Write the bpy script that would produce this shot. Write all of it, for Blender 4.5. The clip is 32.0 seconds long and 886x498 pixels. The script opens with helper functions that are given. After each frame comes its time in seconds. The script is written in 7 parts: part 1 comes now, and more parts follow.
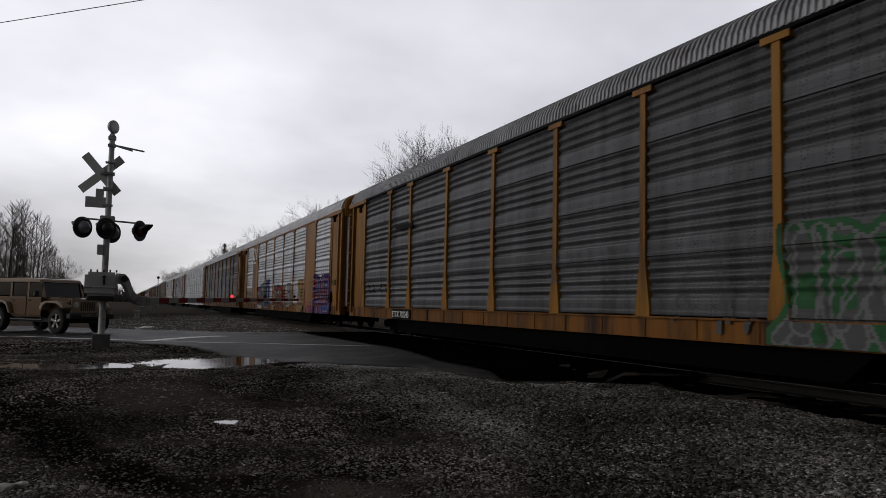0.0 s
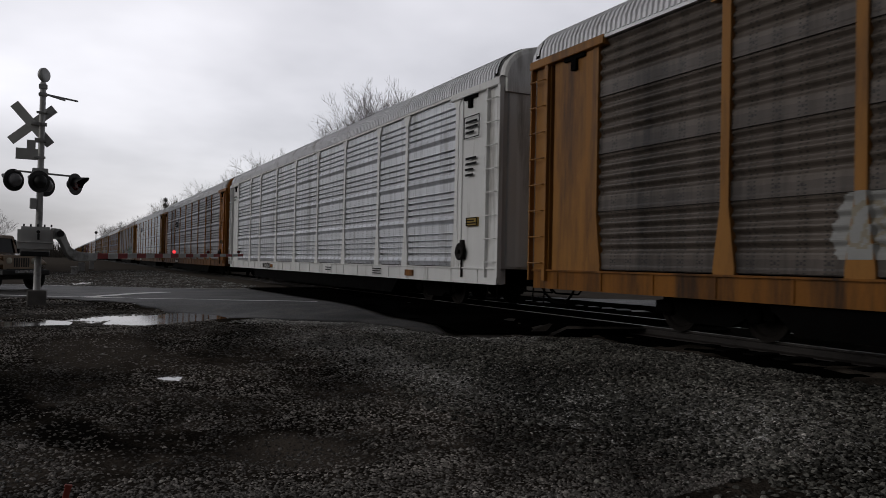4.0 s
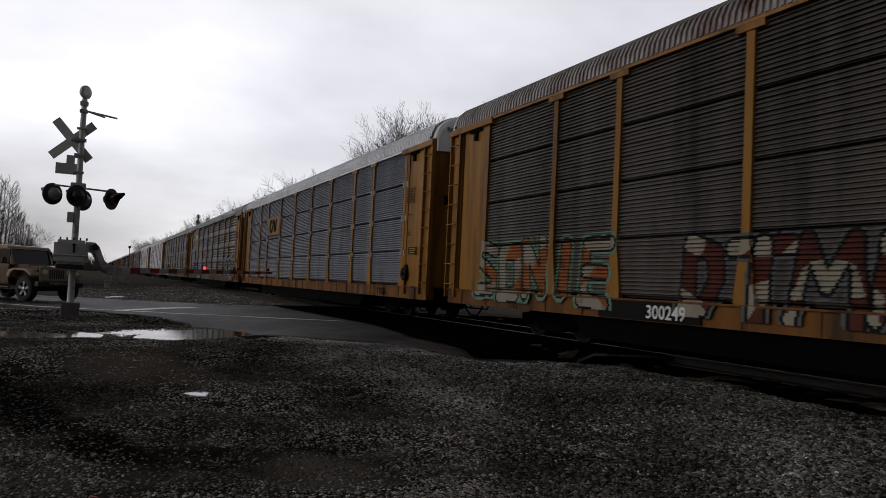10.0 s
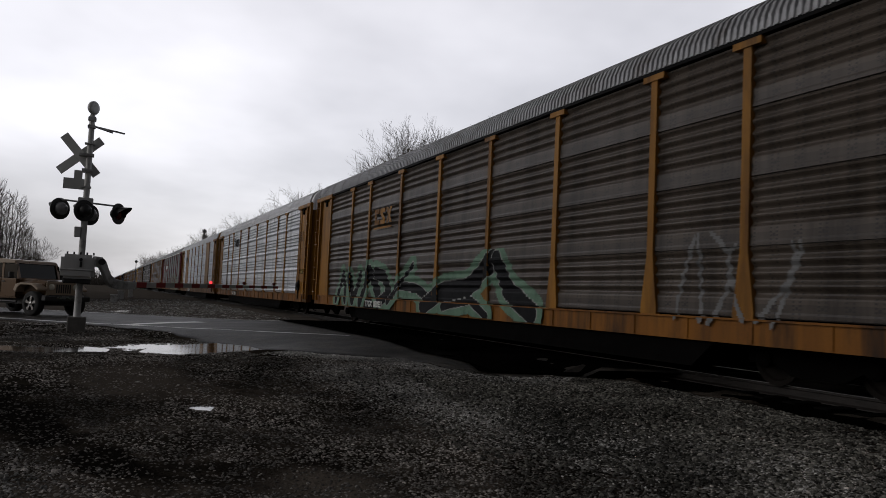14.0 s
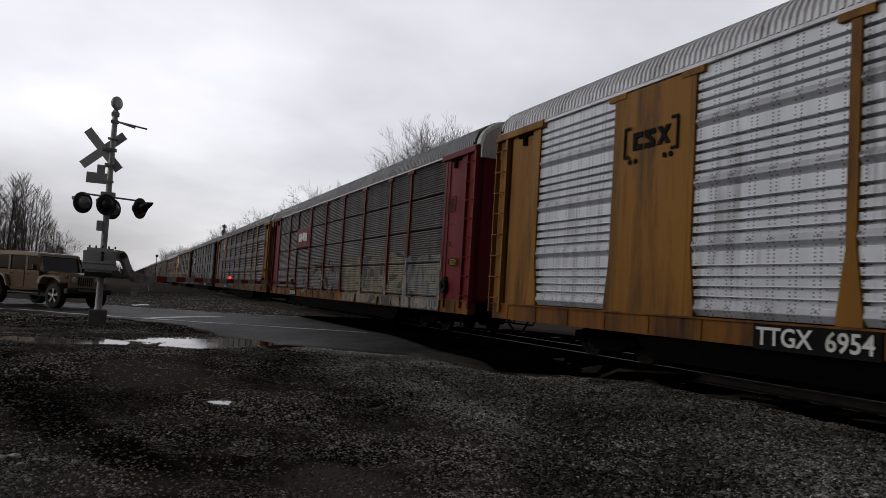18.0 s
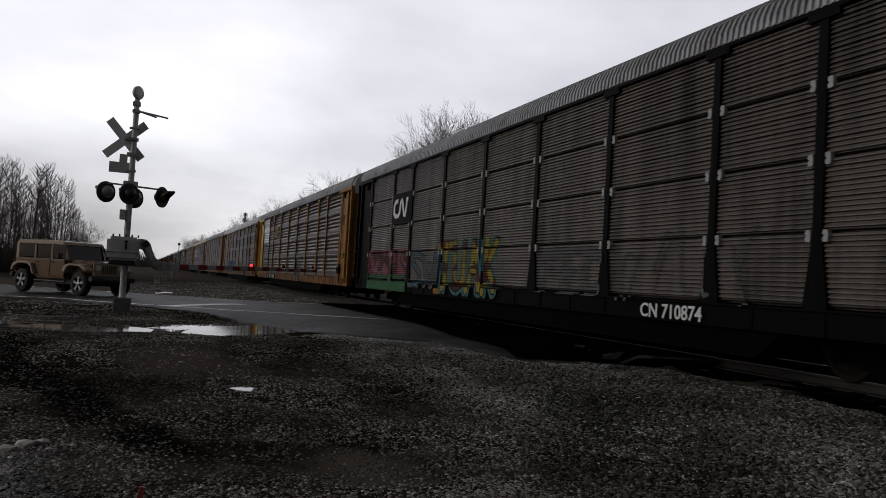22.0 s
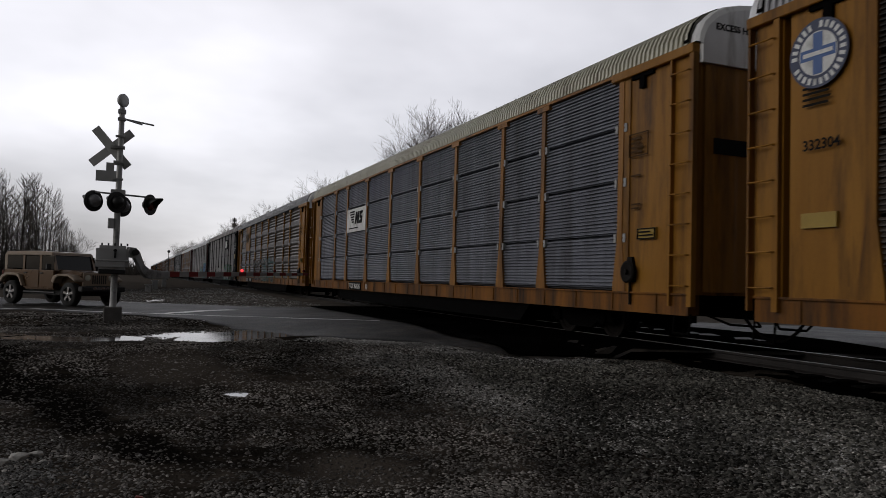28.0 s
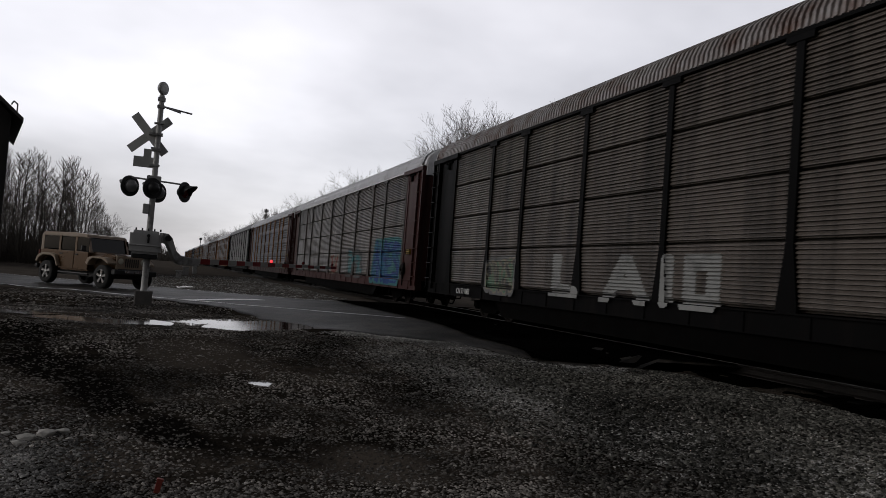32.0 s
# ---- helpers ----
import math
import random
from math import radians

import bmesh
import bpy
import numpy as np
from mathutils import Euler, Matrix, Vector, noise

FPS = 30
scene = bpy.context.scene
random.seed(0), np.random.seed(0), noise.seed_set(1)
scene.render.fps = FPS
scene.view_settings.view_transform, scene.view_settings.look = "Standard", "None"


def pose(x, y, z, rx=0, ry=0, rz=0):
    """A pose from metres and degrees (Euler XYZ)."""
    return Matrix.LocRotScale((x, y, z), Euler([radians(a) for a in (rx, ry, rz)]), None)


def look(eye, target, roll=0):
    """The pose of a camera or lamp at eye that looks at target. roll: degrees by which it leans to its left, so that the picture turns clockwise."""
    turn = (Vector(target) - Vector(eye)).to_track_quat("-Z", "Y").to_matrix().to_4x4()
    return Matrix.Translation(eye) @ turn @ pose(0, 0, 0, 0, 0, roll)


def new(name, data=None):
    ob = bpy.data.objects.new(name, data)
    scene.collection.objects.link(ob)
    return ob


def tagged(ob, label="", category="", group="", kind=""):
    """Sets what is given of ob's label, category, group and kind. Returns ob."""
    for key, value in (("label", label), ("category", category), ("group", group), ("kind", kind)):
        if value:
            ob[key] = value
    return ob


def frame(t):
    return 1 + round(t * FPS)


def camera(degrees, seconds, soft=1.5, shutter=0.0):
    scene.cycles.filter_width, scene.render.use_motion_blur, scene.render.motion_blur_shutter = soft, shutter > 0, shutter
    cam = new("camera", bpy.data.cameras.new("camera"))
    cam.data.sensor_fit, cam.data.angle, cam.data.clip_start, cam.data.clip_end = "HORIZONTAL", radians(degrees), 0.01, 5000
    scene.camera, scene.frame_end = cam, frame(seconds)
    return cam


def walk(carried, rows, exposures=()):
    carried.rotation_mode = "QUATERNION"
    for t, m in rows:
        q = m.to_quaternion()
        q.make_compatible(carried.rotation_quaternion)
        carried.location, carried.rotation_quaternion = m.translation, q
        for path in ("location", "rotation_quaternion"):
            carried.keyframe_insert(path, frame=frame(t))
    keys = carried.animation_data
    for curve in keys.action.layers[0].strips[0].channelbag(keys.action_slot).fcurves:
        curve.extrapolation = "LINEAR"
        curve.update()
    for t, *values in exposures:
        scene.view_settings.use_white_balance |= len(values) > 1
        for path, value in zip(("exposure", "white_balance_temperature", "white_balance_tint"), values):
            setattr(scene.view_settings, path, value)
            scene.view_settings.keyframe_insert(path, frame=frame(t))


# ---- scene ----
FOV = 61.0
cam = camera(FOV, 32.0, soft=0.8, shutter=0.06)
EYE = (0.0, 0.0, 1.01)
# seconds, pitch, roll, yaw of the hand-held camera
ROWS = [
    (0, 4.38, -1.29, -22.91), (0.5, 4.02, -1.01, -22.60), (1, 4.09, -1.21, -23.05), (1.5, 3.67, -1.57, -24.21),
    (2, 3.98, -1.90, -21.99), (2.5, 1.50, -1.64, -25.23), (4.5, 1.08, -1.20, -26.98), (5, 3.42, -0.76, -26.77),
    (5.5, 3.30, -1.26, -26.24), (6, 2.75, -1.67, -25.55), (6.5, 2.34, -2.35, -25.66), (7, 2.56, -2.37, -26.46),
    (7.5, 2.61, -2.29, -26.13), (8, 2.58, -2.18, -25.41), (8.5, 3.00, -2.54, -25.18), (9, 3.10, -2.71, -26.03),
    (9.5, 2.89, -2.67, -25.73), (10, 2.73, -2.72, -24.87), (10.5, 3.10, -2.68, -24.42), (11, 2.88, -2.55, -23.64),
    (11.5, 2.94, -2.54, -23.76), (12, 3.09, -2.54, -23.68), (12.5, 2.87, -2.28, -23.72), (13, 2.72, -2.18, -23.99),
    (13.5, 3.72, -2.48, -24.35), (14, 3.79, -2.69, -24.44), (14.5, 3.46, -2.91, -24.23), (16.5, 3.29, -3.15, -23.78),
    (17, 4.09, -3.33, -23.75), (17.5, 3.93, -3.41, -23.82), (18, 3.58, -3.51, -23.12), (18.5, 3.58, -3.76, -22.76),
    (19, 3.71, -3.73, -22.74), (19.5, 3.82, -3.29, -23.21), (20, 3.24, -3.26, -22.98), (20.5, 3.66, -3.15, -22.62),
    (21, 3.05, -3.04, -22.25), (21.5, 2.59, -3.21, -22.06), (22, 2.50, -3.32, -21.61), (22.5, 5.00, -3.34, -23.44),
    (23, 4.26, -3.38, -22.03), (23.5, 4.06, -3.81, -20.72), (24, 4.58, -3.87, -21.23), (24.5, 4.60, -3.62, -21.14),
    (25, 4.65, -2.99, -21.02), (25.5, 3.95, -2.86, -20.71), (27.5, 3.13, -2.63, -21.68), (28, 2.49, -1.64, -22.23),
    (28.5, 3.31, -2.06, -20.88), (29, 2.94, -3.10, -19.83), (29.5, 2.55, -3.92, -19.79), (30, 2.88, -4.44, -20.30),
    (30.5, 2.70, -4.68, -20.52), (31, 2.39, -4.49, -20.45), (31.5, 2.51, -4.37, -20.14), (32, 2.37, -4.46, -20.19),
]

walk(cam, [(t, pose(*EYE, 90 + pitch, roll, yaw)) for t, pitch, roll, yaw in ROWS], exposures=[(0, 0.0), (2.5, -0.03), (8, 0.05), (10, 0.13), (13, 0.08), (14.5, 0.08), (17, -0.02), (19, 0.08), (22, 0.10), (24, 0.0), (25.5, -0.05), (28, 0.07), (29, 0.03), (30.5, 0.09), (32, 0.09)])

# ---- light: overcast sky, brighter low ahead, and a wide veiled sun ----
SUN_DIR = Vector((-0.92, 0.04, 0.39)).normalized()
SUN_POWER, SKY_POWER = 0.46, 1.0


def make_world():
    w = bpy.data.worlds.new("overcast_sky")
    scene.world = w
    w.use_nodes = True
    nt = w.node_tree
    nt.nodes.clear()
    N, L = nt.nodes.new, nt.links.new
    out, bg = N("ShaderNodeOutputWorld"), N("ShaderNodeBackground")
    tc = N("ShaderNodeTexCoord")
    sep = N("ShaderNodeSeparateXYZ")
    L(tc.outputs["Generated"], sep.inputs[0])

    def math_node(op, a, b=None, clamp=False):
        n = N("ShaderNodeMath")
        n.operation, n.use_clamp = op, clamp
        for i, v in enumerate((a, b)):
            if v is None:
                continue
            if isinstance(v, (int, float)):
                n.inputs[i].default_value = v
            else:
                L(v, n.inputs[i])
        return n.outputs[0]

    up = math_node("ADD", math_node("MAXIMUM", sep.outputs[2], 0.0), 0.22)
    comb = N("ShaderNodeCombineXYZ")
    L(math_node("DIVIDE", sep.outputs[0], up), comb.inputs[0])
    L(math_node("DIVIDE", sep.outputs[1], up), comb.inputs[1])
    n1, n2 = N("ShaderNodeTexNoise"), N("ShaderNodeTexNoise")
    n1.inputs["Scale"].default_value, n1.inputs["Detail"].default_value, n1.inputs["Roughness"].default_value = 0.75, 5, 0.5
    n2.inputs["Scale"].default_value, n2.inputs["Detail"].default_value = 0.28, 3
    L(comb.outputs[0], n1.inputs["Vector"]), L(comb.outputs[0], n2.inputs["Vector"])
    cloud = math_node("ADD", math_node("MULTIPLY", n1.outputs[0], 0.80), math_node("MULTIPLY", n2.outputs[0], 0.6))
    dot = N("ShaderNodeVectorMath")
    dot.operation = "DOT_PRODUCT"
    dot.inputs[1].default_value = Vector((-0.30, 0.93, 0.22)).normalized()
    L(tc.outputs["Generated"], dot.inputs[0])
    glow = math_node("POWER", math_node("MAXIMUM", dot.outputs["Value"], 0.0), 10.0)
    v = math_node("ADD", math_node("MULTIPLY", cloud, 1.5), math_node("MULTIPLY", glow, 0.29))
    v = math_node("ADD", v, -0.43)
    # unseen sky overhead and behind dimmed to darken ground and train, lighter ahead
    lift = N("ShaderNodeMapRange")
    lift.interpolation_type = "SMOOTHSTEP"
    for i, val in enumerate((0.36, 0.72, 1.0, 0.08)):
        lift.inputs[1 + i].default_value = val
    L(sep.outputs[2], lift.inputs[0])
    dot2 = N("ShaderNodeVectorMath")
    dot2.operation = "DOT_PRODUCT"
    dot2.inputs[1].default_value = Vector((0.10, 0.95, 0.25)).normalized()
    L(tc.outputs["Generated"], dot2.inputs[0])
    rear = N("ShaderNodeMapRange")
    rear.interpolation_type = "SMOOTHSTEP"
    for i, val in enumerate((-0.70, 0.62, 0.15, 1.0)):
        rear.inputs[1 + i].default_value = val
    L(dot2.outputs["Value"], rear.inputs[0])
    # a lower bank of cloud along the western skyline
    low, west = N("ShaderNodeMapRange"), N("ShaderNodeMapRange")
    for n_, vals in ((low, (0.03, 0.21, 1.0, 0.0)), (west, (-0.12, 0.26, 1.0, 0.0))):
        n_.interpolation_type = "SMOOTHSTEP"
        for i, val in enumerate(vals):
            n_.inputs[1 + i].default_value = val
    L(sep.outputs[2], low.inputs[0]), L(sep.outputs[0], west.inputs[0])
    bank = math_node("SUBTRACT", 1.0, math_node("MULTIPLY", math_node("MULTIPLY", low.outputs[0], west.outputs[0]), 0.50))
    shade = math_node("MULTIPLY", math_node("MULTIPLY", lift.outputs[0], rear.outputs[0]), bank)
    ramp = N("ShaderNodeValToRGB")
    ramp.color_ramp.elements[0].position, ramp.color_ramp.elements[0].color = 0.30, (0.345, 0.337, 0.362, 1)
    ramp.color_ramp.elements[1].position, ramp.color_ramp.elements[1].color = 1.0, (1.07, 1.047, 1.098, 1)
    L(v, ramp.inputs[0])
    sky = N("ShaderNodeTexSky")
    sky.sky_type, sky.sun_disc = "NISHITA", False
    sky.sun_elevation, sky.sun_rotation = math.asin(SUN_DIR.z), math.atan2(SUN_DIR.x, SUN_DIR.y)
    add = N("ShaderNodeMixRGB")
    add.blend_type, add.inputs[0].default_value = "ADD", 0.02
    L(ramp.outputs[0], add.inputs[1]), L(sky.outputs[0], add.inputs[2])
    L(add.outputs[0], bg.inputs[0])
    L(math_node("MULTIPLY", shade, SKY_POWER), bg.inputs[1])
    L(bg.outputs[0], out.inputs[0])


make_world()
sun = new("sun", bpy.data.lights.new("sun", "SUN"))
sun.data.energy, sun.data.angle, sun.data.color = SUN_POWER, radians(35), (1.0, 0.98, 0.95)
sun.matrix_world = look(SUN_DIR * 50, (0, 0, 0))


# ---- materials ----
MATS = {}


def material(name, a, b=None, rough=0.7, metal=0.0, scale=3.0, fine=40.0, bump=0.15, streak=0.0, dirt=None, dirt_amount=0.0, bump_scale=None, spec=0.5, coat=0.0, island=False, patch=None):
    """Two tones mixed by noise at two scales, vertical streaks, dirt and a fine relief."""
    if name in MATS:
        return MATS[name]
    m = bpy.data.materials.new(name)
    m.use_nodes = True
    nt = m.node_tree
    N, L = nt.nodes.new, nt.links.new
    p = nt.nodes["Principled BSDF"]
    b = b or tuple(c * 0.7 for c in a)
    tc, info = N("ShaderNodeTexCoord"), N("ShaderNodeObjectInfo")
    off = N("ShaderNodeVectorMath")
    off.operation = "MULTIPLY_ADD"
    comb = N("ShaderNodeCombineXYZ")
    for i in range(3):
        L(info.outputs["Random"], comb.inputs[i])
    L(comb.outputs[0], off.inputs[0])
    off.inputs[1].default_value = (37, 53, 71)
    L(tc.outputs["Object"], off.inputs[2])
    mp = N("ShaderNodeMapping")
    L(off.outputs[0], mp.inputs[0])
    mp.inputs["Scale"].default_value = (1, 1, 0.12) if streak else (1, 1, 1)
    n1, n2 = N("ShaderNodeTexNoise"), N("ShaderNodeTexNoise")
    n1.inputs["Scale"].default_value, n1.inputs["Detail"].default_value, n1.inputs["Roughness"].default_value = scale, 5, 0.6
    n2.inputs["Scale"].default_value, n2.inputs["Detail"].default_value = fine, 4
    L(mp.outputs[0], n1.inputs["Vector"]), L(off.outputs[0], n2.inputs["Vector"])
    mixn = N("ShaderNodeMath")
    mixn.operation = "MULTIPLY_ADD"
    L(n2.outputs[0], mixn.inputs[0])
    mixn.inputs[1].default_value = 0.35
    sub = N("ShaderNodeMath")
    sub.operation = "MULTIPLY_ADD"
    L(n1.outputs[0], sub.inputs[0])
    sub.inputs[1].default_value, sub.inputs[2].default_value = 1.6, -0.47
    L(sub.outputs[0], mixn.inputs[2])
    mix = N("ShaderNodeMixRGB")
    factor = mixn.outputs[0]
    if island:
        geo = N("ShaderNodeNewGeometry")
        pw = N("ShaderNodeMath")
        pw.operation = "POWER"
        pw.inputs[1].default_value = 0.28
        L(geo.outputs["Random Per Island"], pw.inputs[0])
        fm = N("ShaderNodeMath")
        fm.operation = "MULTIPLY_ADD"
        fm.inputs[1].default_value = 0.3
        L(n2.outputs[0], fm.inputs[0])
        sb = N("ShaderNodeMath")
        sb.operation = "SUBTRACT"
        sb.inputs[1].default_value = 0.15
        L(pw.outputs[0], sb.inputs[0])
        L(sb.outputs[0], fm.inputs[2])
        factor = fm.outputs[0]
    L(factor, mix.inputs[0])
    mix.inputs[1].default_value, mix.inputs[2].default_value = (*a, 1), (*b, 1)
    colour = mix.outputs[0]
    if dirt:
        n3 = N("ShaderNodeTexNoise")
        n3.inputs["Scale"].default_value, n3.inputs["Detail"].default_value, n3.inputs["Roughness"].default_value = 1.7, 7, 0.7
        L(mp.outputs[0], n3.inputs["Vector"])
        r = N("ShaderNodeValToRGB")
        r.color_ramp.elements[0].position, r.color_ramp.elements[1].position = 0.62 - 0.3 * dirt_amount, 0.78 - 0.2 * dirt_amount
        L(n3.outputs[0], r.inputs[0])
        md = N("ShaderNodeMixRGB")
        L(r.outputs[0], md.inputs[0]), L(colour, md.inputs[1])
        md.inputs[2].default_value = (*dirt, 1)
        colour = md.outputs[0]
    if patch:       # broad patches, by the place on the ground
        np_, rp = N("ShaderNodeTexNoise"), N("ShaderNodeMapRange")
        np_.inputs["Scale"].default_value, np_.inputs["Detail"].default_value, np_.inputs["Roughness"].default_value = patch[0], 6, 0.65
        L(tc.outputs["Object"], np_.inputs["Vector"])
        rp.interpolation_type = "SMOOTHSTEP"
        for i, val in enumerate((0.36, 0.64, patch[1], patch[2])):
            rp.inputs[1 + i].default_value = val
        L(np_.outputs[0], rp.inputs[0])
        mm = N("ShaderNodeMixRGB")
        mm.blend_type, mm.inputs[0].default_value = "MULTIPLY", 1.0
        L(colour, mm.inputs[1]), L(rp.outputs[0], mm.inputs[2])
        colour = mm.outputs[0]
    L(colour, p.inputs["Base Color"])
    rr = N("ShaderNodeMath")
    rr.operation, rr.use_clamp = "MULTIPLY_ADD", True
    L(n1.outputs[0], rr.inputs[0])
    rr.inputs[1].default_value, rr.inputs[2].default_value = 0.3, rough - 0.15
    L(rr.outputs[0], p.inputs["Roughness"])
    p.inputs["Metallic"].default_value = metal
    p.inputs["Specular IOR Level"].default_value = spec
    p.inputs["Coat Weight"].default_value = coat
    if bump:
        bp = N("ShaderNodeBump")
        bp.inputs["Strength"].default_value, bp.inputs["Distance"].default_value = bump, 0.02
        nb = n2
        if bump_scale:
            nb = N("ShaderNodeTexNoise")
            nb.inputs["Scale"].default_value, nb.inputs["Detail"].default_value = bump_scale, 5
            L(off.outputs[0], nb.inputs["Vector"])
        L(nb.outputs[0], bp.inputs["Height"])
        L(bp.outputs[0], p.inputs["Normal"])
    MATS[name] = m
    return m


def glowing(name, colour, power):
    if name in MATS:
        return MATS[name]
    m = bpy.data.materials.new(name)
    m.use_nodes = True
    p = m.node_tree.nodes["Principled BSDF"]
    p.inputs["Base Color"].default_value = (*colour, 1)
    p.inputs["Emission Color"].default_value = (*colour, 1)
    p.inputs["Emission Strength"].default_value = power
    MATS[name] = m
    return m


# ---- mesh helpers ----
class MB:
    """Collects vertices and faces for one mesh."""

    def __init__(self):
        self.v, self.f, self.mi = [], [], []

    def face(self, idx, mi=0):
        self.f.append(tuple(idx))
        self.mi.append(mi)

    def box(self, x0, x1, y0, y1, z0, z1, c=0.0, mi=0):
        """A box; c chamfers the four long edges along y."""
        if c <= 0:
            pr = [(x0, z0), (x1, z0), (x1, z1), (x0, z1)]
        else:
            pr = [(x0 + c, z0), (x1 - c, z0), (x1, z0 + c), (x1, z1 - c), (x1 - c, z1), (x0 + c, z1), (x0, z1 - c), (x0, z0 + c)]
        self.prism_y(pr, y0, y1, mi)
        return self

    def prism_y(self, pr, y0, y1, mi=0):
        n, o = len(pr), len(self.v)
        self.v += [(x, y0, z) for x, z in pr] + [(x, y1, z) for x, z in pr]
        for i in range(n):
            j = (i + 1) % n
            self.face((o + i, o + n + i, o + n + j, o + j), mi)
        self.face([o + i for i in range(n)], mi)
        self.face([o + n + i for i in reversed(range(n))], mi)
        return self

    def prism_x(self, pr, x0, x1, mi=0):
        """pr: (y, z) outline."""
        n, o = len(pr), len(self.v)
        self.v += [(x0, y, z) for y, z in pr] + [(x1, y, z) for y, z in pr]
        for i in range(n):
            j = (i + 1) % n
            self.face((o + i, o + j, o + n + j, o + n + i), mi)
        self.face([o + i for i in reversed(range(n))], mi)
        self.face([o + n + i for i in range(n)], mi)
        return self

    def prism_z(self, pr, z0, z1, mi=0):
        n, o = len(pr), len(self.v)
        self.v += [(x, y, z0) for x, y in pr] + [(x, y, z1) for x, y in pr]
        for i in range(n):
            j = (i + 1) % n
            self.face((o + i, o + j, o + n + j, o + n + i), mi)
        self.face([o + i for i in reversed(range(n))], mi)
        self.face([o + n + i for i in range(n)], mi)
        return self

    def tube(self, p0, p1, r0, r1=None, sides=8, caps=True, mi=0):
        r1 = r0 if r1 is None else r1
        p0, p1 = Vector(p0), Vector(p1)
        d = (p1 - p0).normalized()
        a = d.orthogonal().normalized()
        b = d.cross(a)
        o = len(self.v)
        for p, r in ((p0, r0), (p1, r1)):
            for k in range(sides):
                w = 2 * math.pi * k / sides
                self.v.append(tuple(p + (a * math.cos(w) + b * math.sin(w)) * r))
        for k in range(sides):
            j = (k + 1) % sides
            self.face((o + k, o + j, o + sides + j, o + sides + k), mi)
        if caps:
            self.face([o + k for k in reversed(range(sides))], mi)
            self.face([o + sides + k for k in range(sides)], mi)
        return self

    def path(self, pts, r, sides=6):
        for a, b in zip(pts, pts[1:]):
            self.tube(a, b, r, r, sides)
        return self

    def lathe(self, centre, axis, prof, sides=20, mi=0, caps=True):
        """prof: (distance along axis, radius)."""
        c, d = Vector(centre), Vector(axis).normalized()
        a = d.orthogonal().normalized()
        b = d.cross(a)
        o, n = len(self.v), len(prof)
        for s, r in prof:
            for k in range(sides):
                w = 2 * math.pi * k / sides
                self.v.append(tuple(c + d * s + (a * math.cos(w) + b * math.sin(w)) * max(r, 0.0005)))
        for i in range(n - 1):
            for k in range(sides):
                j = (k + 1) % sides
                self.face((o + i * sides + k, o + i * sides + j, o + (i + 1) * sides + j, o + (i + 1) * sides + k), mi)
        if caps:
            self.face([o + k for k in reversed(range(sides))], mi)
            self.face([o + (n - 1) * sides + k for k in range(sides)], mi)
        return self

    def mesh(self, name, smooth=False):
        me = bpy.data.meshes.new(name)
        me.from_pydata(self.v, [], self.f)
        me.materials.append(None)
        if any(self.mi):
            me.polygons.foreach_set("material_index", self.mi)
        if smooth:
            me.polygons.foreach_set("use_smooth", [True] * len(me.polygons))
        me.update()
        return me


def bevelled(me, width, segments=1):
    bm = bmesh.new()
    bm.from_mesh(me)
    bmesh.ops.remove_doubles(bm, verts=bm.verts, dist=0.0005)
    bmesh.ops.recalc_face_normals(bm, faces=bm.faces)
    bmesh.ops.bevel(bm, geom=[e for e in bm.edges if len(e.link_faces) == 2 and e.calc_face_angle() > 0.5], offset=width, segments=segments, affect="EDGES", clamp_overlap=True)
    bm.to_mesh(me)
    bm.free()
    return me


def part(name, me, mat, parent=None, label="", m=None):
    """Links a mesh (or builder) as one object under a thing or a part."""
    if isinstance(me, MB):
        me = me.mesh(name)
    ob = new(name, me)
    if len(ob.material_slots) == 1:
        ob.material_slots[0].link = "OBJECT"
        ob.material_slots[0].material = mat
    if parent is not None:
        ob.parent = parent
    if m is not None:
        ob.matrix_basis = m
    if label:
        ob["label"] = label
    return ob


def thing(name, label, category, group="", kind="", m=None):
    ob = new(name)
    ob.empty_display_size = 0.3
    if m is not None:
        ob.matrix_basis = m
    return tagged(ob, label, category, group, kind)


def smooth(a, b, x):
    t = min(1.0, max(0.0, (x - a) / (b - a)))
    return t * t * (3 - 2 * t)


def lettering(text, height, depth=0.004, bold=0.0):
    """A mesh of words in the plane y (reading along -y) and z, facing -x, centred on its middle."""
    cu = bpy.data.curves.new("words", "FONT")
    cu.body, cu.size, cu.extrude, cu.offset = text, height / 0.72, depth, bold
    cu.align_x = "CENTER"
    cu.resolution_u = 3
    ob = new("words", cu)
    me = bpy.data.meshes.new_from_object(ob.evaluated_get(bpy.context.evaluated_depsgraph_get()))
    bpy.data.objects.remove(ob)
    me.transform(Matrix(((0, 0, -1, 0), (-1, 0, 0, 0), (0, 1, 0, -height * 0.5), (0, 0, 0, 1))))
    me.materials.clear()
    me.materials.append(None)
    return me

# ---- ground ----
ROAD_DIR = Vector((0.77, -0.64)).normalized()
ROAD_SIDE = Vector((0.64, 0.77)).normalized()
EDGE_AT = Vector((0.6, 22.2))          # a point on the road's near edge line
TRACK_X, GAUGE = 9.8, 1.435


def hill(x, y, s, seed=0.0):
    return noise.noise(Vector((x / s + seed, y / s - seed, seed * 1.7)))


def road_level(x, y):
    r = -0.08 - 0.01 * (min(y, 48.0) - 22.0)
    r = r * smooth(0.0, 5.0, abs(x - TRACK_X) - 1.0) + -0.012 * (1 - smooth(0.0, 5.0, abs(x - TRACK_X) - 1.0))
    return r


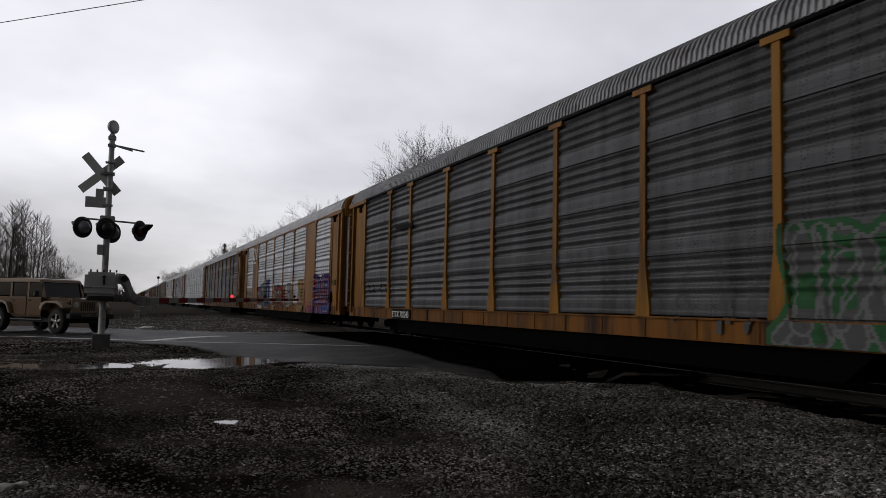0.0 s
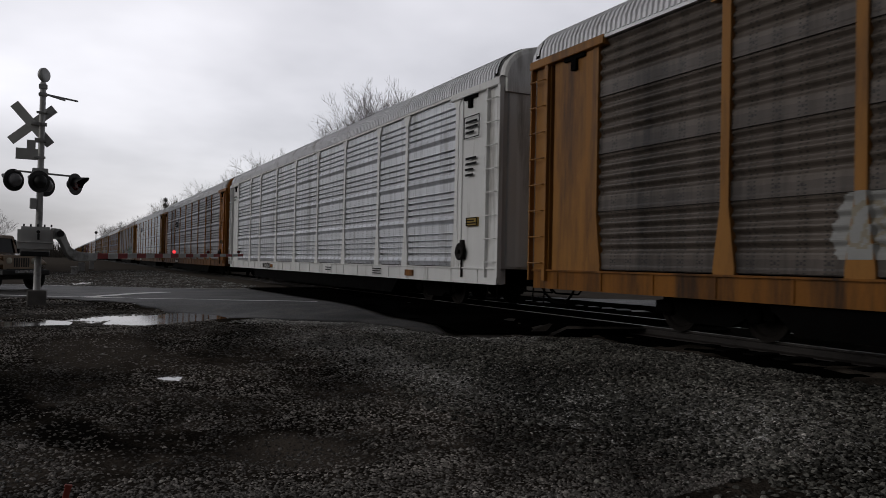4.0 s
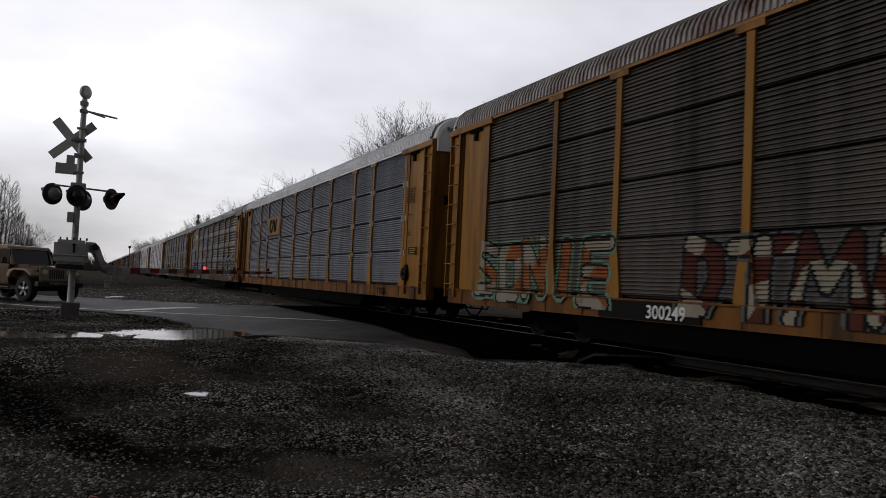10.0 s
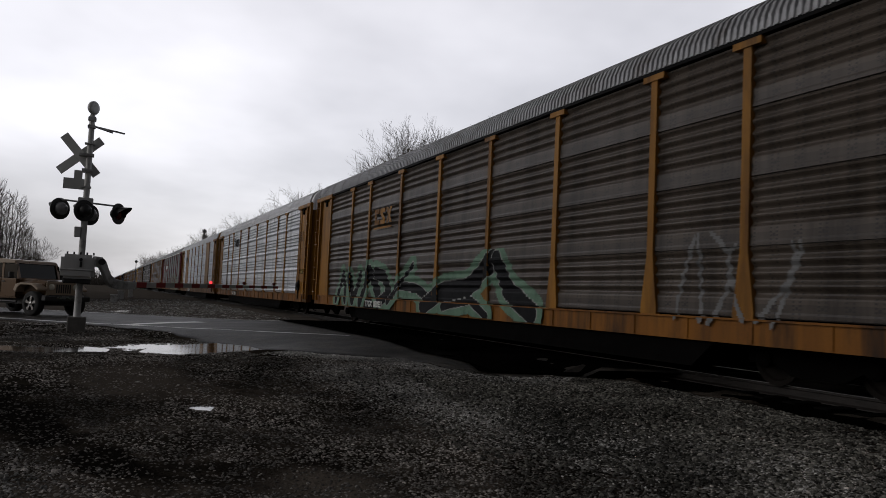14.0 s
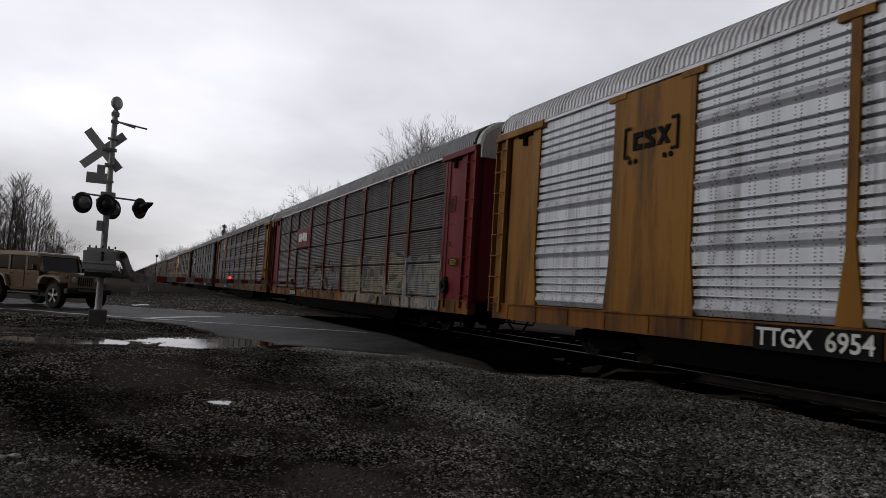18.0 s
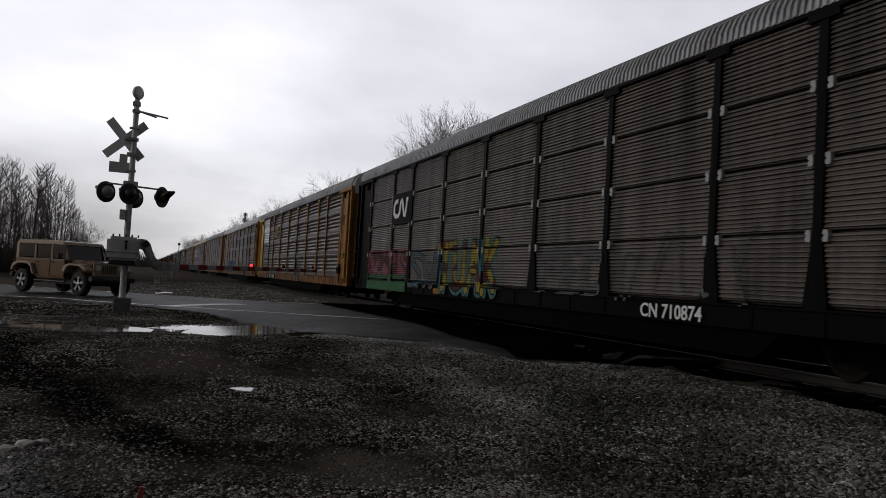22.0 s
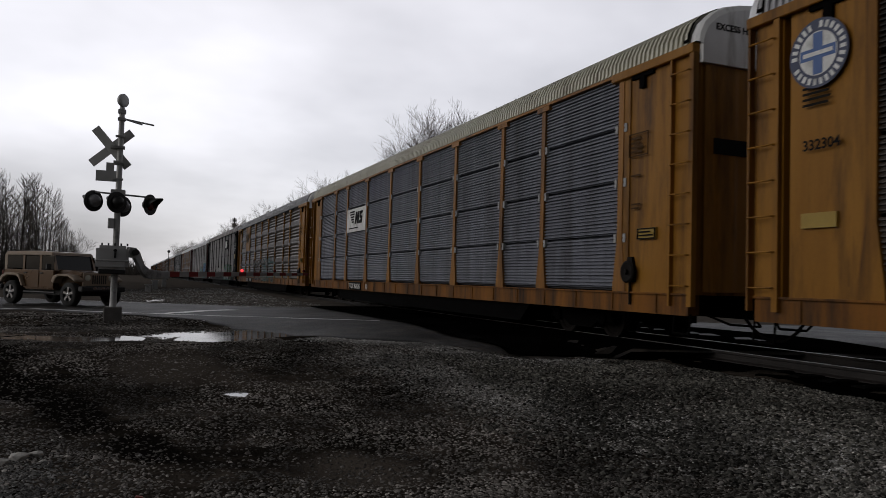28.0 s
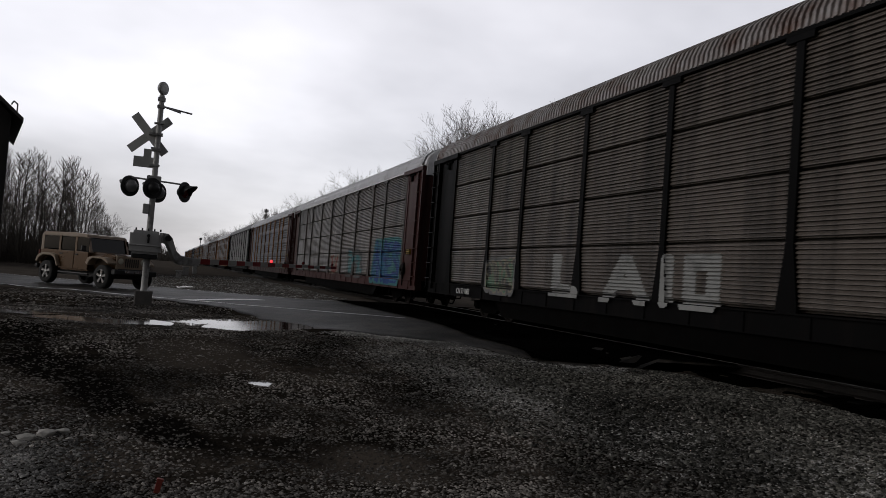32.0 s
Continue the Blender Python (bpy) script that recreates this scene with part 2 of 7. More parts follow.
# rain-filled hollows: x, y, half widths, turn, water level below the ground round it
BASINS = [(0.85, 16.3, 0.95, 2.1, -0.45, -0.020), (2.35, 15.7, 0.8, 1.9, -0.7, -0.022), (-1.35, 15.0, 1.3, 0.95, -0.2, -0.022), (-3.2, 15.9, 1.1, 0.6, 0.1, -0.022),
          (1.20, 9.4, 0.24, 0.42, 0.0, -0.040), (1.55, 6.1, 0.30, 0.60, 0.2, -0.056), (0.9, 39.0, 0.6, 1.7, -0.3, -0.028)]


def ground_level(x, y):
    z = bare_level(x, y)
    if y < 46 and -6 < x < 5:
        for cx, cy, rx, ry, turn, _ in BASINS:
            dx, dy = x - cx, y - cy
            if abs(dx) < 4 and abs(dy) < 4:
                c, s = math.cos(turn), math.sin(turn)
                q = math.hypot((dx * c + dy * s) / rx, (-dx * s + dy * c) / ry)
                z -= 0.05 * (1 - smooth(0.35, 1.35, q))
    return z


def bare_level(x, y):
    """Height of the bare ground, with no hollows."""
    near = -0.50 + 0.06 * hill(x, y, 3.1, 2.0) + 0.04 * hill(x, y, 0.9, 5.0) + 0.022 * hill(x, y, 0.35, 6.0)
    far = road_level(x, y) - 0.05 + 0.03 * hill(x, y, 2.0, 1.0) + 0.022 * hill(x, y, 0.55, 9.0) + 0.012 * hill(x, y, 0.25, 4.0)
    t = 0.75 * smooth(7.0, 13.4, y + 0.15 * x) + 0.25 * smooth(18.0, 20.5, y + 0.15 * x)
    z = near * (1 - t) + far * t
    shoulder = smooth(3.4, 7.6, x + 0.5 * hill(x, y, 1.6, 8.0)) * (1 - smooth(11.8, 15.0, x))
    bed = -0.19 if y < 12 else -0.16
    z = z * (1 - shoulder) + (bed + 0.05 * hill(x, y, 0.8, 3.0) + 0.03 * hill(x, y, 0.3, 7.0)) * shoulder
    if x > 14:
        z -= 0.5 * smooth(14, 30, x)
    if y > 26:      # the gravel bank that carries the track beyond the road
        b = smooth(-1.0, 6.5, x) * (1 - smooth(12.0, 18.0, x)) * smooth(27, 36, y)
        z = z * (1 - b) + (-0.14 + 0.05 * hill(x, y, 2.3, 6.0)) * b
    return z


def spread(lo, hi, fine_lo, fine_hi, step, growth=1.28):
    c = [fine_lo + i * step for i in range(int((fine_hi - fine_lo) / step) + 1)]
    a, s = fine_lo, step
    while a > lo:
        s *= growth
        a -= s
        c.insert(0, a)
    a, s = c[-1], step
    while a < hi:
        s *= growth
        a += s
        c.append(a)
    return c


def sheet(xs, ys, level):
    mb = MB()
    nx = len(xs)
    for y in ys:
        for x in xs:
            mb.v.append((x, y, level(x, y)))
    for j in range(len(ys) - 1):
        for i in range(nx - 1):
            a = j * nx + i
            mb.face((a, a + 1, a + nx + 1, a + nx))
    return mb.mesh("sheet", smooth=True)


GRAVEL = material("wet_gravel", (0.046, 0.0390, 0.0320), (0.0095, 0.0082, 0.0070), rough=0.8, scale=1.1, fine=26, bump=1.0, bump_scale=34, dirt=(0.078, 0.064, 0.052), dirt_amount=0.5, spec=0.0, patch=(0.55, 0.45, 1.5))
STONE = material("crushed_stone", (0.56, 0.525, 0.485), (0.064, 0.0575, 0.0515), rough=0.6, scale=7, fine=60, bump=0.4, spec=0.05, island=True, patch=(0.6, 0.35, 1.5))
PALE_STONE = material("pale_crushed_stone", (0.72, 0.71, 0.68), (0.098, 0.0955, 0.091), rough=0.6, scale=7, fine=60, bump=0.4, spec=0.05, island=True, patch=(0.9, 0.5, 1.4))
BALLAST = material("track_ballast", (0.32, 0.31, 0.275), (0.0088, 0.0085, 0.0075), rough=0.65, scale=5, fine=50, bump=0.4, spec=0.03, island=True, patch=(0.5, 0.45, 1.4))
# track bed near black: the shade under the train is put into its colour
DARK_BED = material("shaded_track_bed", (0.0026, 0.0024, 0.0022), (0.0012, 0.0012, 0.0012), rough=0.9, scale=2, fine=30, bump=0.9, bump_scale=30, spec=0.0)
ASPHALT = material("wet_asphalt", (0.022, 0.0213, 0.0208), (0.0105, 0.0101, 0.0098), rough=0.55, scale=0.5, fine=60, bump=0.25, bump_scale=120, dirt=(0.044, 0.0375, 0.0315), dirt_amount=0.6, spec=0.10, patch=(0.8, 0.5, 1.6))
# near-black asphalt: stands for the shade at the foot of the train
CROSSING = material("shaded_crossing_asphalt", (0.0030, 0.0029, 0.0029), (0.0014, 0.0013, 0.0013), rough=0.85, scale=1.2, fine=40, bump=0.3, bump_scale=90, spec=0.0, patch=(0.6, 0.6, 1.4))
ROAD_PAINT = material("worn_road_paint", (0.82, 0.82, 0.80), (0.64, 0.64, 0.62), rough=0.5, scale=3, fine=30, bump=0.1, dirt=(0.16, 0.155, 0.15), dirt_amount=0.15)
WATER = material("puddle_water", (0.012, 0.011, 0.010), (0.016, 0.014, 0.012), rough=0.07, scale=0.5, fine=3, bump=0.003, bump_scale=2.5, spec=0.6)
RAIL_STEEL = material("rail_steel", (0.020, 0.015, 0.012), (0.010, 0.008, 0.007), rough=0.7, metal=0.3, scale=3, bump=0.2)
RAIL_HEAD = material("polished_rail_head", (0.30, 0.295, 0.29), (0.20, 0.195, 0.19), rough=0.5, metal=1.0, scale=3, bump=0.02)
# tie wood: creosote, darkened further for the shade under the train
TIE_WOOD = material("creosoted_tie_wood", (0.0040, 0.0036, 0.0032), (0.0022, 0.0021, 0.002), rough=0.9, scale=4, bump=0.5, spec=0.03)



def packed_beyond(m, colour, y0, y1):
    """Past the strewn lot the ground is packed grey-brown gravel."""
    nt = m.node_tree
    N, L = nt.nodes.new, nt.links.new
    p = nt.nodes["Principled BSDF"]
    src = p.inputs["Base Color"].links[0].from_socket
    tc, sep, rng, ns = N("ShaderNodeTexCoord"), N("ShaderNodeSeparateXYZ"), N("ShaderNodeMapRange"), N("ShaderNodeTexNoise")
    L(tc.outputs["Object"], sep.inputs[0]), L(tc.outputs["Object"], ns.inputs["Vector"])
    ns.inputs["Scale"].default_value, ns.inputs["Detail"].default_value = 1.3, 6
    rng.inputs[1].default_value, rng.inputs[2].default_value = y0, y1
    L(sep.outputs[1], rng.inputs[0])
    tone, mix = N("ShaderNodeMixRGB"), N("ShaderNodeMixRGB")
    L(ns.outputs[0], tone.inputs[0])
    tone.inputs[1].default_value, tone.inputs[2].default_value = (*[c * 0.5 for c in colour], 1), (*[c * 1.5 for c in colour], 1)
    L(rng.outputs[0], mix.inputs[0]), L(src, mix.inputs[1]), L(tone.outputs[0], mix.inputs[2])
    L(mix.outputs[0], p.inputs["Base Color"])


def muddy(m, spots, colour):
    """Trodden mud with soft ragged outlines: spots of (x, y, half widths, turn)."""
    nt = m.node_tree
    N, L = nt.nodes.new, nt.links.new
    p = nt.nodes["Principled BSDF"]
    src = p.inputs["Base Color"].links[0].from_socket
    tc, ns = N("ShaderNodeTexCoord"), N("ShaderNodeTexNoise")
    ns.inputs["Scale"].default_value, ns.inputs["Detail"].default_value = 2.4, 6
    L(tc.outputs["Object"], ns.inputs["Vector"])
    for x, y, rx, ry, turn in spots:
        mp, ln, ad, rg, mix = N("ShaderNodeMapping"), N("ShaderNodeVectorMath"), N("ShaderNodeMath"), N("ShaderNodeMapRange"), N("ShaderNodeMixRGB")
        mp.vector_type = "TEXTURE"
        mp.inputs["Location"].default_value, mp.inputs["Rotation"].default_value, mp.inputs["Scale"].default_value = (x, y, -0.4), (0, 0, turn), (rx, ry, 30)
        L(tc.outputs["Object"], mp.inputs[0])
        ln.operation = "LENGTH"
        L(mp.outputs[0], ln.inputs[0])
        ad.operation = "MULTIPLY_ADD"
        L(ns.outputs[0], ad.inputs[0])
        ad.inputs[1].default_value = 1.1
        L(ln.outputs["Value"], ad.inputs[2])
        for k, val in enumerate((1.25, 1.65, 1.0, 0.0)):
            rg.inputs[1 + k].default_value = val
        L(ad.outputs[0], rg.inputs[0])
        L(rg.outputs[0], mix.inputs[0]), L(src, mix.inputs[1])
        mix.inputs[2].default_value = (*colour, 1)
        src = mix.outputs[0]
    L(src, p.inputs["Base Color"])


MUD = [(0.45, 11.0, 0.8, 1.3, 0.0), (1.75, 6.0, 0.5, 0.75, 0.3), (-0.35, 6.0, 0.3, 0.5, 0.4), (-1.3, 16.6, 1.6, 0.8, 0.2)]
RUT = [(-2.1, 12.6, 0.75, 1.5, 0.45), (-1.2, 10.0, 0.45, 1.5, 0.45), (-0.55, 8.6, 0.40, 1.2, 0.35), (0.15, 7.0, 0.32, 0.8, 0.3), (-2.6, 9.8, 0.5, 1.2, 0.5)]
muddy(GRAVEL, MUD, (0.080, 0.068, 0.057))
muddy(GRAVEL, RUT, (0.0085, 0.0073, 0.0063))


def in_spots(x, y, spots, grow=1.0):
    for cx, cy, rx, ry, turn in spots:
        c, q = math.cos(turn), math.sin(turn)
        dx, dy = x - cx, y - cy
        if math.hypot((dx * c + dy * q) / rx, (-dx * q + dy * c) / ry) + 0.5 * hill(x, y, 0.4, 2.0) < grow:
            return True
    return False


packed_beyond(GRAVEL, (0.105, 0.092, 0.080), 22.0, 27.0)
ground = part("ground", sheet(spread(-2500, 2500, -5.0, 9.0, 0.075, 1.12), spread(-300, 3500, 3.5, 20.0, 0.075, 1.12), ground_level), GRAVEL)
tagged(ground, "wet grey gravel lot with muddy patches beside the railway", "ground", kind="structure")

# the road crosses the track at a skew; its near edge widens into the crossing apron
def road_height(c, inside):
    e = smooth(0.0, 3.5, inside)
    gr = ground_level(c.x, c.y)
    return max(gr * (1 - e) + road_level(c.x, c.y) * e + 0.02, gr + 0.014)


def road_surface(c):
    """Height of the asphalt at a point of the plan."""
    s = c.dot(ROAD_DIR)
    for (x0, y0), (x1, y1) in zip(NEAR_EDGE, NEAR_EDGE[1:]):
        a, b = Vector((x0, y0)).dot(ROAD_DIR), Vector((x1, y1)).dot(ROAD_DIR)
        if a <= s <= b:
            t = (s - a) / (b - a)
            p = Vector((x0 + (x1 - x0) * t, y0 + (y1 - y0) * t))
            return road_height(c, (c - p).length)
    return road_height(c, 9.0)


NEAR_EDGE = [(-60, 72.6), (-20, 39.2), (-6, 27.75), (-0.8, 22.55), (1.2, 20.1), (2.3, 17.4), (3.3, 14.9), (4.3, 14.1), (5.1, 13.55), (5.45, 12.1), (5.75, 11.1), (6.4, 10.6), (7.3, 10.5), (8.4, 10.2), (11.2, 9.2), (13.5, 7.0), (40, -15.5), (90, -57)]


def build_road():
    mb = MB()
    near_pts = NEAR_EDGE
    far_off = ROAD_SIDE * 8.1
    base = EDGE_AT + far_off
    n = 26
    rows_v = []
    for (x0, y0), (x1, y1) in zip(near_pts, near_pts[1:]):
        steps = max(2, min(24, int(math.hypot(x1 - x0, y1 - y0) / 0.35)))
        for k in range(steps):
            t = k / steps
            x, y = x0 + (x1 - x0) * t, y0 + (y1 - y0) * t
            w = 0.16 * hill(x, y, 0.5, 4.0) + 0.10 * hill(x, y, 0.2, 7.0)
            p = Vector((x, y)) + ROAD_SIDE * w
            s = (p - base).dot(ROAD_DIR)
            q = base + ROAD_DIR * s
            rows_v.append((p, q))
    for p, q in rows_v:
        for i in range(n):
            t = i / (n - 1)
            c = p.lerp(q, t ** 1.5 if t < 1 else 1.0)
            z = road_height(c, (c - p).length)
            if abs(c.x - TRACK_X) < 2.2:
                z = -0.016
            if i == 0 or i == n - 1:
                z -= 0.04
            mb.v.append((c.x, c.y, z))
    for j in range(len(rows_v) - 1):
        for i in range(n - 1):
            a = j * n + i
            mb.face((a, a + n, a + n + 1, a + 1))
    return mb.mesh("road", smooth=True)


road = tagged(part("road", build_road(), ASPHALT), "dark wet asphalt road that crosses the railway at a skew", "road", kind="structure")


def crossing_shade():
    """Sheet over the road by the rails, the train's shade put into its colour."""
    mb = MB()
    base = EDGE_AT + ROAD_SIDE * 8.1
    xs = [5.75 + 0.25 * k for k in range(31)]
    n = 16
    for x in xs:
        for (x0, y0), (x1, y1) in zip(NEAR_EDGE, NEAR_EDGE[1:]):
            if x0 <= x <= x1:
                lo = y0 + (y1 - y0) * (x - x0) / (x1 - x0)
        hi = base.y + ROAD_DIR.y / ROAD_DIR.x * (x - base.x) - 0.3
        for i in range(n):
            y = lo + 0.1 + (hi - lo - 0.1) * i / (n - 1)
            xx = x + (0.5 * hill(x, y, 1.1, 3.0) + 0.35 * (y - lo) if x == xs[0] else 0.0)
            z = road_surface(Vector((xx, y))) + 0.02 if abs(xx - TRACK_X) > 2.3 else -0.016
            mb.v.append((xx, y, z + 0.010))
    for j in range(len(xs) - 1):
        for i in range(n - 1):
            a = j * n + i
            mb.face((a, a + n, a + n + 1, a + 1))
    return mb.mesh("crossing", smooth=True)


tagged(part("pavement", crossing_shade(), CROSSING), "asphalt of the level crossing, darkened for the shade beside the train", "pavement", kind="structure")


def stripe(name, a, b, width, label):
    a, b = Vector(a), Vector(b)
    d = (b - a).normalized()
    s = Vector((-d.y, d.x)) * width * 0.5
    n = max(2, int((b - a).length / 0.4))
    mb = MB()
    for k in range(n + 1):
        c = a.lerp(b, k / n)
        for e in (-1, 1):
            q = c + s * e * (1 + 0.15 * hill(c.x, c.y, 0.3, e))
            z = road_surface(q) + 0.007
            mb.v.append((q.x, q.y, z))
    for k in range(n):
        mb.face((2 * k, 2 * k + 2, 2 * k + 3, 2 * k + 1))
    return tagged(part(name, mb, ROAD_PAINT), label, "road marking", kind="structure")


stripe("road_marking_1", EDGE_AT - ROAD_DIR * 30, EDGE_AT + ROAD_DIR * 6.6, 0.16, "worn white edge line on wet asphalt")
stripe("road_marking_2", EDGE_AT + ROAD_SIDE * 0.1, EDGE_AT + ROAD_SIDE * 3.7, 0.46, "white stop line across the lane before the crossing")
stripe("road_marking_3", EDGE_AT + ROAD_SIDE * 7.4 - ROAD_DIR * 30, EDGE_AT + ROAD_SIDE * 7.4 + ROAD_DIR * 2, 0.12, "worn white edge line on wet asphalt")


def puddle(label, k):
    """Still water in one of the hollows; the uneven ground gives it its shore."""
    cx, cy, rx, ry, turn, drop = BASINS[k]
    z = bare_level(cx, cy) + drop
    mb = MB()
    n = 48
    mb.v.append((cx, cy, z))
    c, s = math.cos(turn), math.sin(turn)
    for i in range(n):
        a = 2 * math.pi * i / n
        q = 1.25 + 0.10 * hill(math.cos(a), math.sin(a), 0.6, k + 0.5)
        x, y = rx * q * math.cos(a), ry * q * math.sin(a)
        mb.v.append((cx + x * c - y * s, cy + x * s + y * c, z))
    for i in range(n):
        mb.face((0, 1 + i, 1 + (i + 1) % n))
    return tagged(part("puddle", mb, WATER), label, "puddle", group="puddles on the gravel lot")

# ---- track ----
def build_track():
    for side, no in ((-1, 1), (1, 2)):
        x = TRACK_X + side * GAUGE / 2
        mb = MB()
        mb.prism_y([(x - 0.07, -0.17), (x + 0.07, -0.17), (x + 0.07, -0.155), (x + 0.012, -0.13), (x + 0.012, -0.045), (x + 0.036, -0.035), (x + 0.036, -0.004), (x - 0.036, -0.004), (x - 0.036, -0.035), (x - 0.012, -0.045), (x - 0.012, -0.13), (x - 0.07, -0.155)], -300, 2200)
        r = tagged(part("rail", mb, RAIL_STEEL), "rusty brown steel rail with a polished head", "rail", group="rails of the track")
        part("rail_head", MB().box(x - 0.033, x + 0.033, -300, 2200, -0.003, 0.0015), RAIL_HEAD, r, "polished running surface")
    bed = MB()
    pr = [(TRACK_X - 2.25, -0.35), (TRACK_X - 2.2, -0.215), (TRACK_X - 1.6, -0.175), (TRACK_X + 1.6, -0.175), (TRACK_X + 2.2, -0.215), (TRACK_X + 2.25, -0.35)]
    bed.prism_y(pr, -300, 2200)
    tagged(part("track_bed", bed, DARK_BED), "ballast bed under the track, blackened for the shade beneath the train", "track bed", kind="structure")
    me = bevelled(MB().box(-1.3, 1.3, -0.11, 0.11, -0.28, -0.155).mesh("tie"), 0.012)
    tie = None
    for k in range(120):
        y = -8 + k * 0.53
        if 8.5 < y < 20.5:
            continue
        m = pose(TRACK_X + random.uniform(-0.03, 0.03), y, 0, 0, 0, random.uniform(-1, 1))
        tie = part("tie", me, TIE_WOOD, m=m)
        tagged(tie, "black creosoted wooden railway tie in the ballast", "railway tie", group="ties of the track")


build_track()

# ---- the train of covered car carriers ----
PITCH, HALF, W = 29.45, 14.17, 1.6
BAYS = [2.0, 2.88, 2.0, 2.93, 2.9, 2.92, 2.9, 2.93, 2.0, 2.88, 2.0]
BOUND = [-HALF + sum(BAYS[:i]) for i in range(len(BAYS) + 1)]
Z_DECK, Z_SILL, Z_EAVE = 0.93, 0.57, 4.95

YELLOW = dict(a=(0.330, 0.152, 0.018), b=(0.195, 0.083, 0.011), dirt=(0.060, 0.026, 0.008), dirt_amount=0.5)
PAINTS = {
    "yellow": YELLOW,
    "tan": dict(a=(0.330, 0.155, 0.034), b=(0.215, 0.092, 0.022), dirt=(0.08, 0.04, 0.02), dirt_amount=0.45),
    "orange": dict(a=(0.315, 0.122, 0.015), b=(0.20, 0.072, 0.010), dirt=(0.07, 0.032, 0.013), dirt_amount=0.5),
    "lemon": dict(a=(0.72, 0.44, 0.06), b=(0.58, 0.32, 0.05), dirt=(0.25, 0.14, 0.04), dirt_amount=0.25),
    "white": dict(a=(0.80, 0.80, 0.79), b=(0.64, 0.64, 0.63), dirt=(0.25, 0.23, 0.2), dirt_amount=0.25),
    "red": dict(a=(0.190, 0.016, 0.020), b=(0.115, 0.011, 0.013), dirt=(0.05, 0.018, 0.016), dirt_amount=0.35),
    "black": dict(a=(0.0050, 0.0047, 0.0047), b=(0.0028, 0.0026, 0.0026), dirt=(0.012, 0.0095, 0.008), dirt_amount=0.3),
    # the two grimy paints are also darkened, for the shade low on the sills
    "dim_grimy_yellow": dict(a=(0.28, 0.110, 0.012), b=(0.11, 0.042, 0.008), dirt=(0.022, 0.013, 0.008), dirt_amount=0.6),
    "dim_grimy_orange": dict(a=(0.20, 0.078, 0.012), b=(0.085, 0.034, 0.008), dirt=(0.020, 0.012, 0.008), dirt_amount=0.6),
    "maroon": dict(a=(0.060, 0.016, 0.014), b=(0.034, 0.011, 0.010), dirt=(0.05, 0.03, 0.025), dirt_amount=0.4),
}
SKINS = {
    "tarnished": dict(a=(0.44, 0.44, 0.47), b=(0.28, 0.28, 0.30), dirt=(0.13, 0.125, 0.125), dirt_amount=0.32, rough=0.5, metal=0.2, spec=0.3),
    "dull": dict(a=(0.27, 0.27, 0.285), b=(0.17, 0.17, 0.18), dirt=(0.08, 0.077, 0.077), dirt_amount=0.35, rough=0.55, metal=0.2, spec=0.2),
    "rusted": dict(a=(0.17, 0.150, 0.134), b=(0.082, 0.071, 0.062), dirt=(0.03, 0.023, 0.019), dirt_amount=0.5, rough=0.46, metal=0.15, spec=0.30),
    "bright": dict(a=(0.78, 0.80, 0.84), b=(0.55, 0.565, 0.595), dirt=(0.20, 0.195, 0.19), dirt_amount=0.28, rough=0.42, metal=0.2),
    "grey": dict(a=(0.125, 0.126, 0.13), b=(0.062, 0.062, 0.064), dirt=(0.034, 0.032, 0.03), dirt_amount=0.45, rough=0.45, metal=0.15, spec=0.30),
    "slate": dict(a=(0.165, 0.172, 0.202), b=(0.100, 0.104, 0.123), dirt=(0.046, 0.045, 0.046), dirt_amount=0.35, rough=0.55, metal=0.2, spec=0.30),
    "brown": dict(a=(0.100, 0.080, 0.064), b=(0.050, 0.039, 0.031), dirt=(0.022, 0.0165, 0.0128), dirt_amount=0.45, rough=0.44, metal=0.15, spec=0.32),
    "dark": dict(a=(0.086, 0.070, 0.058), b=(0.038, 0.030, 0.0245), dirt=(0.010, 0.0083, 0.007), dirt_amount=0.45, rough=0.46, metal=0.15, spec=0.30),
    "weathered": dict(a=(0.145, 0.120, 0.101), b=(0.066, 0.053, 0.044), dirt=(0.015, 0.012, 0.0098), dirt_amount=0.5, rough=0.46, metal=0.15, spec=0.30),
}
ROOFS = {
    "pale": dict(a=(0.80, 0.80, 0.82), b=(0.64, 0.64, 0.66), dirt=(0.36, 0.34, 0.33), dirt_amount=0.25),
    "galvanised": dict(a=(0.36, 0.36, 0.37), b=(0.25, 0.25, 0.26), dirt=(0.15, 0.13, 0.12), dirt_amount=0.35),
    "rusty": dict(a=(0.34, 0.32, 0.31), b=(0.22, 0.19, 0.18), dirt=(0.12, 0.062, 0.040), dirt_amount=0.55),
    "cream": dict(a=(0.55, 0.53, 0.42), b=(0.43, 0.41, 0.33), dirt=(0.26, 0.22, 0.17), dirt_amount=0.25),
}


def paint(k):
    return material("car_paint_" + k, rough=0.52, spec=0.03 if k == "black" else 0.16, scale=1.3, fine=30, bump=0.05, streak=1, **PAINTS[k])


def skin(k, holes=False):
    name = "corrugated_steel_" + k + ("_perforated" if holes else "")
    if name in MATS:
        return MATS[name]
    m = material(name, scale=2.2, fine=45, bump=0.06, streak=1, **SKINS[k])
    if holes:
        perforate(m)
    return m


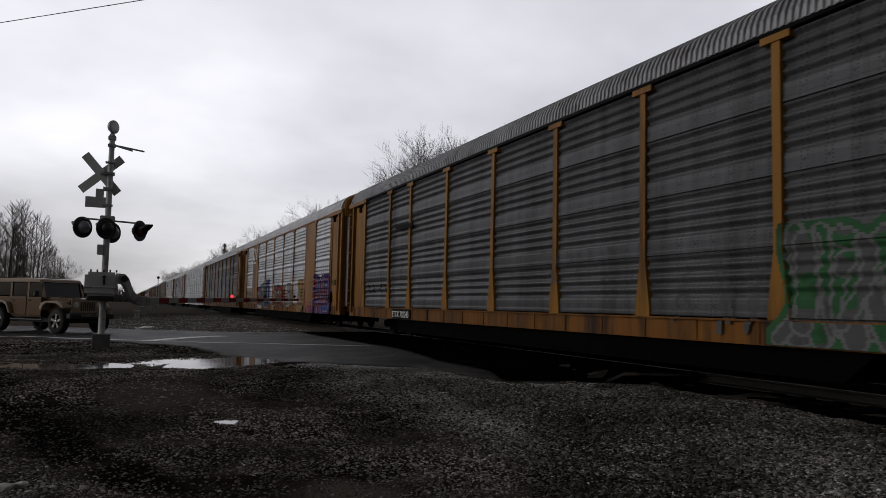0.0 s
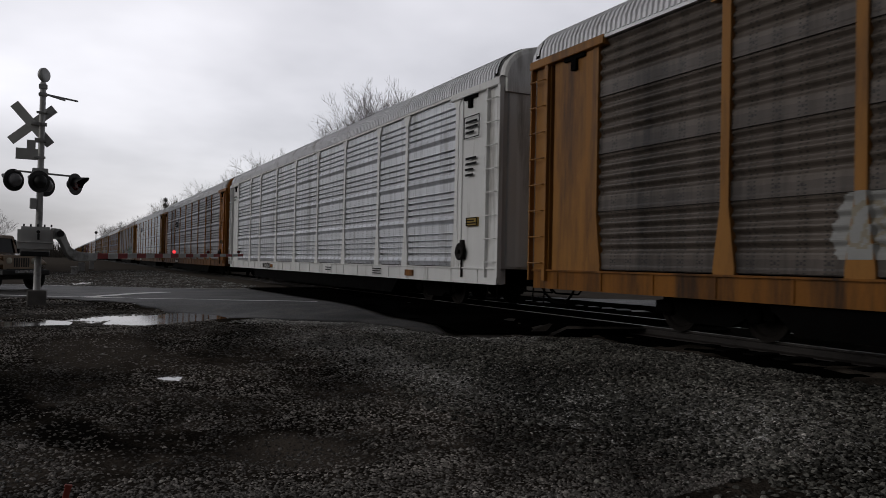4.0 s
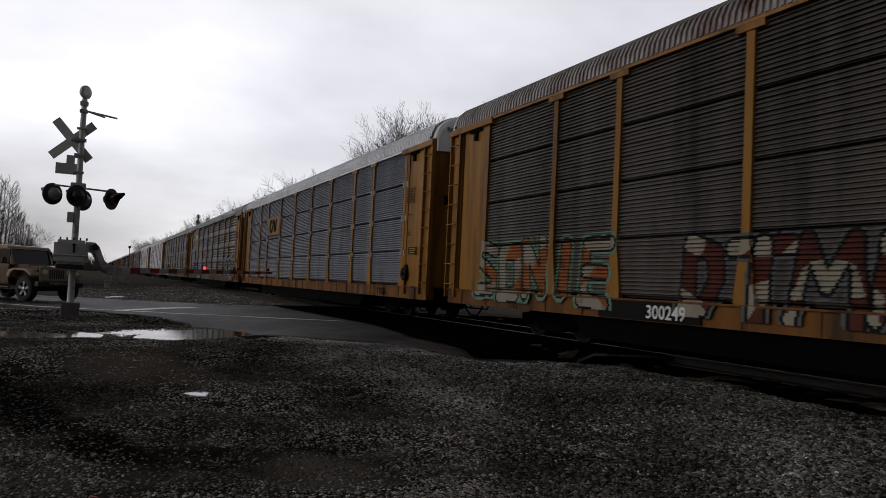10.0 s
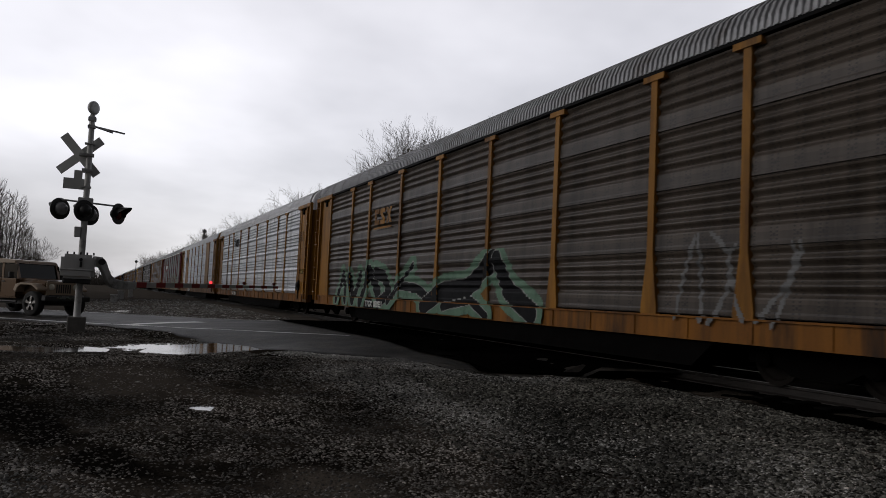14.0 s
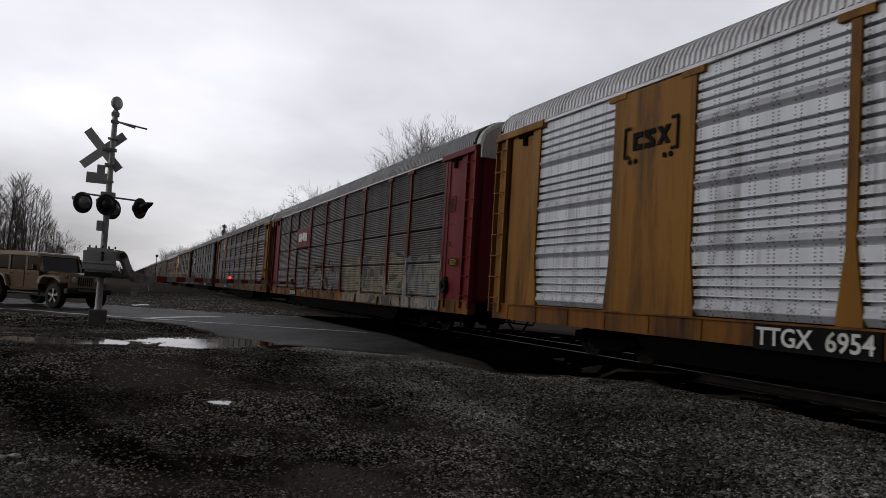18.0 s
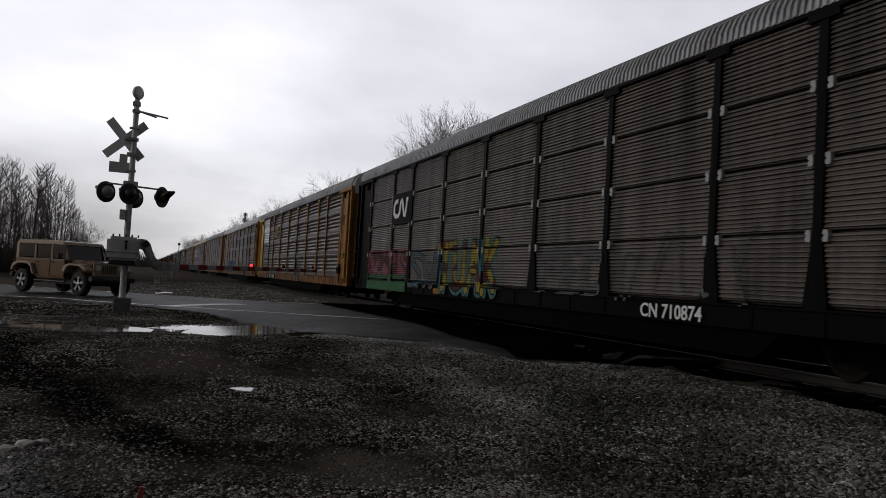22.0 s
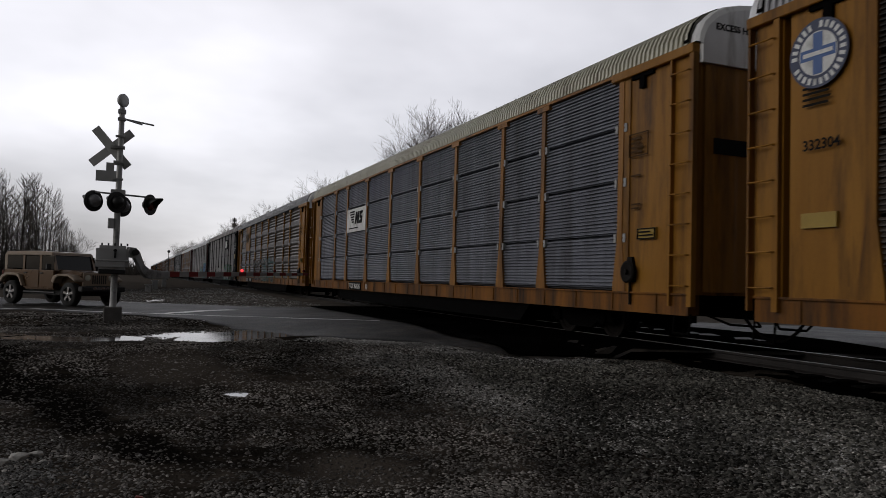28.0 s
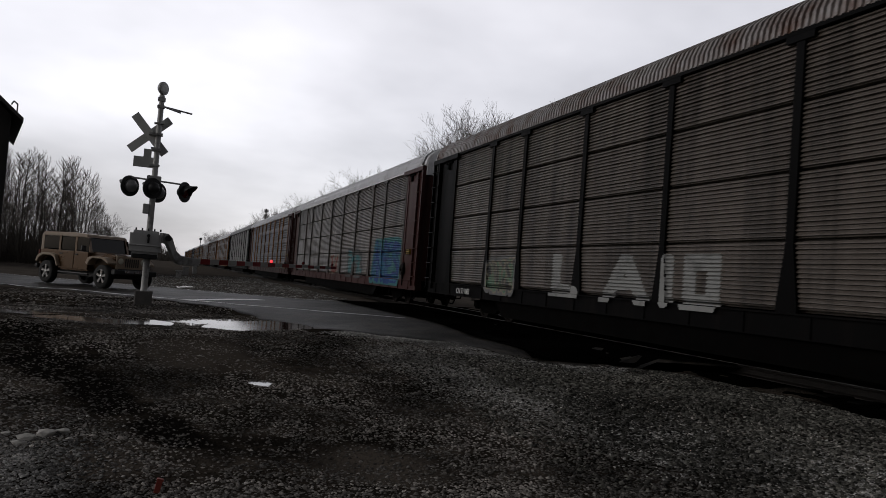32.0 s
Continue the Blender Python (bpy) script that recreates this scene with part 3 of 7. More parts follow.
def perforate(m):
    """Columns of small punched holes, two by two."""
    nt = m.node_tree
    N, L = nt.nodes.new, nt.links.new
    p = nt.nodes["Principled BSDF"]
    src = p.inputs["Base Color"].links[0].from_socket
    tc, sep = N("ShaderNodeTexCoord"), N("ShaderNodeSeparateXYZ")
    L(tc.outputs["Object"], sep.inputs[0])

    def op(kind, a, b=0.0, c=0.0):
        n = N("ShaderNodeMath")
        n.operation = kind
        for i, v in enumerate((a, b, c)):
            if isinstance(v, (int, float)):
                n.inputs[i].default_value = v
            else:
                L(v, n.inputs[i])
        return n.outputs[0]

    fy = op("FRACT", op("MULTIPLY", sep.outputs[1], 2.6))
    col = op("ADD", op("COMPARE", fy, 0.36, 0.036), op("COMPARE", fy, 0.62, 0.036))
    row = op("COMPARE", op("FRACT", op("MULTIPLY", sep.outputs[2], 19.0)), 0.5, 0.22)
    n3 = N("ShaderNodeTexNoise")
    n3.inputs["Scale"].default_value = 2.5
    L(tc.outputs["Object"], n3.inputs["Vector"])
    some = op("GREATER_THAN", n3.outputs[0], 0.33)
    mask = op("MULTIPLY", op("MULTIPLY", op("MULTIPLY", col, row), some), 0.9)
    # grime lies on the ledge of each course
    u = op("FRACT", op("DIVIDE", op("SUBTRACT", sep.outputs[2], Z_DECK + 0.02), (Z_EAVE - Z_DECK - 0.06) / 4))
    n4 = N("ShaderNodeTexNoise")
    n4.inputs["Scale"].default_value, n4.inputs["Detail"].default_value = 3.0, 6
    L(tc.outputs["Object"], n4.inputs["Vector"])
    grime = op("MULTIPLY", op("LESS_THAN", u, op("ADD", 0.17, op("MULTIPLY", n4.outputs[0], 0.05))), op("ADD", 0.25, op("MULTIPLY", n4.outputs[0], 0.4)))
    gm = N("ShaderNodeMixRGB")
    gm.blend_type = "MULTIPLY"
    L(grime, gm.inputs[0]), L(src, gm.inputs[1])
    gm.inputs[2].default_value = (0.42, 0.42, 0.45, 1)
    # bolts along the flat band
    bolt = op("MULTIPLY", op("COMPARE", fy, 0.49, 0.045), op("COMPARE", u, 0.15, 0.022))
    mask = op("MAXIMUM", mask, op("MULTIPLY", bolt, 0.85))
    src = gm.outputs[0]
    mix = N("ShaderNodeMixRGB")
    L(mask, mix.inputs[0]), L(src, mix.inputs[1])
    mix.inputs[2].default_value = (0.012, 0.012, 0.012, 1)
    L(mix.outputs[0], p.inputs["Base Color"])


def roofing(k):
    return material("roof_steel_" + k, rough=0.5, metal=0.2, scale=1.2, fine=25, bump=0.05, **ROOFS[k])


# near-black for underbody parts, roof-end bands and latches
UNDER = material("near_black_underframe", (0.0034, 0.003, 0.0028), (0.0018, 0.0017, 0.0016), rough=0.9, scale=3, bump=0.3, spec=0.03)
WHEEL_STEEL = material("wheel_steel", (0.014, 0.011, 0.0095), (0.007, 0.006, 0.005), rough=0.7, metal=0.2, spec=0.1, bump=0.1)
WHITE_INK = material("white_lettering", (0.78, 0.78, 0.76), (0.60, 0.60, 0.58), rough=0.6, scale=4, bump=0, dirt=(0.3, 0.29, 0.27), dirt_amount=0.3)
BLACK_INK = material("black_lettering", (0.008, 0.008, 0.0085), (0.013, 0.012, 0.012), spec=0.05, rough=0.7, scale=4, bump=0)
SEAM_CLIP = material("white_clip_paint", (0.36, 0.36, 0.35), (0.24, 0.24, 0.24), rough=0.6, bump=0)

CACHE = {}


def cached(key, make):
    if key not in CACHE:
        CACHE[key] = make()
    return CACHE[key]


def profile(kind):
    """Outline of the side sheet from deck to eave: (x, z)."""
    lo, hi = Z_DECK + 0.02, Z_EAVE - 0.04
    face, slot = -W + 0.035, -W + 0.15
    out = []
    if kind == "band":      # four courses, each a ledge with a dark underside and four slots above it
        h = (hi - lo) / 4
        for g in range(4):
            z = lo + g * h
            out += [(face + 0.045, z), (-W + 0.002, z + 0.10 * h), (-W + 0.002, z + 0.115 * h), (face, z + 0.20 * h)]
            for u in (0.25, 0.41, 0.57, 0.73):
                out += [(face - 0.004, z + u * h), (slot, z + u * h + 0.006), (slot, z + u * h + 0.050), (face - 0.004, z + u * h + 0.056), (face, z + u * h + 0.07)]
            out.append((face, z + h - 0.004))
        out.append((slot, hi))
    elif kind == "fold":    # four courses, each a flat band over a lap seam, then four rounded corrugations
        h = (hi - lo) / 4
        for g in range(4):
            z = lo + g * h
            out += [(face + 0.022, z), (face + 0.022, z + 0.008), (face - 0.008, z + 0.012), (face - 0.008, z + 0.06 * h), (face, z + 0.09 * h), (face, z + 0.24 * h)]
            for k in range(4):
                for q in range(8):
                    out.append((face + 0.027 * (1 - math.cos(2 * math.pi * q / 8)), z + (0.26 + 0.18 * k + 0.0225 * q) * h))
            out.append((face, z + 0.985 * h))
        out.append((slot, hi))
    else:                   # four panels of fine ribs, parted by open seams
        h = (hi - lo) / 4
        for g in range(4):
            z = lo + g * h
            out += [(slot + 0.03, z), (slot + 0.03, z + 0.034), (face, z + 0.038)]
            ribs = 14
            p = (h - 0.05) / ribs
            for r in range(ribs):
                q = z + 0.045 + r * p
                d = 0.030 + 0.014 * (r % 3 == 0)
                out += [(face + d, q + 0.05 * p), (face + d, q + 0.26 * p), (face - 0.004, q + 0.40 * p), (face - 0.002, q + 0.62 * p), (face + 0.014, q + 0.97 * p)]
        out.append((slot + 0.03, hi))
    return out


PROFILES = {k: profile(k) for k in ("band", "fold", "seam")}


def panel_mesh(kind, width):
    def make():
        mb = MB()
        pr = PROFILES[kind]
        for y in (-width / 2, width / 2):
            mb.v += [(x, y, z) for x, z in pr]
        n = len(pr)
        for i in range(n - 1):
            mb.face((i, n + i, n + i + 1, i + 1))
        # the inner sheet closes the panel
        o = len(mb.v)
        mb.v += [(-W + 0.16, -width / 2, pr[0][1]), (-W + 0.16, width / 2, pr[0][1]), (-W + 0.16, width / 2, pr[-1][1]), (-W + 0.16, -width / 2, pr[-1][1])]
        mb.face((o, o + 3, o + 2, o + 1))
        return mb.mesh("side_panel")
    return cached(("panel", kind, round(width, 2)), make)


def post_mesh(cap):
    def make():
        mb = MB()
        t, f = 0.075, 0.19
        mb.prism_x([(-f, Z_DECK - 0.02), (f, Z_DECK - 0.02), (f, Z_DECK + 0.10), (t, Z_DECK + 0.95), (t, Z_EAVE - 0.1), (-t, Z_EAVE - 0.1), (-t, Z_DECK + 0.95), (-f, Z_DECK + 0.10)], -W - 0.008, -W + 0.08)
        if cap:
            mb.box(-W - 0.03, -W + 0.08, -0.26, 0.26, Z_EAVE - 0.14, Z_EAVE - 0.03)
        else:
            mb.prism_x([(-t, Z_EAVE - 0.32), (t, Z_EAVE - 0.32), (0.22, Z_EAVE - 0.03), (-0.22, Z_EAVE - 0.03)], -W - 0.014, -W + 0.08)
        return mb.mesh("post")
    return cached(("post", cap), make)


ROOF_PR = [(-1.60, 4.96), (-1.57, 5.12), (-1.48, 5.31), (-1.30, 5.475), (-1.05, 5.60), (-0.70, 5.69), (-0.35, 5.735), (0, 5.75)]
ROOF_PR = ROOF_PR + [(-x, z) for x, z in reversed(ROOF_PR[:-1])]


def roof_mesh():
    def make():
        mb = MB()
        n = len(ROOF_PR)
        ys, y, k = [], -HALF + 0.16, 0
        while y < HALF - 0.28:
            for f, o in ((0.0, 0.0), (0.40, 0.0), (0.46, 0.062), (0.94, 0.062)):
                ys.append((y + f * 0.125, o))
            y += 0.125
        for y, o in ys:
            for x, z in ROOF_PR:
                s = 0.5 + 0.5 * min(1, (z - 4.96) / 0.2)
                mb.v.append((x * (1 + o * 0.4 * s), y, z + o * s))
        for j in range(len(ys) - 1):
            for i in range(n - 1):
                a = j * n + i
                mb.face((a, a + n, a + n + 1, a + 1))
        return mb.mesh("roof")
    return cached("roof", make)


def hood_mesh(end):
    """The smooth arched bulkhead that closes the roof over the end doors."""
    def make():
        mb = MB()
        n = len(ROOF_PR)
        rings = [(HALF - 0.22, 0.99, 0.02), (HALF - 0.04, 1.0, 0.05), (HALF + 0.03, 0.985, 0.035), (HALF + 0.06, 0.95, -0.02)]
        for y, q, o in rings:
            for x, z in ROOF_PR:
                mb.v.append((x * q, y * end, 4.90 + (z - 4.90) * q + o))
        for j in range(len(rings) - 1):
            for i in range(n - 1):
                a = j * n + i
                q = (a, a + n, a + n + 1, a + 1)
                mb.face(q if end > 0 else q[::-1])
        mb.face([(len(rings) - 1) * n + i for i in range(n)])
        # apron that hangs down over the tops of the doors
        y0, y1 = sorted(((HALF - 0.02) * end, (HALF + 0.062) * end))
        mb.box(-1.52, 1.52, y0, y1, 4.66, 4.965)
        return mb.mesh("roof_hood")
    return cached(("hood", end), make)


def rim_mesh(end):
    """Dark gap band where the ribbed roof ends at the bulkhead."""
    def make():
        mb = MB()
        n = len(ROOF_PR)
        for y in (HALF - 0.30, HALF - 0.16):
            for x, z in ROOF_PR:
                mb.v.append((x * 1.015, y * end, z + 0.062))
        for i in range(n - 1):
            q = (i, n + i, n + i + 1, i + 1)
            mb.face(q if end > 0 else q[::-1])
        return mb.mesh("roof_rim")
    return cached(("rim", end), make)


def fascia_mesh(end):
    """Beam along the eave over the end sheet, with the door latch hanging below it."""
    def make():
        mb = MB()
        a, b = sorted(((BOUND[-2] - 0.25) * end, (HALF - 0.02) * end))
        mb.box(-W - 0.065, -W + 0.1, a, b, Z_EAVE - 0.13, Z_EAVE + 0.03, 0.012)
        return mb.mesh("fascia_beam")
    return cached(("fascia", end), make)


def latch_mesh(end):
    def make():
        mb = MB()
        c = (BOUND[-2] + 0.62) * end
        mb.box(-W - 0.02, -W + 0.06, c - 0.30, c + 0.30, Z_EAVE - 0.20, Z_EAVE - 0.13)
        mb.box(-W - 0.03, -W + 0.06, c - 0.07, c + 0.07, Z_EAVE - 0.40, Z_EAVE - 0.19)
        return mb.mesh("door_latch")
    return cached(("latch", end), make)


def end_section_mesh(end):
    """Smooth sheet beside the end doors, with the curved corner and the end doors themselves."""
    def make():
        mb = MB()
        y0, y1 = BOUND[-2] + 0.06, HALF - 0.03
        sheet_ = [(-W + 0.03, y0), (-W + 0.03, y1 - 0.72)]
        gap = [(-W + 0.45, y1 - 0.72), (-W + 0.45, y1 - 0.60)] if end > 0 else []      # open slot beside the rear ladder
        corner = [(-W + 0.03, y1 - 0.60), (-W + 0.03, y1 - 0.12), (-W + 0.07, y1 - 0.05), (-W + 0.16, y1 - 0.015), (-W + 0.5, y1), (0, y1 + 0.02)]
        out = sheet_ + gap + corner + [(-x, y) for x, y in reversed(sheet_ + corner[:-1])]
        n = len(out)
        for z in (Z_DECK - 0.02, Z_EAVE + 0.02):
            mb.v += [(x, y * end, z) for x, y in out]
        for i in range(n - 1):
            q = (i, i + 1, n + i + 1, n + i)
            mb.face(q if end < 0 else q[::-1])
        # pressed frames on the near sheet
        for ya, yb, za, zb in ((y0 + 0.02, y0 + 0.20, Z_DECK + 0.02, Z_EAVE - 0.1), (y0, y0 + 0.30, Z_DECK, Z_DECK + 0.16)):
            lo, hi = sorted((ya * end, yb * end))
            mb.box(-W + 0.005, -W + 0.04, lo, hi, za, zb)
        return mb.mesh("end_section")
    return cached(("endsec", end), make)


def end_door_mesh(end, side, deep=0.045):
    """One leaf of the end doors, pressed into upright ribs."""
    def make():
        mb = MB()
        a, b = (0.03, 1.42) if side > 0 else (-1.42, -0.03)
        n, y0 = (9 if deep > 0.02 else 2), (HALF + 0.005) * end
        p = (b - a) / n
        pts = []
        for k in range(n):
            x = a + k * p
            pts += [(x, 0.0), (x + p * 0.30, 0.0), (x + p * 0.42, deep), (x + p * 0.88, deep)]
        pts.append((b, 0.0))
        for z in (Z_DECK + 0.03, Z_EAVE - 0.30):
            mb.v += [(x, y0 + o * end, z) for x, o in pts]
        m = len(pts)
        for i in range(m - 1):
            q = (i, i + 1, m + i + 1, m + i)
            mb.face(q if end < 0 else q[::-1])
        return mb.mesh("end_door")
    return cached(("enddoor", end, side, deep), make)


def ladder_mesh(end):
    def make():
        mb = MB()
        ya, yb = HALF - 0.56, HALF - 0.06
        lo, hi = sorted((ya * end, yb * end))
        mb.box(-W - 0.05, -W + 0.05, lo - 0.05, lo + 0.05, Z_SILL + 0.15, Z_EAVE - 0.12)
        mb.box(-W - 0.05, -W + 0.05, hi - 0.02, hi + 0.02, Z_SILL + 0.15, Z_EAVE - 0.12)
        return mb.mesh("ladder")
    return cached(("ladder", end), make)


def rung_mesh(end):
    def make():
        mb = MB()
        ya, yb = (HALF - 0.56) * end, (HALF - 0.06) * end
        mb.path([(-W - 0.02, ya, 0), (-W - 0.09, ya + 0.03 * (1 if yb > ya else -1), 0), (-W - 0.09, yb - 0.03 * (1 if yb > ya else -1), 0), (-W - 0.02, yb, 0)], 0.014, 5)
        return mb.mesh("rung")
    return cached(("rung", end), make)


def sill_mesh():
    def make():
        mb = MB()
        a, b = -HALF + 0.15, HALF - 0.15
        mb.prism_y([(-W + 0.02, Z_SILL), (-W + 0.02, Z_DECK - 0.03), (-W - 0.02, Z_DECK - 0.03), (-W - 0.02, Z_DECK), (-W + 0.25, Z_DECK), (-W + 0.25, Z_SILL + 0.02), (-W + 0.12, Z_SILL)][::-1], a, b)
        for k in range(22):
            y = a + 0.8 + k * (b - a - 1.6) / 21
            mb.box(-W + 0.0, -W + 0.03, y - 0.02, y + 0.02, Z_SILL + 0.02, Z_DECK - 0.04)
        return mb.mesh("side_sill")
    return cached("sill", make)


def far_side_mesh():
    def make():
        mb = MB()
        mb.prism_y([(W - 0.1, Z_SILL), (W, Z_SILL), (W, Z_EAVE), (W - 0.1, Z_EAVE)], -HALF + 0.15, HALF - 0.15)
        for b in BOUND[1:-1]:
            mb.box(W, W + 0.03, b - 0.07, b + 0.07, Z_SILL, Z_EAVE)
        return mb.mesh("far_side")
    return cached("farside", make)


def underframe_mesh():
    def make():
        mb = MB()
        mb.box(-0.28, 0.28, -HALF - 0.1, HALF + 0.1, 0.52, 0.90)
        mb.box(-W + 0.26, W - 0.11, -HALF + 0.3, HALF - 0.3, 0.86, 0.92)
        for k in range(9):
            y = -HALF + 1.2 + k * 3.17
            mb.box(-W + 0.3, W - 0.3, y - 0.06, y + 0.06, 0.60, 0.88)
        mb.prism_x([(-8.7, 0.60), (-8.2, 0.17), (8.2, 0.17), (8.7, 0.60)], -W + 0.1, W - 0.1)
        mb.box(-0.9, -0.3, -2.2, -1.2, 0.42, 0.80, 0.05)
        mb.tube((-1.05, 1.5, 0.60), (-1.05, 2.6, 0.60), 0.16, sides=10)
        mb.tube((-0.6, -8, 0.50), (-0.6, 8, 0.50), 0.025, sides=5)
        return mb.mesh("underframe")
    return cached("underframe", make)


def truck_meshes():
    def make():
        fr = MB()
        for s in (-1, 1):
            x0, x1 = sorted((s * 0.93, s * 1.05))
            fr.prism_x([(-1.15, 0.30), (-1.15, 0.48), (-0.75, 0.52), (-0.45, 0.62), (0.45, 0.62), (0.75, 0.52), (1.15, 0.48), (1.15, 0.30), (0.70, 0.32), (0.40, 0.16), (-0.40, 0.16), (-0.70, 0.32)], x0, x1)
            for y in (-0.85, 0.85):
                fr.lathe((s * 1.0, y, 0.37), (s, 0, 0), [(0, 0.13), (0.10, 0.13), (0.13, 0.08), (0.14, 0.0)], 12)
        fr.box(-1.0, 1.0, -0.2, 0.2, 0.36, 0.60)
        wh = MB()
        wh.lathe((0, 0, 0), (1, 0, 0), [(-0.07, 0.20), (-0.07, 0.33), (-0.06, 0.37), (0.05, 0.375), (0.055, 0.40), (0.07, 0.40), (0.07, 0.33), (0.03, 0.30), (0.03, 0.12), (0.09, 0.11)], 24)
        ax = MB().tube((-0.75, 0, 0), (0.75, 0, 0), 0.08)
        return fr.mesh("truck_frame"), wh.mesh("wheel"), ax.mesh("axle")
    return cached("truck", make)


def coupler_mesh(end):
    def make():
        mb = MB()
        y0, y1 = sorted(((HALF - 0.1) * end, (HALF + 0.53) * end))
        mb.box(-0.10, 0.10, y0, y1, 0.66, 0.86, 0.03)
        mb.box(-0.20, 0.16, *sorted(((HALF + 0.30) * end, (HALF + 0.53) * end)), 0.60, 0.92, 0.05)
        return mb.mesh("coupler")
    return cached(("coupler", end), make)


def hose_mesh(end):
    return cached(("hose", end), lambda: MB().path([(-0.5, (HALF - 0.1) * end, 0.62), (-0.48, (HALF + 0.1) * end, 0.40), (-0.45, (HALF + 0.35) * end, 0.24), (-0.42, (HALF + 0.54) * end, 0.22)], 0.026, 6).mesh("air_hose"))


def lever_mesh(end):
    return cached(("lever", end), lambda: MB().path([(-1.25, (HALF - 0.2) * end, 0.62), (-0.9, (HALF + 0.05) * end, 0.45), (-0.3, (HALF + 0.1) * end, 0.42), (-0.3, (HALF - 0.1) * end, 0.6)], 0.02, 5).mesh("uncoupling_lever"))


def stirrup_mesh(end):
    return cached(("stirrup", end), lambda: MB().path([(-W + 0.05, (HALF - 0.5) * end, 0.60), (-W + 0.02, (HALF - 0.5) * end, 0.28), (-W + 0.02, (HALF - 0.12) * end, 0.28), (-W + 0.05, (HALF - 0.12) * end, 0.60)], 0.018, 5).mesh("stirrup_step"))


def clip_mesh():
    return cached("clip", lambda: MB().prism_x([(-0.035, -0.08), (0.035, -0.08), (0.045, -0.03), (0.02, 0.0), (0.045, 0.03), (0.035, 0.08), (-0.035, 0.08), (-0.045, 0.0)], -W - 0.012, -W + 0.06).mesh("clip"))


def brake_mesh():
    def make():
        mb = MB()
        mb.lathe((-W - 0.03, 0, 1.28), (-1, 0, 0), [(0, 0.05), (0.02, 0.05), (0.03, 0.17), (0.05, 0.20), (0.07, 0.17), (0.05, 0.05), (0.10, 0.04)], 18)
        mb.prism_x([(-0.12, 1.1), (0.12, 1.1), (0.14, 1.3), (0.06, 1.55), (-0.06, 1.55), (-0.14, 1.3)], -W - 0.03, -W + 0.05)
        mb.tube((-W - 0.01, 0, 1.1), (-W - 0.01, 0, 0.7), 0.025)
        return mb.mesh("hand_brake")
    return cached("brake", make)


def plate(y0, y1, z0, z1, out=0.0):
    """A thin plate on the near side."""
    return MB().box(-W - 0.012 - out, -W + 0.04, min(y0, y1), max(y0, y1), z0, z1)


def side_x(kind, z):
    """Where the side sheet lies at height z."""
    if z < Z_DECK:
        return -W - 0.024
    pr = PROFILES[kind]
    for (xa, za), (xb, zb) in zip(pr, pr[1:]):
        if za <= z <= zb and zb > za:
            return xa + (xb - xa) * (z - za) / (zb - za)
    return -W + 0.075


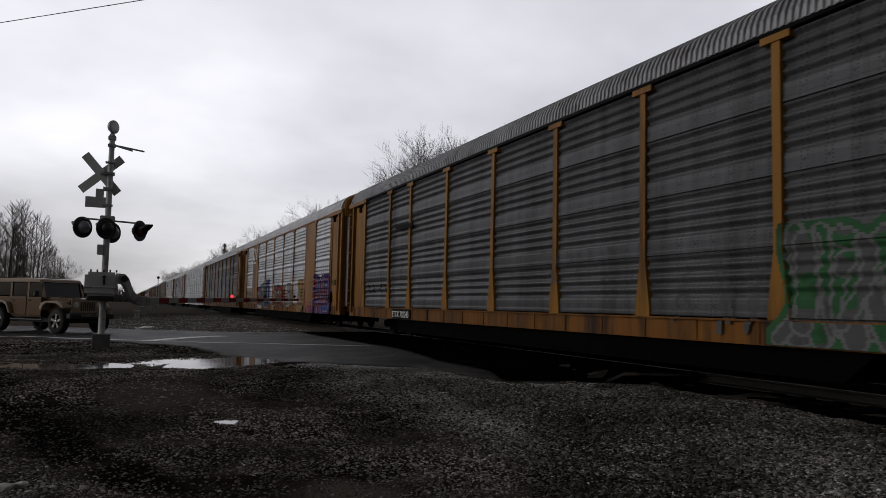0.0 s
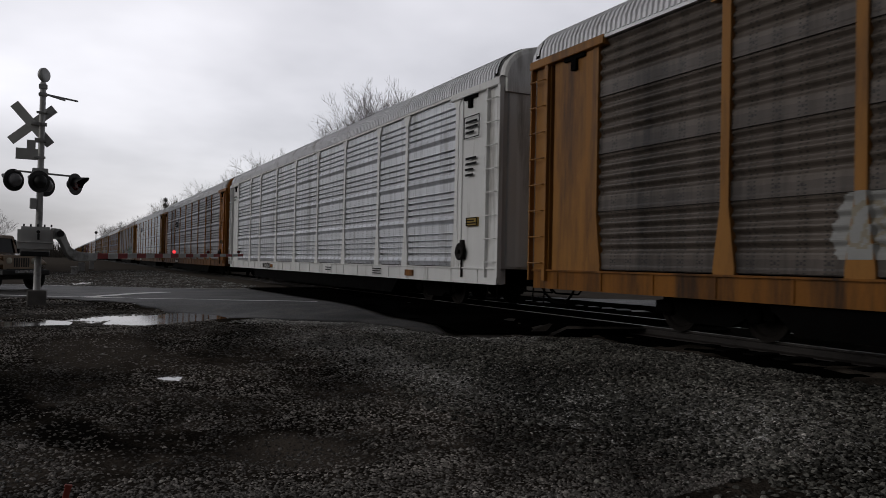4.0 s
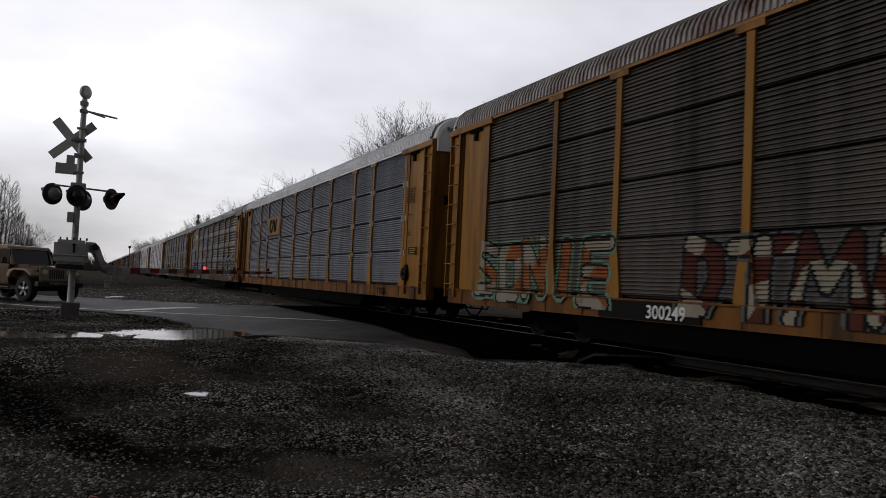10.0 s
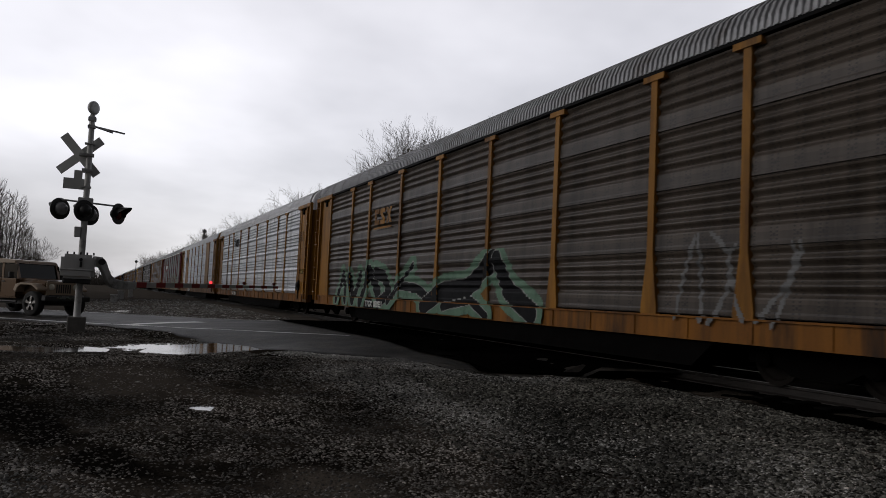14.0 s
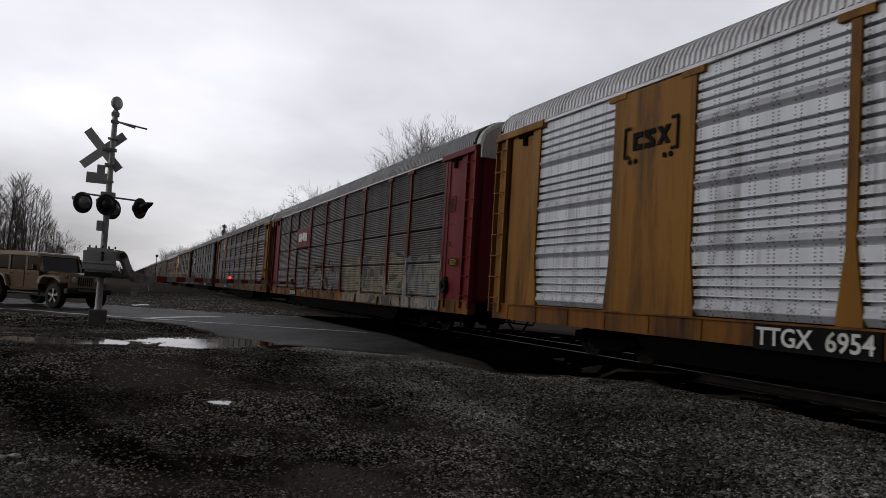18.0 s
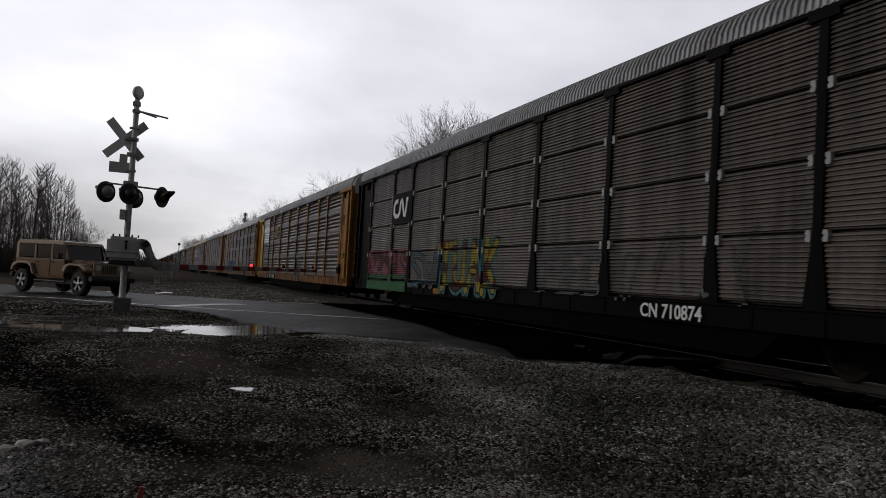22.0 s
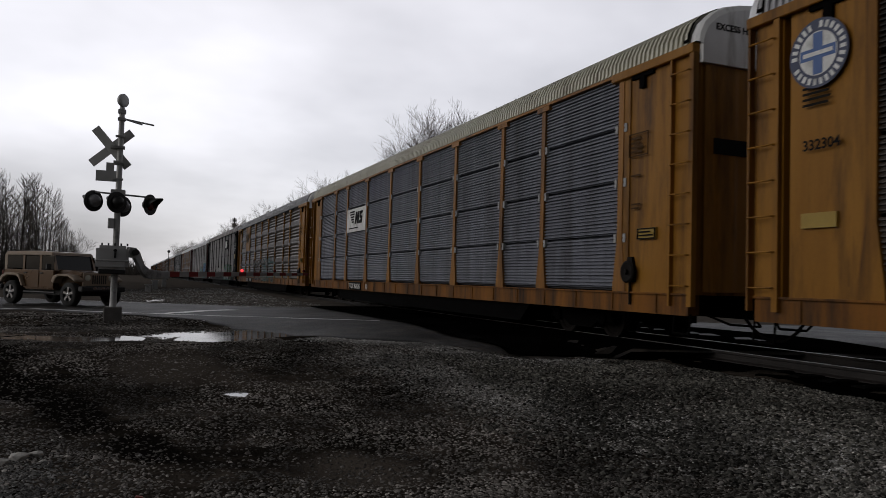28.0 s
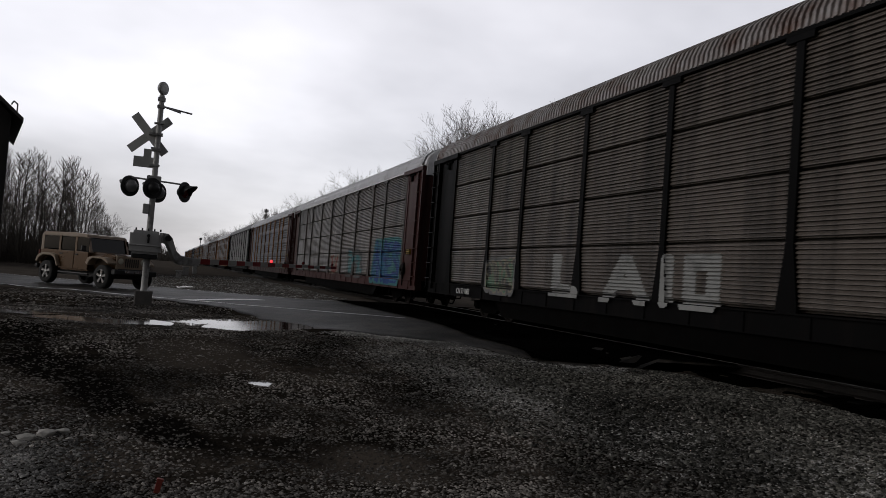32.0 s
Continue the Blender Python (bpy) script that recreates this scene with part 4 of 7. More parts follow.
def spray(kind, y0, y1, z0, z1, letters, colours, seed, edge=0.07, cloud=0.0, posts=()):
    """Spray paint laid on the ribbed sheet: letters are strokes in a unit box, drawn side by side from +y to -y.
    colours: fill, outline, cloud, second fill."""
    rnd = random.Random(seed)
    zs = [z0] + [z for _, z in PROFILES[kind] if z0 < z < z1] + [z1]
    if z0 < Z_DECK:
        zs += [z0 + (Z_DECK - z0) * k / 6 for k in range(1, 7)]
    zs = sorted(set(round(z, 4) for z in zs))
    fine = []
    for a, b in zip(zs, zs[1:]):
        fine.append(a)
        if b - a > 0.05:
            fine += [a + (b - a) * k / 3 for k in (1, 2)]
    zs = fine + [zs[-1]]
    span, n = y1 - y0, len(letters)
    strokes = []
    rim = edge + cloud * 0.8
    for i, st in enumerate(letters):
        cw = (span - 2 * rim) / n
        for pts, r in st:
            strokes.append(([(y1 - rim - cw * (i + 0.06 + 0.88 * u), z0 + rim + (z1 - z0 - 2 * rim) * v) for u, v in pts], r))
    step = 0.028
    ny = max(2, int(span / step))
    mb = MB()
    index = {}

    def vert(j, k):
        if (j, k) not in index:
            y, z = y0 + span * j / ny, zs[k]
            x = side_x(kind, z) - 0.004
            if z >= Z_DECK:
                for b in posts:
                    hw = 0.085 if z > Z_DECK + 0.95 else 0.085 + 0.12 * (Z_DECK + 0.95 - z) / 0.95
                    if abs(y - b) < hw:
                        x = -W - 0.013
            index[(j, k)] = len(mb.v)
            mb.v.append((x, y, z))
        return index[(j, k)]

    boxes = [(min(p[0] for p in pts) - r - rim - 0.1, max(p[0] for p in pts) + r + rim + 0.1) for pts, r in strokes]

    def tone(y, z):
        """Which paint covers this spot: the strokes overlap, the last on top."""
        wob = 0.018 * noise.noise(Vector((y * 3, z * 3, seed)))
        best = 9.0
        for q in range(len(strokes) - 1, -1, -1):
            if not boxes[q][0] < y < boxes[q][1]:
                continue
            pts, r = strokes[q]
            e = 9.0
            for (ya, za), (yb, zb) in zip(pts, pts[1:]):
                dy, dz = yb - ya, zb - za
                w = dy * dy + dz * dz
                t = 0 if w == 0 else max(0, min(1, ((y - ya) * dy + (z - za) * dz) / w))
                e = min(e, math.hypot(y - ya - dy * t, z - za - dz * t) - r)
            e += wob
            if e < 0:
                if len(colours) > 3 and noise.noise(Vector((y * 1.3, z * 1.9, seed + 4.0 + q))) > 0.05:
                    return 3
                return 0
            if e < edge:
                return 1
            best = min(best, e)
        return 2 if best < edge + cloud and len(colours) > 2 else None

    for j in range(ny):
        for k in range(len(zs) - 1):
            if zs[k] < Z_SILL + 0.01:
                continue
            mi = tone(y0 + span * (j + 0.5) / ny, (zs[k] + zs[k + 1]) / 2)
            if mi is not None:
                mb.face((vert(j, k), vert(j, k + 1), vert(j + 1, k + 1), vert(j + 1, k)), mi)
    me = mb.mesh("graffiti")
    me.materials.clear()
    for c in colours:
        me.materials.append(c)
    me.polygons.foreach_set("material_index", mb.mi)
    return me


def ink(name, c):
    c = tuple(v * 0.52 for v in c)
    return material("spray_paint_" + name, c, tuple(v * 0.75 for v in c), rough=0.6, spec=0.08, scale=3, fine=30, bump=0, dirt=tuple(v * 0.35 + 0.008 for v in c), dirt_amount=0.3)


INKS = {}
for k, c in dict(white=(0.62, 0.62, 0.60), cream=(0.55, 0.49, 0.38), grey=(0.34, 0.34, 0.34), black=(0.015, 0.015, 0.017), blue=(0.06, 0.13, 0.42), sky=(0.10, 0.30, 0.50), teal=(0.12, 0.36, 0.38), green=(0.08, 0.24, 0.10), mint=(0.28, 0.46, 0.33), pink=(0.50, 0.15, 0.20), red=(0.45, 0.05, 0.05), orange=(0.55, 0.18, 0.05), purple=(0.12, 0.05, 0.26), yellow=(0.58, 0.42, 0.06), rust=(0.16, 0.045, 0.03), haze=(0.20, 0.20, 0.20), navy=(0.02, 0.03, 0.10)).items():
    INKS[k] = ink(k, c)
INKS["aluminium"] = skin("bright")

# strokes of block letters in a unit box: u runs along the word, v upwards
GLYPH = {
    "L": [([(0.2, 0.95), (0.2, 0.05), (0.85, 0.05)], 0.16)],
    "A": [([(0.1, 0.05), (0.5, 0.95), (0.9, 0.05)], 0.13), ([(0.3, 0.4), (0.7, 0.4)], 0.08)],
    "O": [([(0.2, 0.1), (0.2, 0.9), (0.8, 0.9), (0.8, 0.1), (0.2, 0.1)], 0.13)],
    "N": [([(0.15, 0.05), (0.15, 0.95), (0.8, 0.1), (0.8, 0.95)], 0.13)],
    "R": [([(0.2, 0.05), (0.2, 0.9), (0.8, 0.85), (0.8, 0.5), (0.3, 0.48), (0.85, 0.05)], 0.12)],
    "E": [([(0.85, 0.95), (0.2, 0.95), (0.2, 0.05), (0.85, 0.05)], 0.11), ([(0.2, 0.5), (0.75, 0.5)], 0.10)],
    "S": [([(0.85, 0.85), (0.3, 0.95), (0.15, 0.7), (0.8, 0.4), (0.75, 0.1), (0.1, 0.08)], 0.12)],
    "H": [([(0.2, 0.0), (0.2, 1.0)], 0.12), ([(0.8, 0.0), (0.8, 1.0)], 0.12), ([(0.2, 0.5), (0.8, 0.5)], 0.12)],
    "M": [([(0.08, 0.0), (0.2, 0.95), (0.5, 0.4), (0.8, 0.95), (0.92, 0.0)], 0.11)],
    "K": [([(0.2, 0.0), (0.2, 1.0)], 0.12), ([(0.85, 0.95), (0.3, 0.5), (0.85, 0.05)], 0.11)],
    "I": [([(0.5, 0.14), (0.5, 0.86)], 0.14)],
    "w": [([(0.05, 0.8), (0.25, 0.15), (0.5, 0.6), (0.75, 0.15), (0.95, 0.85)], 0.12)],
    "b": [([(0.2, 0.15), (0.2, 0.9), (0.75, 0.75), (0.3, 0.5), (0.85, 0.3), (0.2, 0.12)], 0.12)],
    "z": [([(0.1, 0.85), (0.85, 0.9), (0.15, 0.12), (0.9, 0.1)], 0.13)],
    "y": [([(0.15, 0.9), (0.5, 0.45), (0.9, 0.95)], 0.12), ([(0.5, 0.45), (0.4, 0.0)], 0.13)],
    "c": [([(0.85, 0.8), (0.4, 0.95), (0.15, 0.5), (0.4, 0.08), (0.88, 0.2)], 0.13)],
}


GLYPH.update({
    "P": [([(0.2, 0.0), (0.2, 0.9), (0.75, 0.9), (0.8, 0.55), (0.25, 0.5)], 0.14)],
    "D": [([(0.2, 0.05), (0.2, 0.95), (0.7, 0.8), (0.8, 0.45), (0.6, 0.1), (0.2, 0.05)], 0.13)],
    "T": [([(0.05, 0.9), (0.95, 0.9)], 0.12), ([(0.5, 0.9), (0.5, 0.0)], 0.14)],
    "U": [([(0.15, 0.95), (0.2, 0.15), (0.5, 0.05), (0.8, 0.15), (0.85, 0.95)], 0.13)],
    "F": [([(0.9, 0.92), (0.2, 0.92), (0.2, 0.0)], 0.13), ([(0.2, 0.5), (0.7, 0.5)], 0.11)],
    "G": [([(0.85, 0.85), (0.4, 0.95), (0.12, 0.5), (0.4, 0.06), (0.85, 0.15), (0.85, 0.45), (0.55, 0.45)], 0.13)],
    "C": [([(0.88, 0.8), (0.45, 0.95), (0.12, 0.5), (0.45, 0.06), (0.88, 0.2)], 0.14)],
    "Z": [([(0.1, 0.88), (0.85, 0.92), (0.15, 0.12), (0.92, 0.08)], 0.14)],
})
# sweeping dark shapes that run on along the foot of one car
SWEEP = [[([(0.01, 0.1), (0.05, 0.8), (0.09, 0.1)], 0.15), ([(0.11, 0.7), (0.15, 0.1), (0.19, 0.75)], 0.18), ([(0.21, 0.1), (0.26, 0.85), (0.33, 0.3)], 0.22), ([(0.30, 0.8), (0.36, 0.7), (0.40, 0.3), (0.34, 0.1)], 0.20), ([(0.40, 0.15), (0.46, 0.5), (0.55, 0.45), (0.63, 0.2)], 0.13), ([(0.44, 0.45), (0.53, 0.95)], 0.07), ([(0.60, 0.1), (0.68, 0.4), (0.78, 0.45), (0.87, 0.95)], 0.26), ([(0.69, 0.1), (0.80, 0.25), (0.86, 0.0)], 0.10), ([(0.88, 0.95), (0.92, 0.45), (1.0, 0.1)], 0.22)]]


def bubble(word, f=1.0, seed=1):
    """Fat hand-drawn letters that lean and overlap."""
    rnd = random.Random(seed)
    out = []
    for ch in word:
        lean, drop, wide = rnd.uniform(-0.16, 0.16), rnd.uniform(-0.06, 0.06), rnd.uniform(1.05, 1.25)
        out.append([([(0.5 + (u - 0.5) * wide + lean * (v - 0.5) + rnd.uniform(-0.03, 0.03), v + drop + rnd.uniform(-0.03, 0.03)) for u, v in pts], r * f * rnd.uniform(0.9, 1.15)) for pts, r in GLYPH[ch]])
    return out


FILL = [[([(0.0, 0.5), (1.0, 0.5)], 3.0)]]      # one flat field of paint


def outline(word, r, seed=1):
    """The same letters drawn as thin lines."""
    return [[(pts, r) for pts, _ in st] for st in bubble(word, 1.0, seed)]


def curl(rnd, k=7):
    """One bent stroke in the unit box."""
    a, b, c = [(rnd.uniform(0.0, 1.0), rnd.uniform(0.0, 1.0)) for _ in range(3)]
    if abs(a[1] - c[1]) < 0.45:
        a, c = (a[0], rnd.uniform(0.75, 1.0)), (c[0], rnd.uniform(0.0, 0.2))
    return [((1 - t) ** 2 * a[0] + 2 * t * (1 - t) * b[0] + t * t * c[0], (1 - t) ** 2 * a[1] + 2 * t * (1 - t) * b[1] + t * t * c[1]) for t in [i / (k - 1) for i in range(k)]]


def thin(word, r):
    """Hand-drawn tag scrawl, one loop of line for each sign."""
    rnd = random.Random(len(word) * 31 + int(r * 1000) + ord(word[0]))
    return [[(curl(rnd), r), (curl(rnd), r)] for _ in word]


def thick(word, f=1.0):
    """Fat interlocking shapes, not readable; the block word keeps its letters."""
    if word in ("L", "A", "O", "I", "NORO", "III", "MOEK", "IIIE"):
        return [[(pts, r * f) for pts, r in GLYPH[ch]] for ch in word]
    rnd = random.Random(sum(ord(ch) * (i + 3) for i, ch in enumerate(word)))
    return [[(curl(rnd), rnd.uniform(0.07, 0.15) * f) for _ in range(5)] for _ in word]

def build_car(n, s):
    """One car; n counts from the front of the train. s: its look."""
    kind = "fold" if s["kind"] == "band" and s["skin"] not in ("bright", "tarnished") else s["kind"]
    punched = kind != "seam"
    car = thing("car_carrier", s["label"], "railcar", group="cars of the freight train")
    # sills: grime plus a darker tone, low-down shade put into the paint
    body, posts_m, sill_m, door_m = skin(s["skin"], punched), paint(s["post"]), paint(dict(yellow="dim_grimy_yellow", tan="dim_grimy_yellow", orange="dim_grimy_orange").get(s["sill"], s["sill"])), paint(s["door"])
    solid = s.get("solid", {})
    for i in range(1, 10):
        a, b = BOUND[i], BOUND[i + 1]
        w, c = b - a, (a + b) / 2
        ob = part("side_panel", panel_mesh(kind, w), skin(s["bays"][i], punched) if i in s.get("bays", {}) else body, car, m=pose(0, c, 0))
        if i in solid:
            part("cover_panel", plate(a + 0.02, b - 0.02, solid[i] if isinstance(solid[i], float) else Z_DECK, Z_EAVE - 0.06), door_m, ob, "smooth painted steel panel", m=pose(0, -c, 0))
    for i in range(1, 11):
        part("post", post_mesh(s.get("cap", True)), posts_m, car, m=pose(0, BOUND[i], 0))
        if s.get("clips"):
            for z in (1.9, 2.92, 3.93):
                for e in (-1, 1):
                    part("clip", clip_mesh(), SEAM_CLIP, car, m=pose(0, BOUND[i] + 0.14 * e, z))
    part("roof", roof_mesh(), roofing(s["roof"]), car)
    trim = MB().box(-W - 0.035, -W + 0.1, -HALF + 0.3, HALF - 0.3, Z_EAVE - 0.035, Z_EAVE + 0.02)
    # galvanised and rusty roofs: black strip stands in for the shaded eave gap
    part("eave_trim", cached("trim", lambda: trim.mesh("eave_trim")), paint(s["trim"]) if s.get("trim") else (roofing(s["roof"]) if s["roof"] in ("pale", "cream") else paint("black")), car)
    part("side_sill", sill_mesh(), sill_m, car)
    part("far_side", far_side_mesh(), body, car)
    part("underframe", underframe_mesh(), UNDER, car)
    for e in (-1, 1):
        dm = paint(s["door_far"]) if e > 0 and "door_far" in s else door_m
        sec = part("end_section", end_section_mesh(e), dm, car)
        part("roof_hood", hood_mesh(e), paint(s.get("hood", "white")) if s.get("hood") in PAINTS else roofing(s.get("hood", "pale")), car)
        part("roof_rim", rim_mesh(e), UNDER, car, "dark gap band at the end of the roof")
        part("fascia_beam", fascia_mesh(e), dm, sec)
        part("door_latch", latch_mesh(e), UNDER, sec, "black latch under the beam")
        for side in (-1, 1):
            leaf = part("end_door", end_door_mesh(e, side, 0.045 if s.get("silver_ends") else 0.008), skin("bright") if s.get("silver_ends") else dm, sec)
            if side < 0 and not s.get("silver_ends") and s["door"] in ("yellow", "tan", "orange"):
                part("patch", MB().box(-1.25, -0.45, *sorted(((HALF + 0.014) * e, (HALF + 0.020) * e)), 3.20, 3.46), B_INK, leaf, "black painted patch")
        lad = part("ladder", ladder_mesh(e), dm, sec)
        for k in range(8):
            part("rung", rung_mesh(e), dm, sec, m=pose(0, 0, 1.05 + k * 0.5))
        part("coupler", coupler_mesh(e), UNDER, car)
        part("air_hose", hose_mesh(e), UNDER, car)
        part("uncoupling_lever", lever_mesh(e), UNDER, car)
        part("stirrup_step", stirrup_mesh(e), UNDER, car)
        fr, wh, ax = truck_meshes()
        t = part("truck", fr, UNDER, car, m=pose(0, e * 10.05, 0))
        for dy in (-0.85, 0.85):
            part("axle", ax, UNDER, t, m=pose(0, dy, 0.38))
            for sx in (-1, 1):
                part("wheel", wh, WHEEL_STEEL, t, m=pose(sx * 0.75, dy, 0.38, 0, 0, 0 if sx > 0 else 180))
    part("hand_brake", brake_mesh(), WHEEL_STEEL, car, m=pose(0, BOUND[1] - 0.35, 0))
    part("warning_plate", plate(BOUND[1] - 1.05, BOUND[1] - 0.55, 1.85, 2.05), material("yellow_plate", (0.36, 0.23, 0.018), rough=0.5, bump=0), car, "yellow warning plate")
    mark(car, "bars", BOUND[1] - 0.8, 1.95, 0.40, 0.12, 2, BLACK_INK)
    mark(car, "frame", BOUND[1] - 0.8, 1.95, 0.49, 0.19, BLACK_INK)
    for layer, args in enumerate(s.get("spray", ())):
        yc, zc, wd, ht, word, cols, cloud, thickness = args
        cols = [INKS[c] for c in cols]
        sp = spray(kind, yc - wd / 2, yc + wd / 2, zc - ht / 2, zc + ht / 2, word, cols, n * 7 + int(yc * 3), thickness, cloud, BOUND[1:11])
        part("graffiti", sp, None, car, "spray-painted letters over ribs and posts", m=pose(-0.0015 * layer, 0, 0))
    for kindof, *a in s.get("marks", ()):
        mark(car, kindof, *a)
    return car


def mark(car, what, *a):
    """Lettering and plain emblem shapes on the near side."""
    x = -W - 0.028
    if what == "words":
        text, y, z, h, m = a
        part("lettering", cached(("words", text, h), lambda: lettering(text, h, bold=h * 0.02)), m, car, m=pose(x - 0.006, y, z))
    elif what == "endwords":      # on the white end of the roof, facing forwards
        text, z, h, m = a
        part("lettering", cached(("words", text, h), lambda: lettering(text, h, bold=h * 0.02)), m, car, m=pose(-0.55, -HALF - 0.066, z, 0, 0, 90))
    elif what == "bars":          # small print
        y, z, w, h, rows, m = a
        rnd = random.Random(int(y * 100))
        for k in range(rows):
            ww = w * rnd.uniform(0.6, 1.0)
            zz = z + h / 2 - (k + 0.5) * h / rows
            part("printed_line", MB().box(x - 0.004, x + 0.01, y + w / 2 - ww, y + w / 2, zz - h / rows * 0.2, zz + h / rows * 0.2), m, car)
    elif what == "frame":
        y, z, w, h, m = a
        mb = MB()
        t = 0.018
        for y0, y1, z0, z1 in ((y - w / 2, y + w / 2, z + h / 2 - t, z + h / 2), (y - w / 2, y + w / 2, z - h / 2, z - h / 2 + t), (y - w / 2, y - w / 2 + t, z - h / 2, z + h / 2), (y + w / 2 - t, y + w / 2, z - h / 2, z + h / 2)):
            mb.box(x - 0.004, x + 0.01, y0, y1, z0, z1)
        part("printed_frame", mb, m, car)
    elif what == "board":
        y, z, w, h, m = a
        part("board", plate(y - w / 2, y + w / 2, z - h / 2, z + h / 2, 0.004), m, car)
    elif what == "stroke":        # emblem drawn as one bent band: points in metres round (y, z)
        y, z, r, m, pts = a
        left, right = [], []
        for k, (u, v) in enumerate(pts):
            d0 = Vector((u - pts[k - 1][0], v - pts[k - 1][1])).normalized() if k else None
            d1 = Vector((pts[k + 1][0] - u, pts[k + 1][1] - v)).normalized() if k + 1 < len(pts) else None
            d = ((d0 or d1) + (d1 or d0)).normalized()
            cut = max(0.45, d.dot(d1 or d0))
            left.append((u - d.y * r / cut, v + d.x * r / cut)), right.append((u + d.y * r / cut, v - d.x * r / cut))
        mb = MB()
        for px in (x - 0.016, x):
            mb.v += [(px, y - u, z + v) for u, v in left] + [(px, y - u, z + v) for u, v in right]
        n = len(pts)
        for k in range(n - 1):
            mb.face((k, k + 1, n + k + 1, n + k))
            mb.face((k, 2 * n + k, 2 * n + k + 1, k + 1))
            mb.face((n + k, n + k + 1, 3 * n + k + 1, 3 * n + k))
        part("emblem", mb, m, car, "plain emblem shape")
    elif what == "poly":
        y, z, m, pts, dx = a
        mb = MB().prism_x([(y - u, z + v) for u, v in pts][::-1], x - 0.010 - dx, x + 0.004 - dx)
        part("emblem", mb, m, car, "plain emblem shape")


def disc(r0, r1, n=36):
    return [(r0 * math.cos(2 * math.pi * k / n), r1 * math.sin(2 * math.pi * k / n)) for k in range(n)]


B_INK, W_INK = BLACK_INK, WHITE_INK
Y_PAINT, R_PAINT, G_PAINT = paint("yellow"), paint("red"), material("emblem_green", (0.012, 0.055, 0.034), bump=0, rough=0.5)
RED_FLAG = material("emblem_red", (0.30, 0.035, 0.022), bump=0, rough=0.5)
BLUE_DISC = material("emblem_blue", (0.05, 0.12, 0.33), bump=0, rough=0.5)
BLUE_INK = material("emblem_dark_blue", (0.03, 0.04, 0.09), bump=0, rough=0.5)

# linked rounded emblem band of two letters, used in several colours
WORM = [(-0.35, 0.28), (-0.62, 0.28), (-0.80, 0.14), (-0.80, -0.14), (-0.62, -0.28), (-0.28, -0.28), (-0.14, -0.16), (-0.06, 0.20), (0.06, 0.28), (0.16, 0.20), (0.38, -0.26), (0.52, -0.28), (0.58, -0.14), (0.66, 0.28), (0.80, 0.28)]


def worm(y, z, k, m):
    return ("stroke", y, z, 0.075 * k, m, [(u * k, v * k) for u, v in WORM])


def round_emblem(y, z, r, field, ring, bars, cross):
    """Ring set with short plain bars round a disc with a cross."""
    out = [("poly", y, z, ring, disc(r, r), 0.0), ("poly", y, z, field, disc(r * 0.64, r * 0.64), 0.004)]
    out += [("poly", y, z, cross, [(-r * 0.60, -r * 0.16), (r * 0.60, -r * 0.16), (r * 0.60, r * 0.16), (-r * 0.60, r * 0.16)], 0.008), ("poly", y, z, cross, [(-r * 0.16, -r * 0.60), (r * 0.16, -r * 0.60), (r * 0.16, r * 0.60), (-r * 0.16, r * 0.60)], 0.009)]
    out += [("poly", y, z, bars, [(u, v) for u, v in ((-r * 0.5, -r * 0.06), (r * 0.5, -r * 0.06), (r * 0.5, r * 0.06), (-r * 0.5, r * 0.06))], 0.012)]
    for k in range(26):
        if k in (13, 20):
            continue
        w = 2 * math.pi * (k + 0.5) / 26 - math.pi / 2
        c, q = math.cos(w), math.sin(w)
        out.append(("poly", y, z, bars, [(c * a - q * b, q * a + c * b) for a, b in ((r * 0.73, -r * 0.055), (r * 0.92, -r * 0.055), (r * 0.92, r * 0.055), (r * 0.73, r * 0.055))], 0.004))
    return out


def flag(y, z):
    """Waving two-colour flag parted by a white slant, three pale slanting blocks on it."""
    out = [("poly", y, z, RED_FLAG, [(-0.66, 0.36), (-0.30, 0.47), (0.10, 0.44), (0.74, 0.50), (0.66, 0.10), (0.58, -0.36)], 0.004), ("poly", y, z, G_PAINT, [(-0.70, 0.33), (0.50, -0.42), (0.20, -0.46), (-0.20, -0.42), (-0.78, -0.50), (-0.74, -0.1)], 0.004),
           ("poly", y, z, W_INK, [(-0.70, 0.36), (-0.64, 0.38), (0.57, -0.38), (0.51, -0.42)], 0.008)]
    for k in range(3):
        a = -0.52 + 0.36 * k
        out.append(("poly", y, z, W_INK, [(a, -0.14), (a + 0.10, 0.20), (a + 0.38, 0.20), (a + 0.34, 0.10), (a + 0.22, 0.10), (a + 0.13, -0.14)], 0.012))
    return out


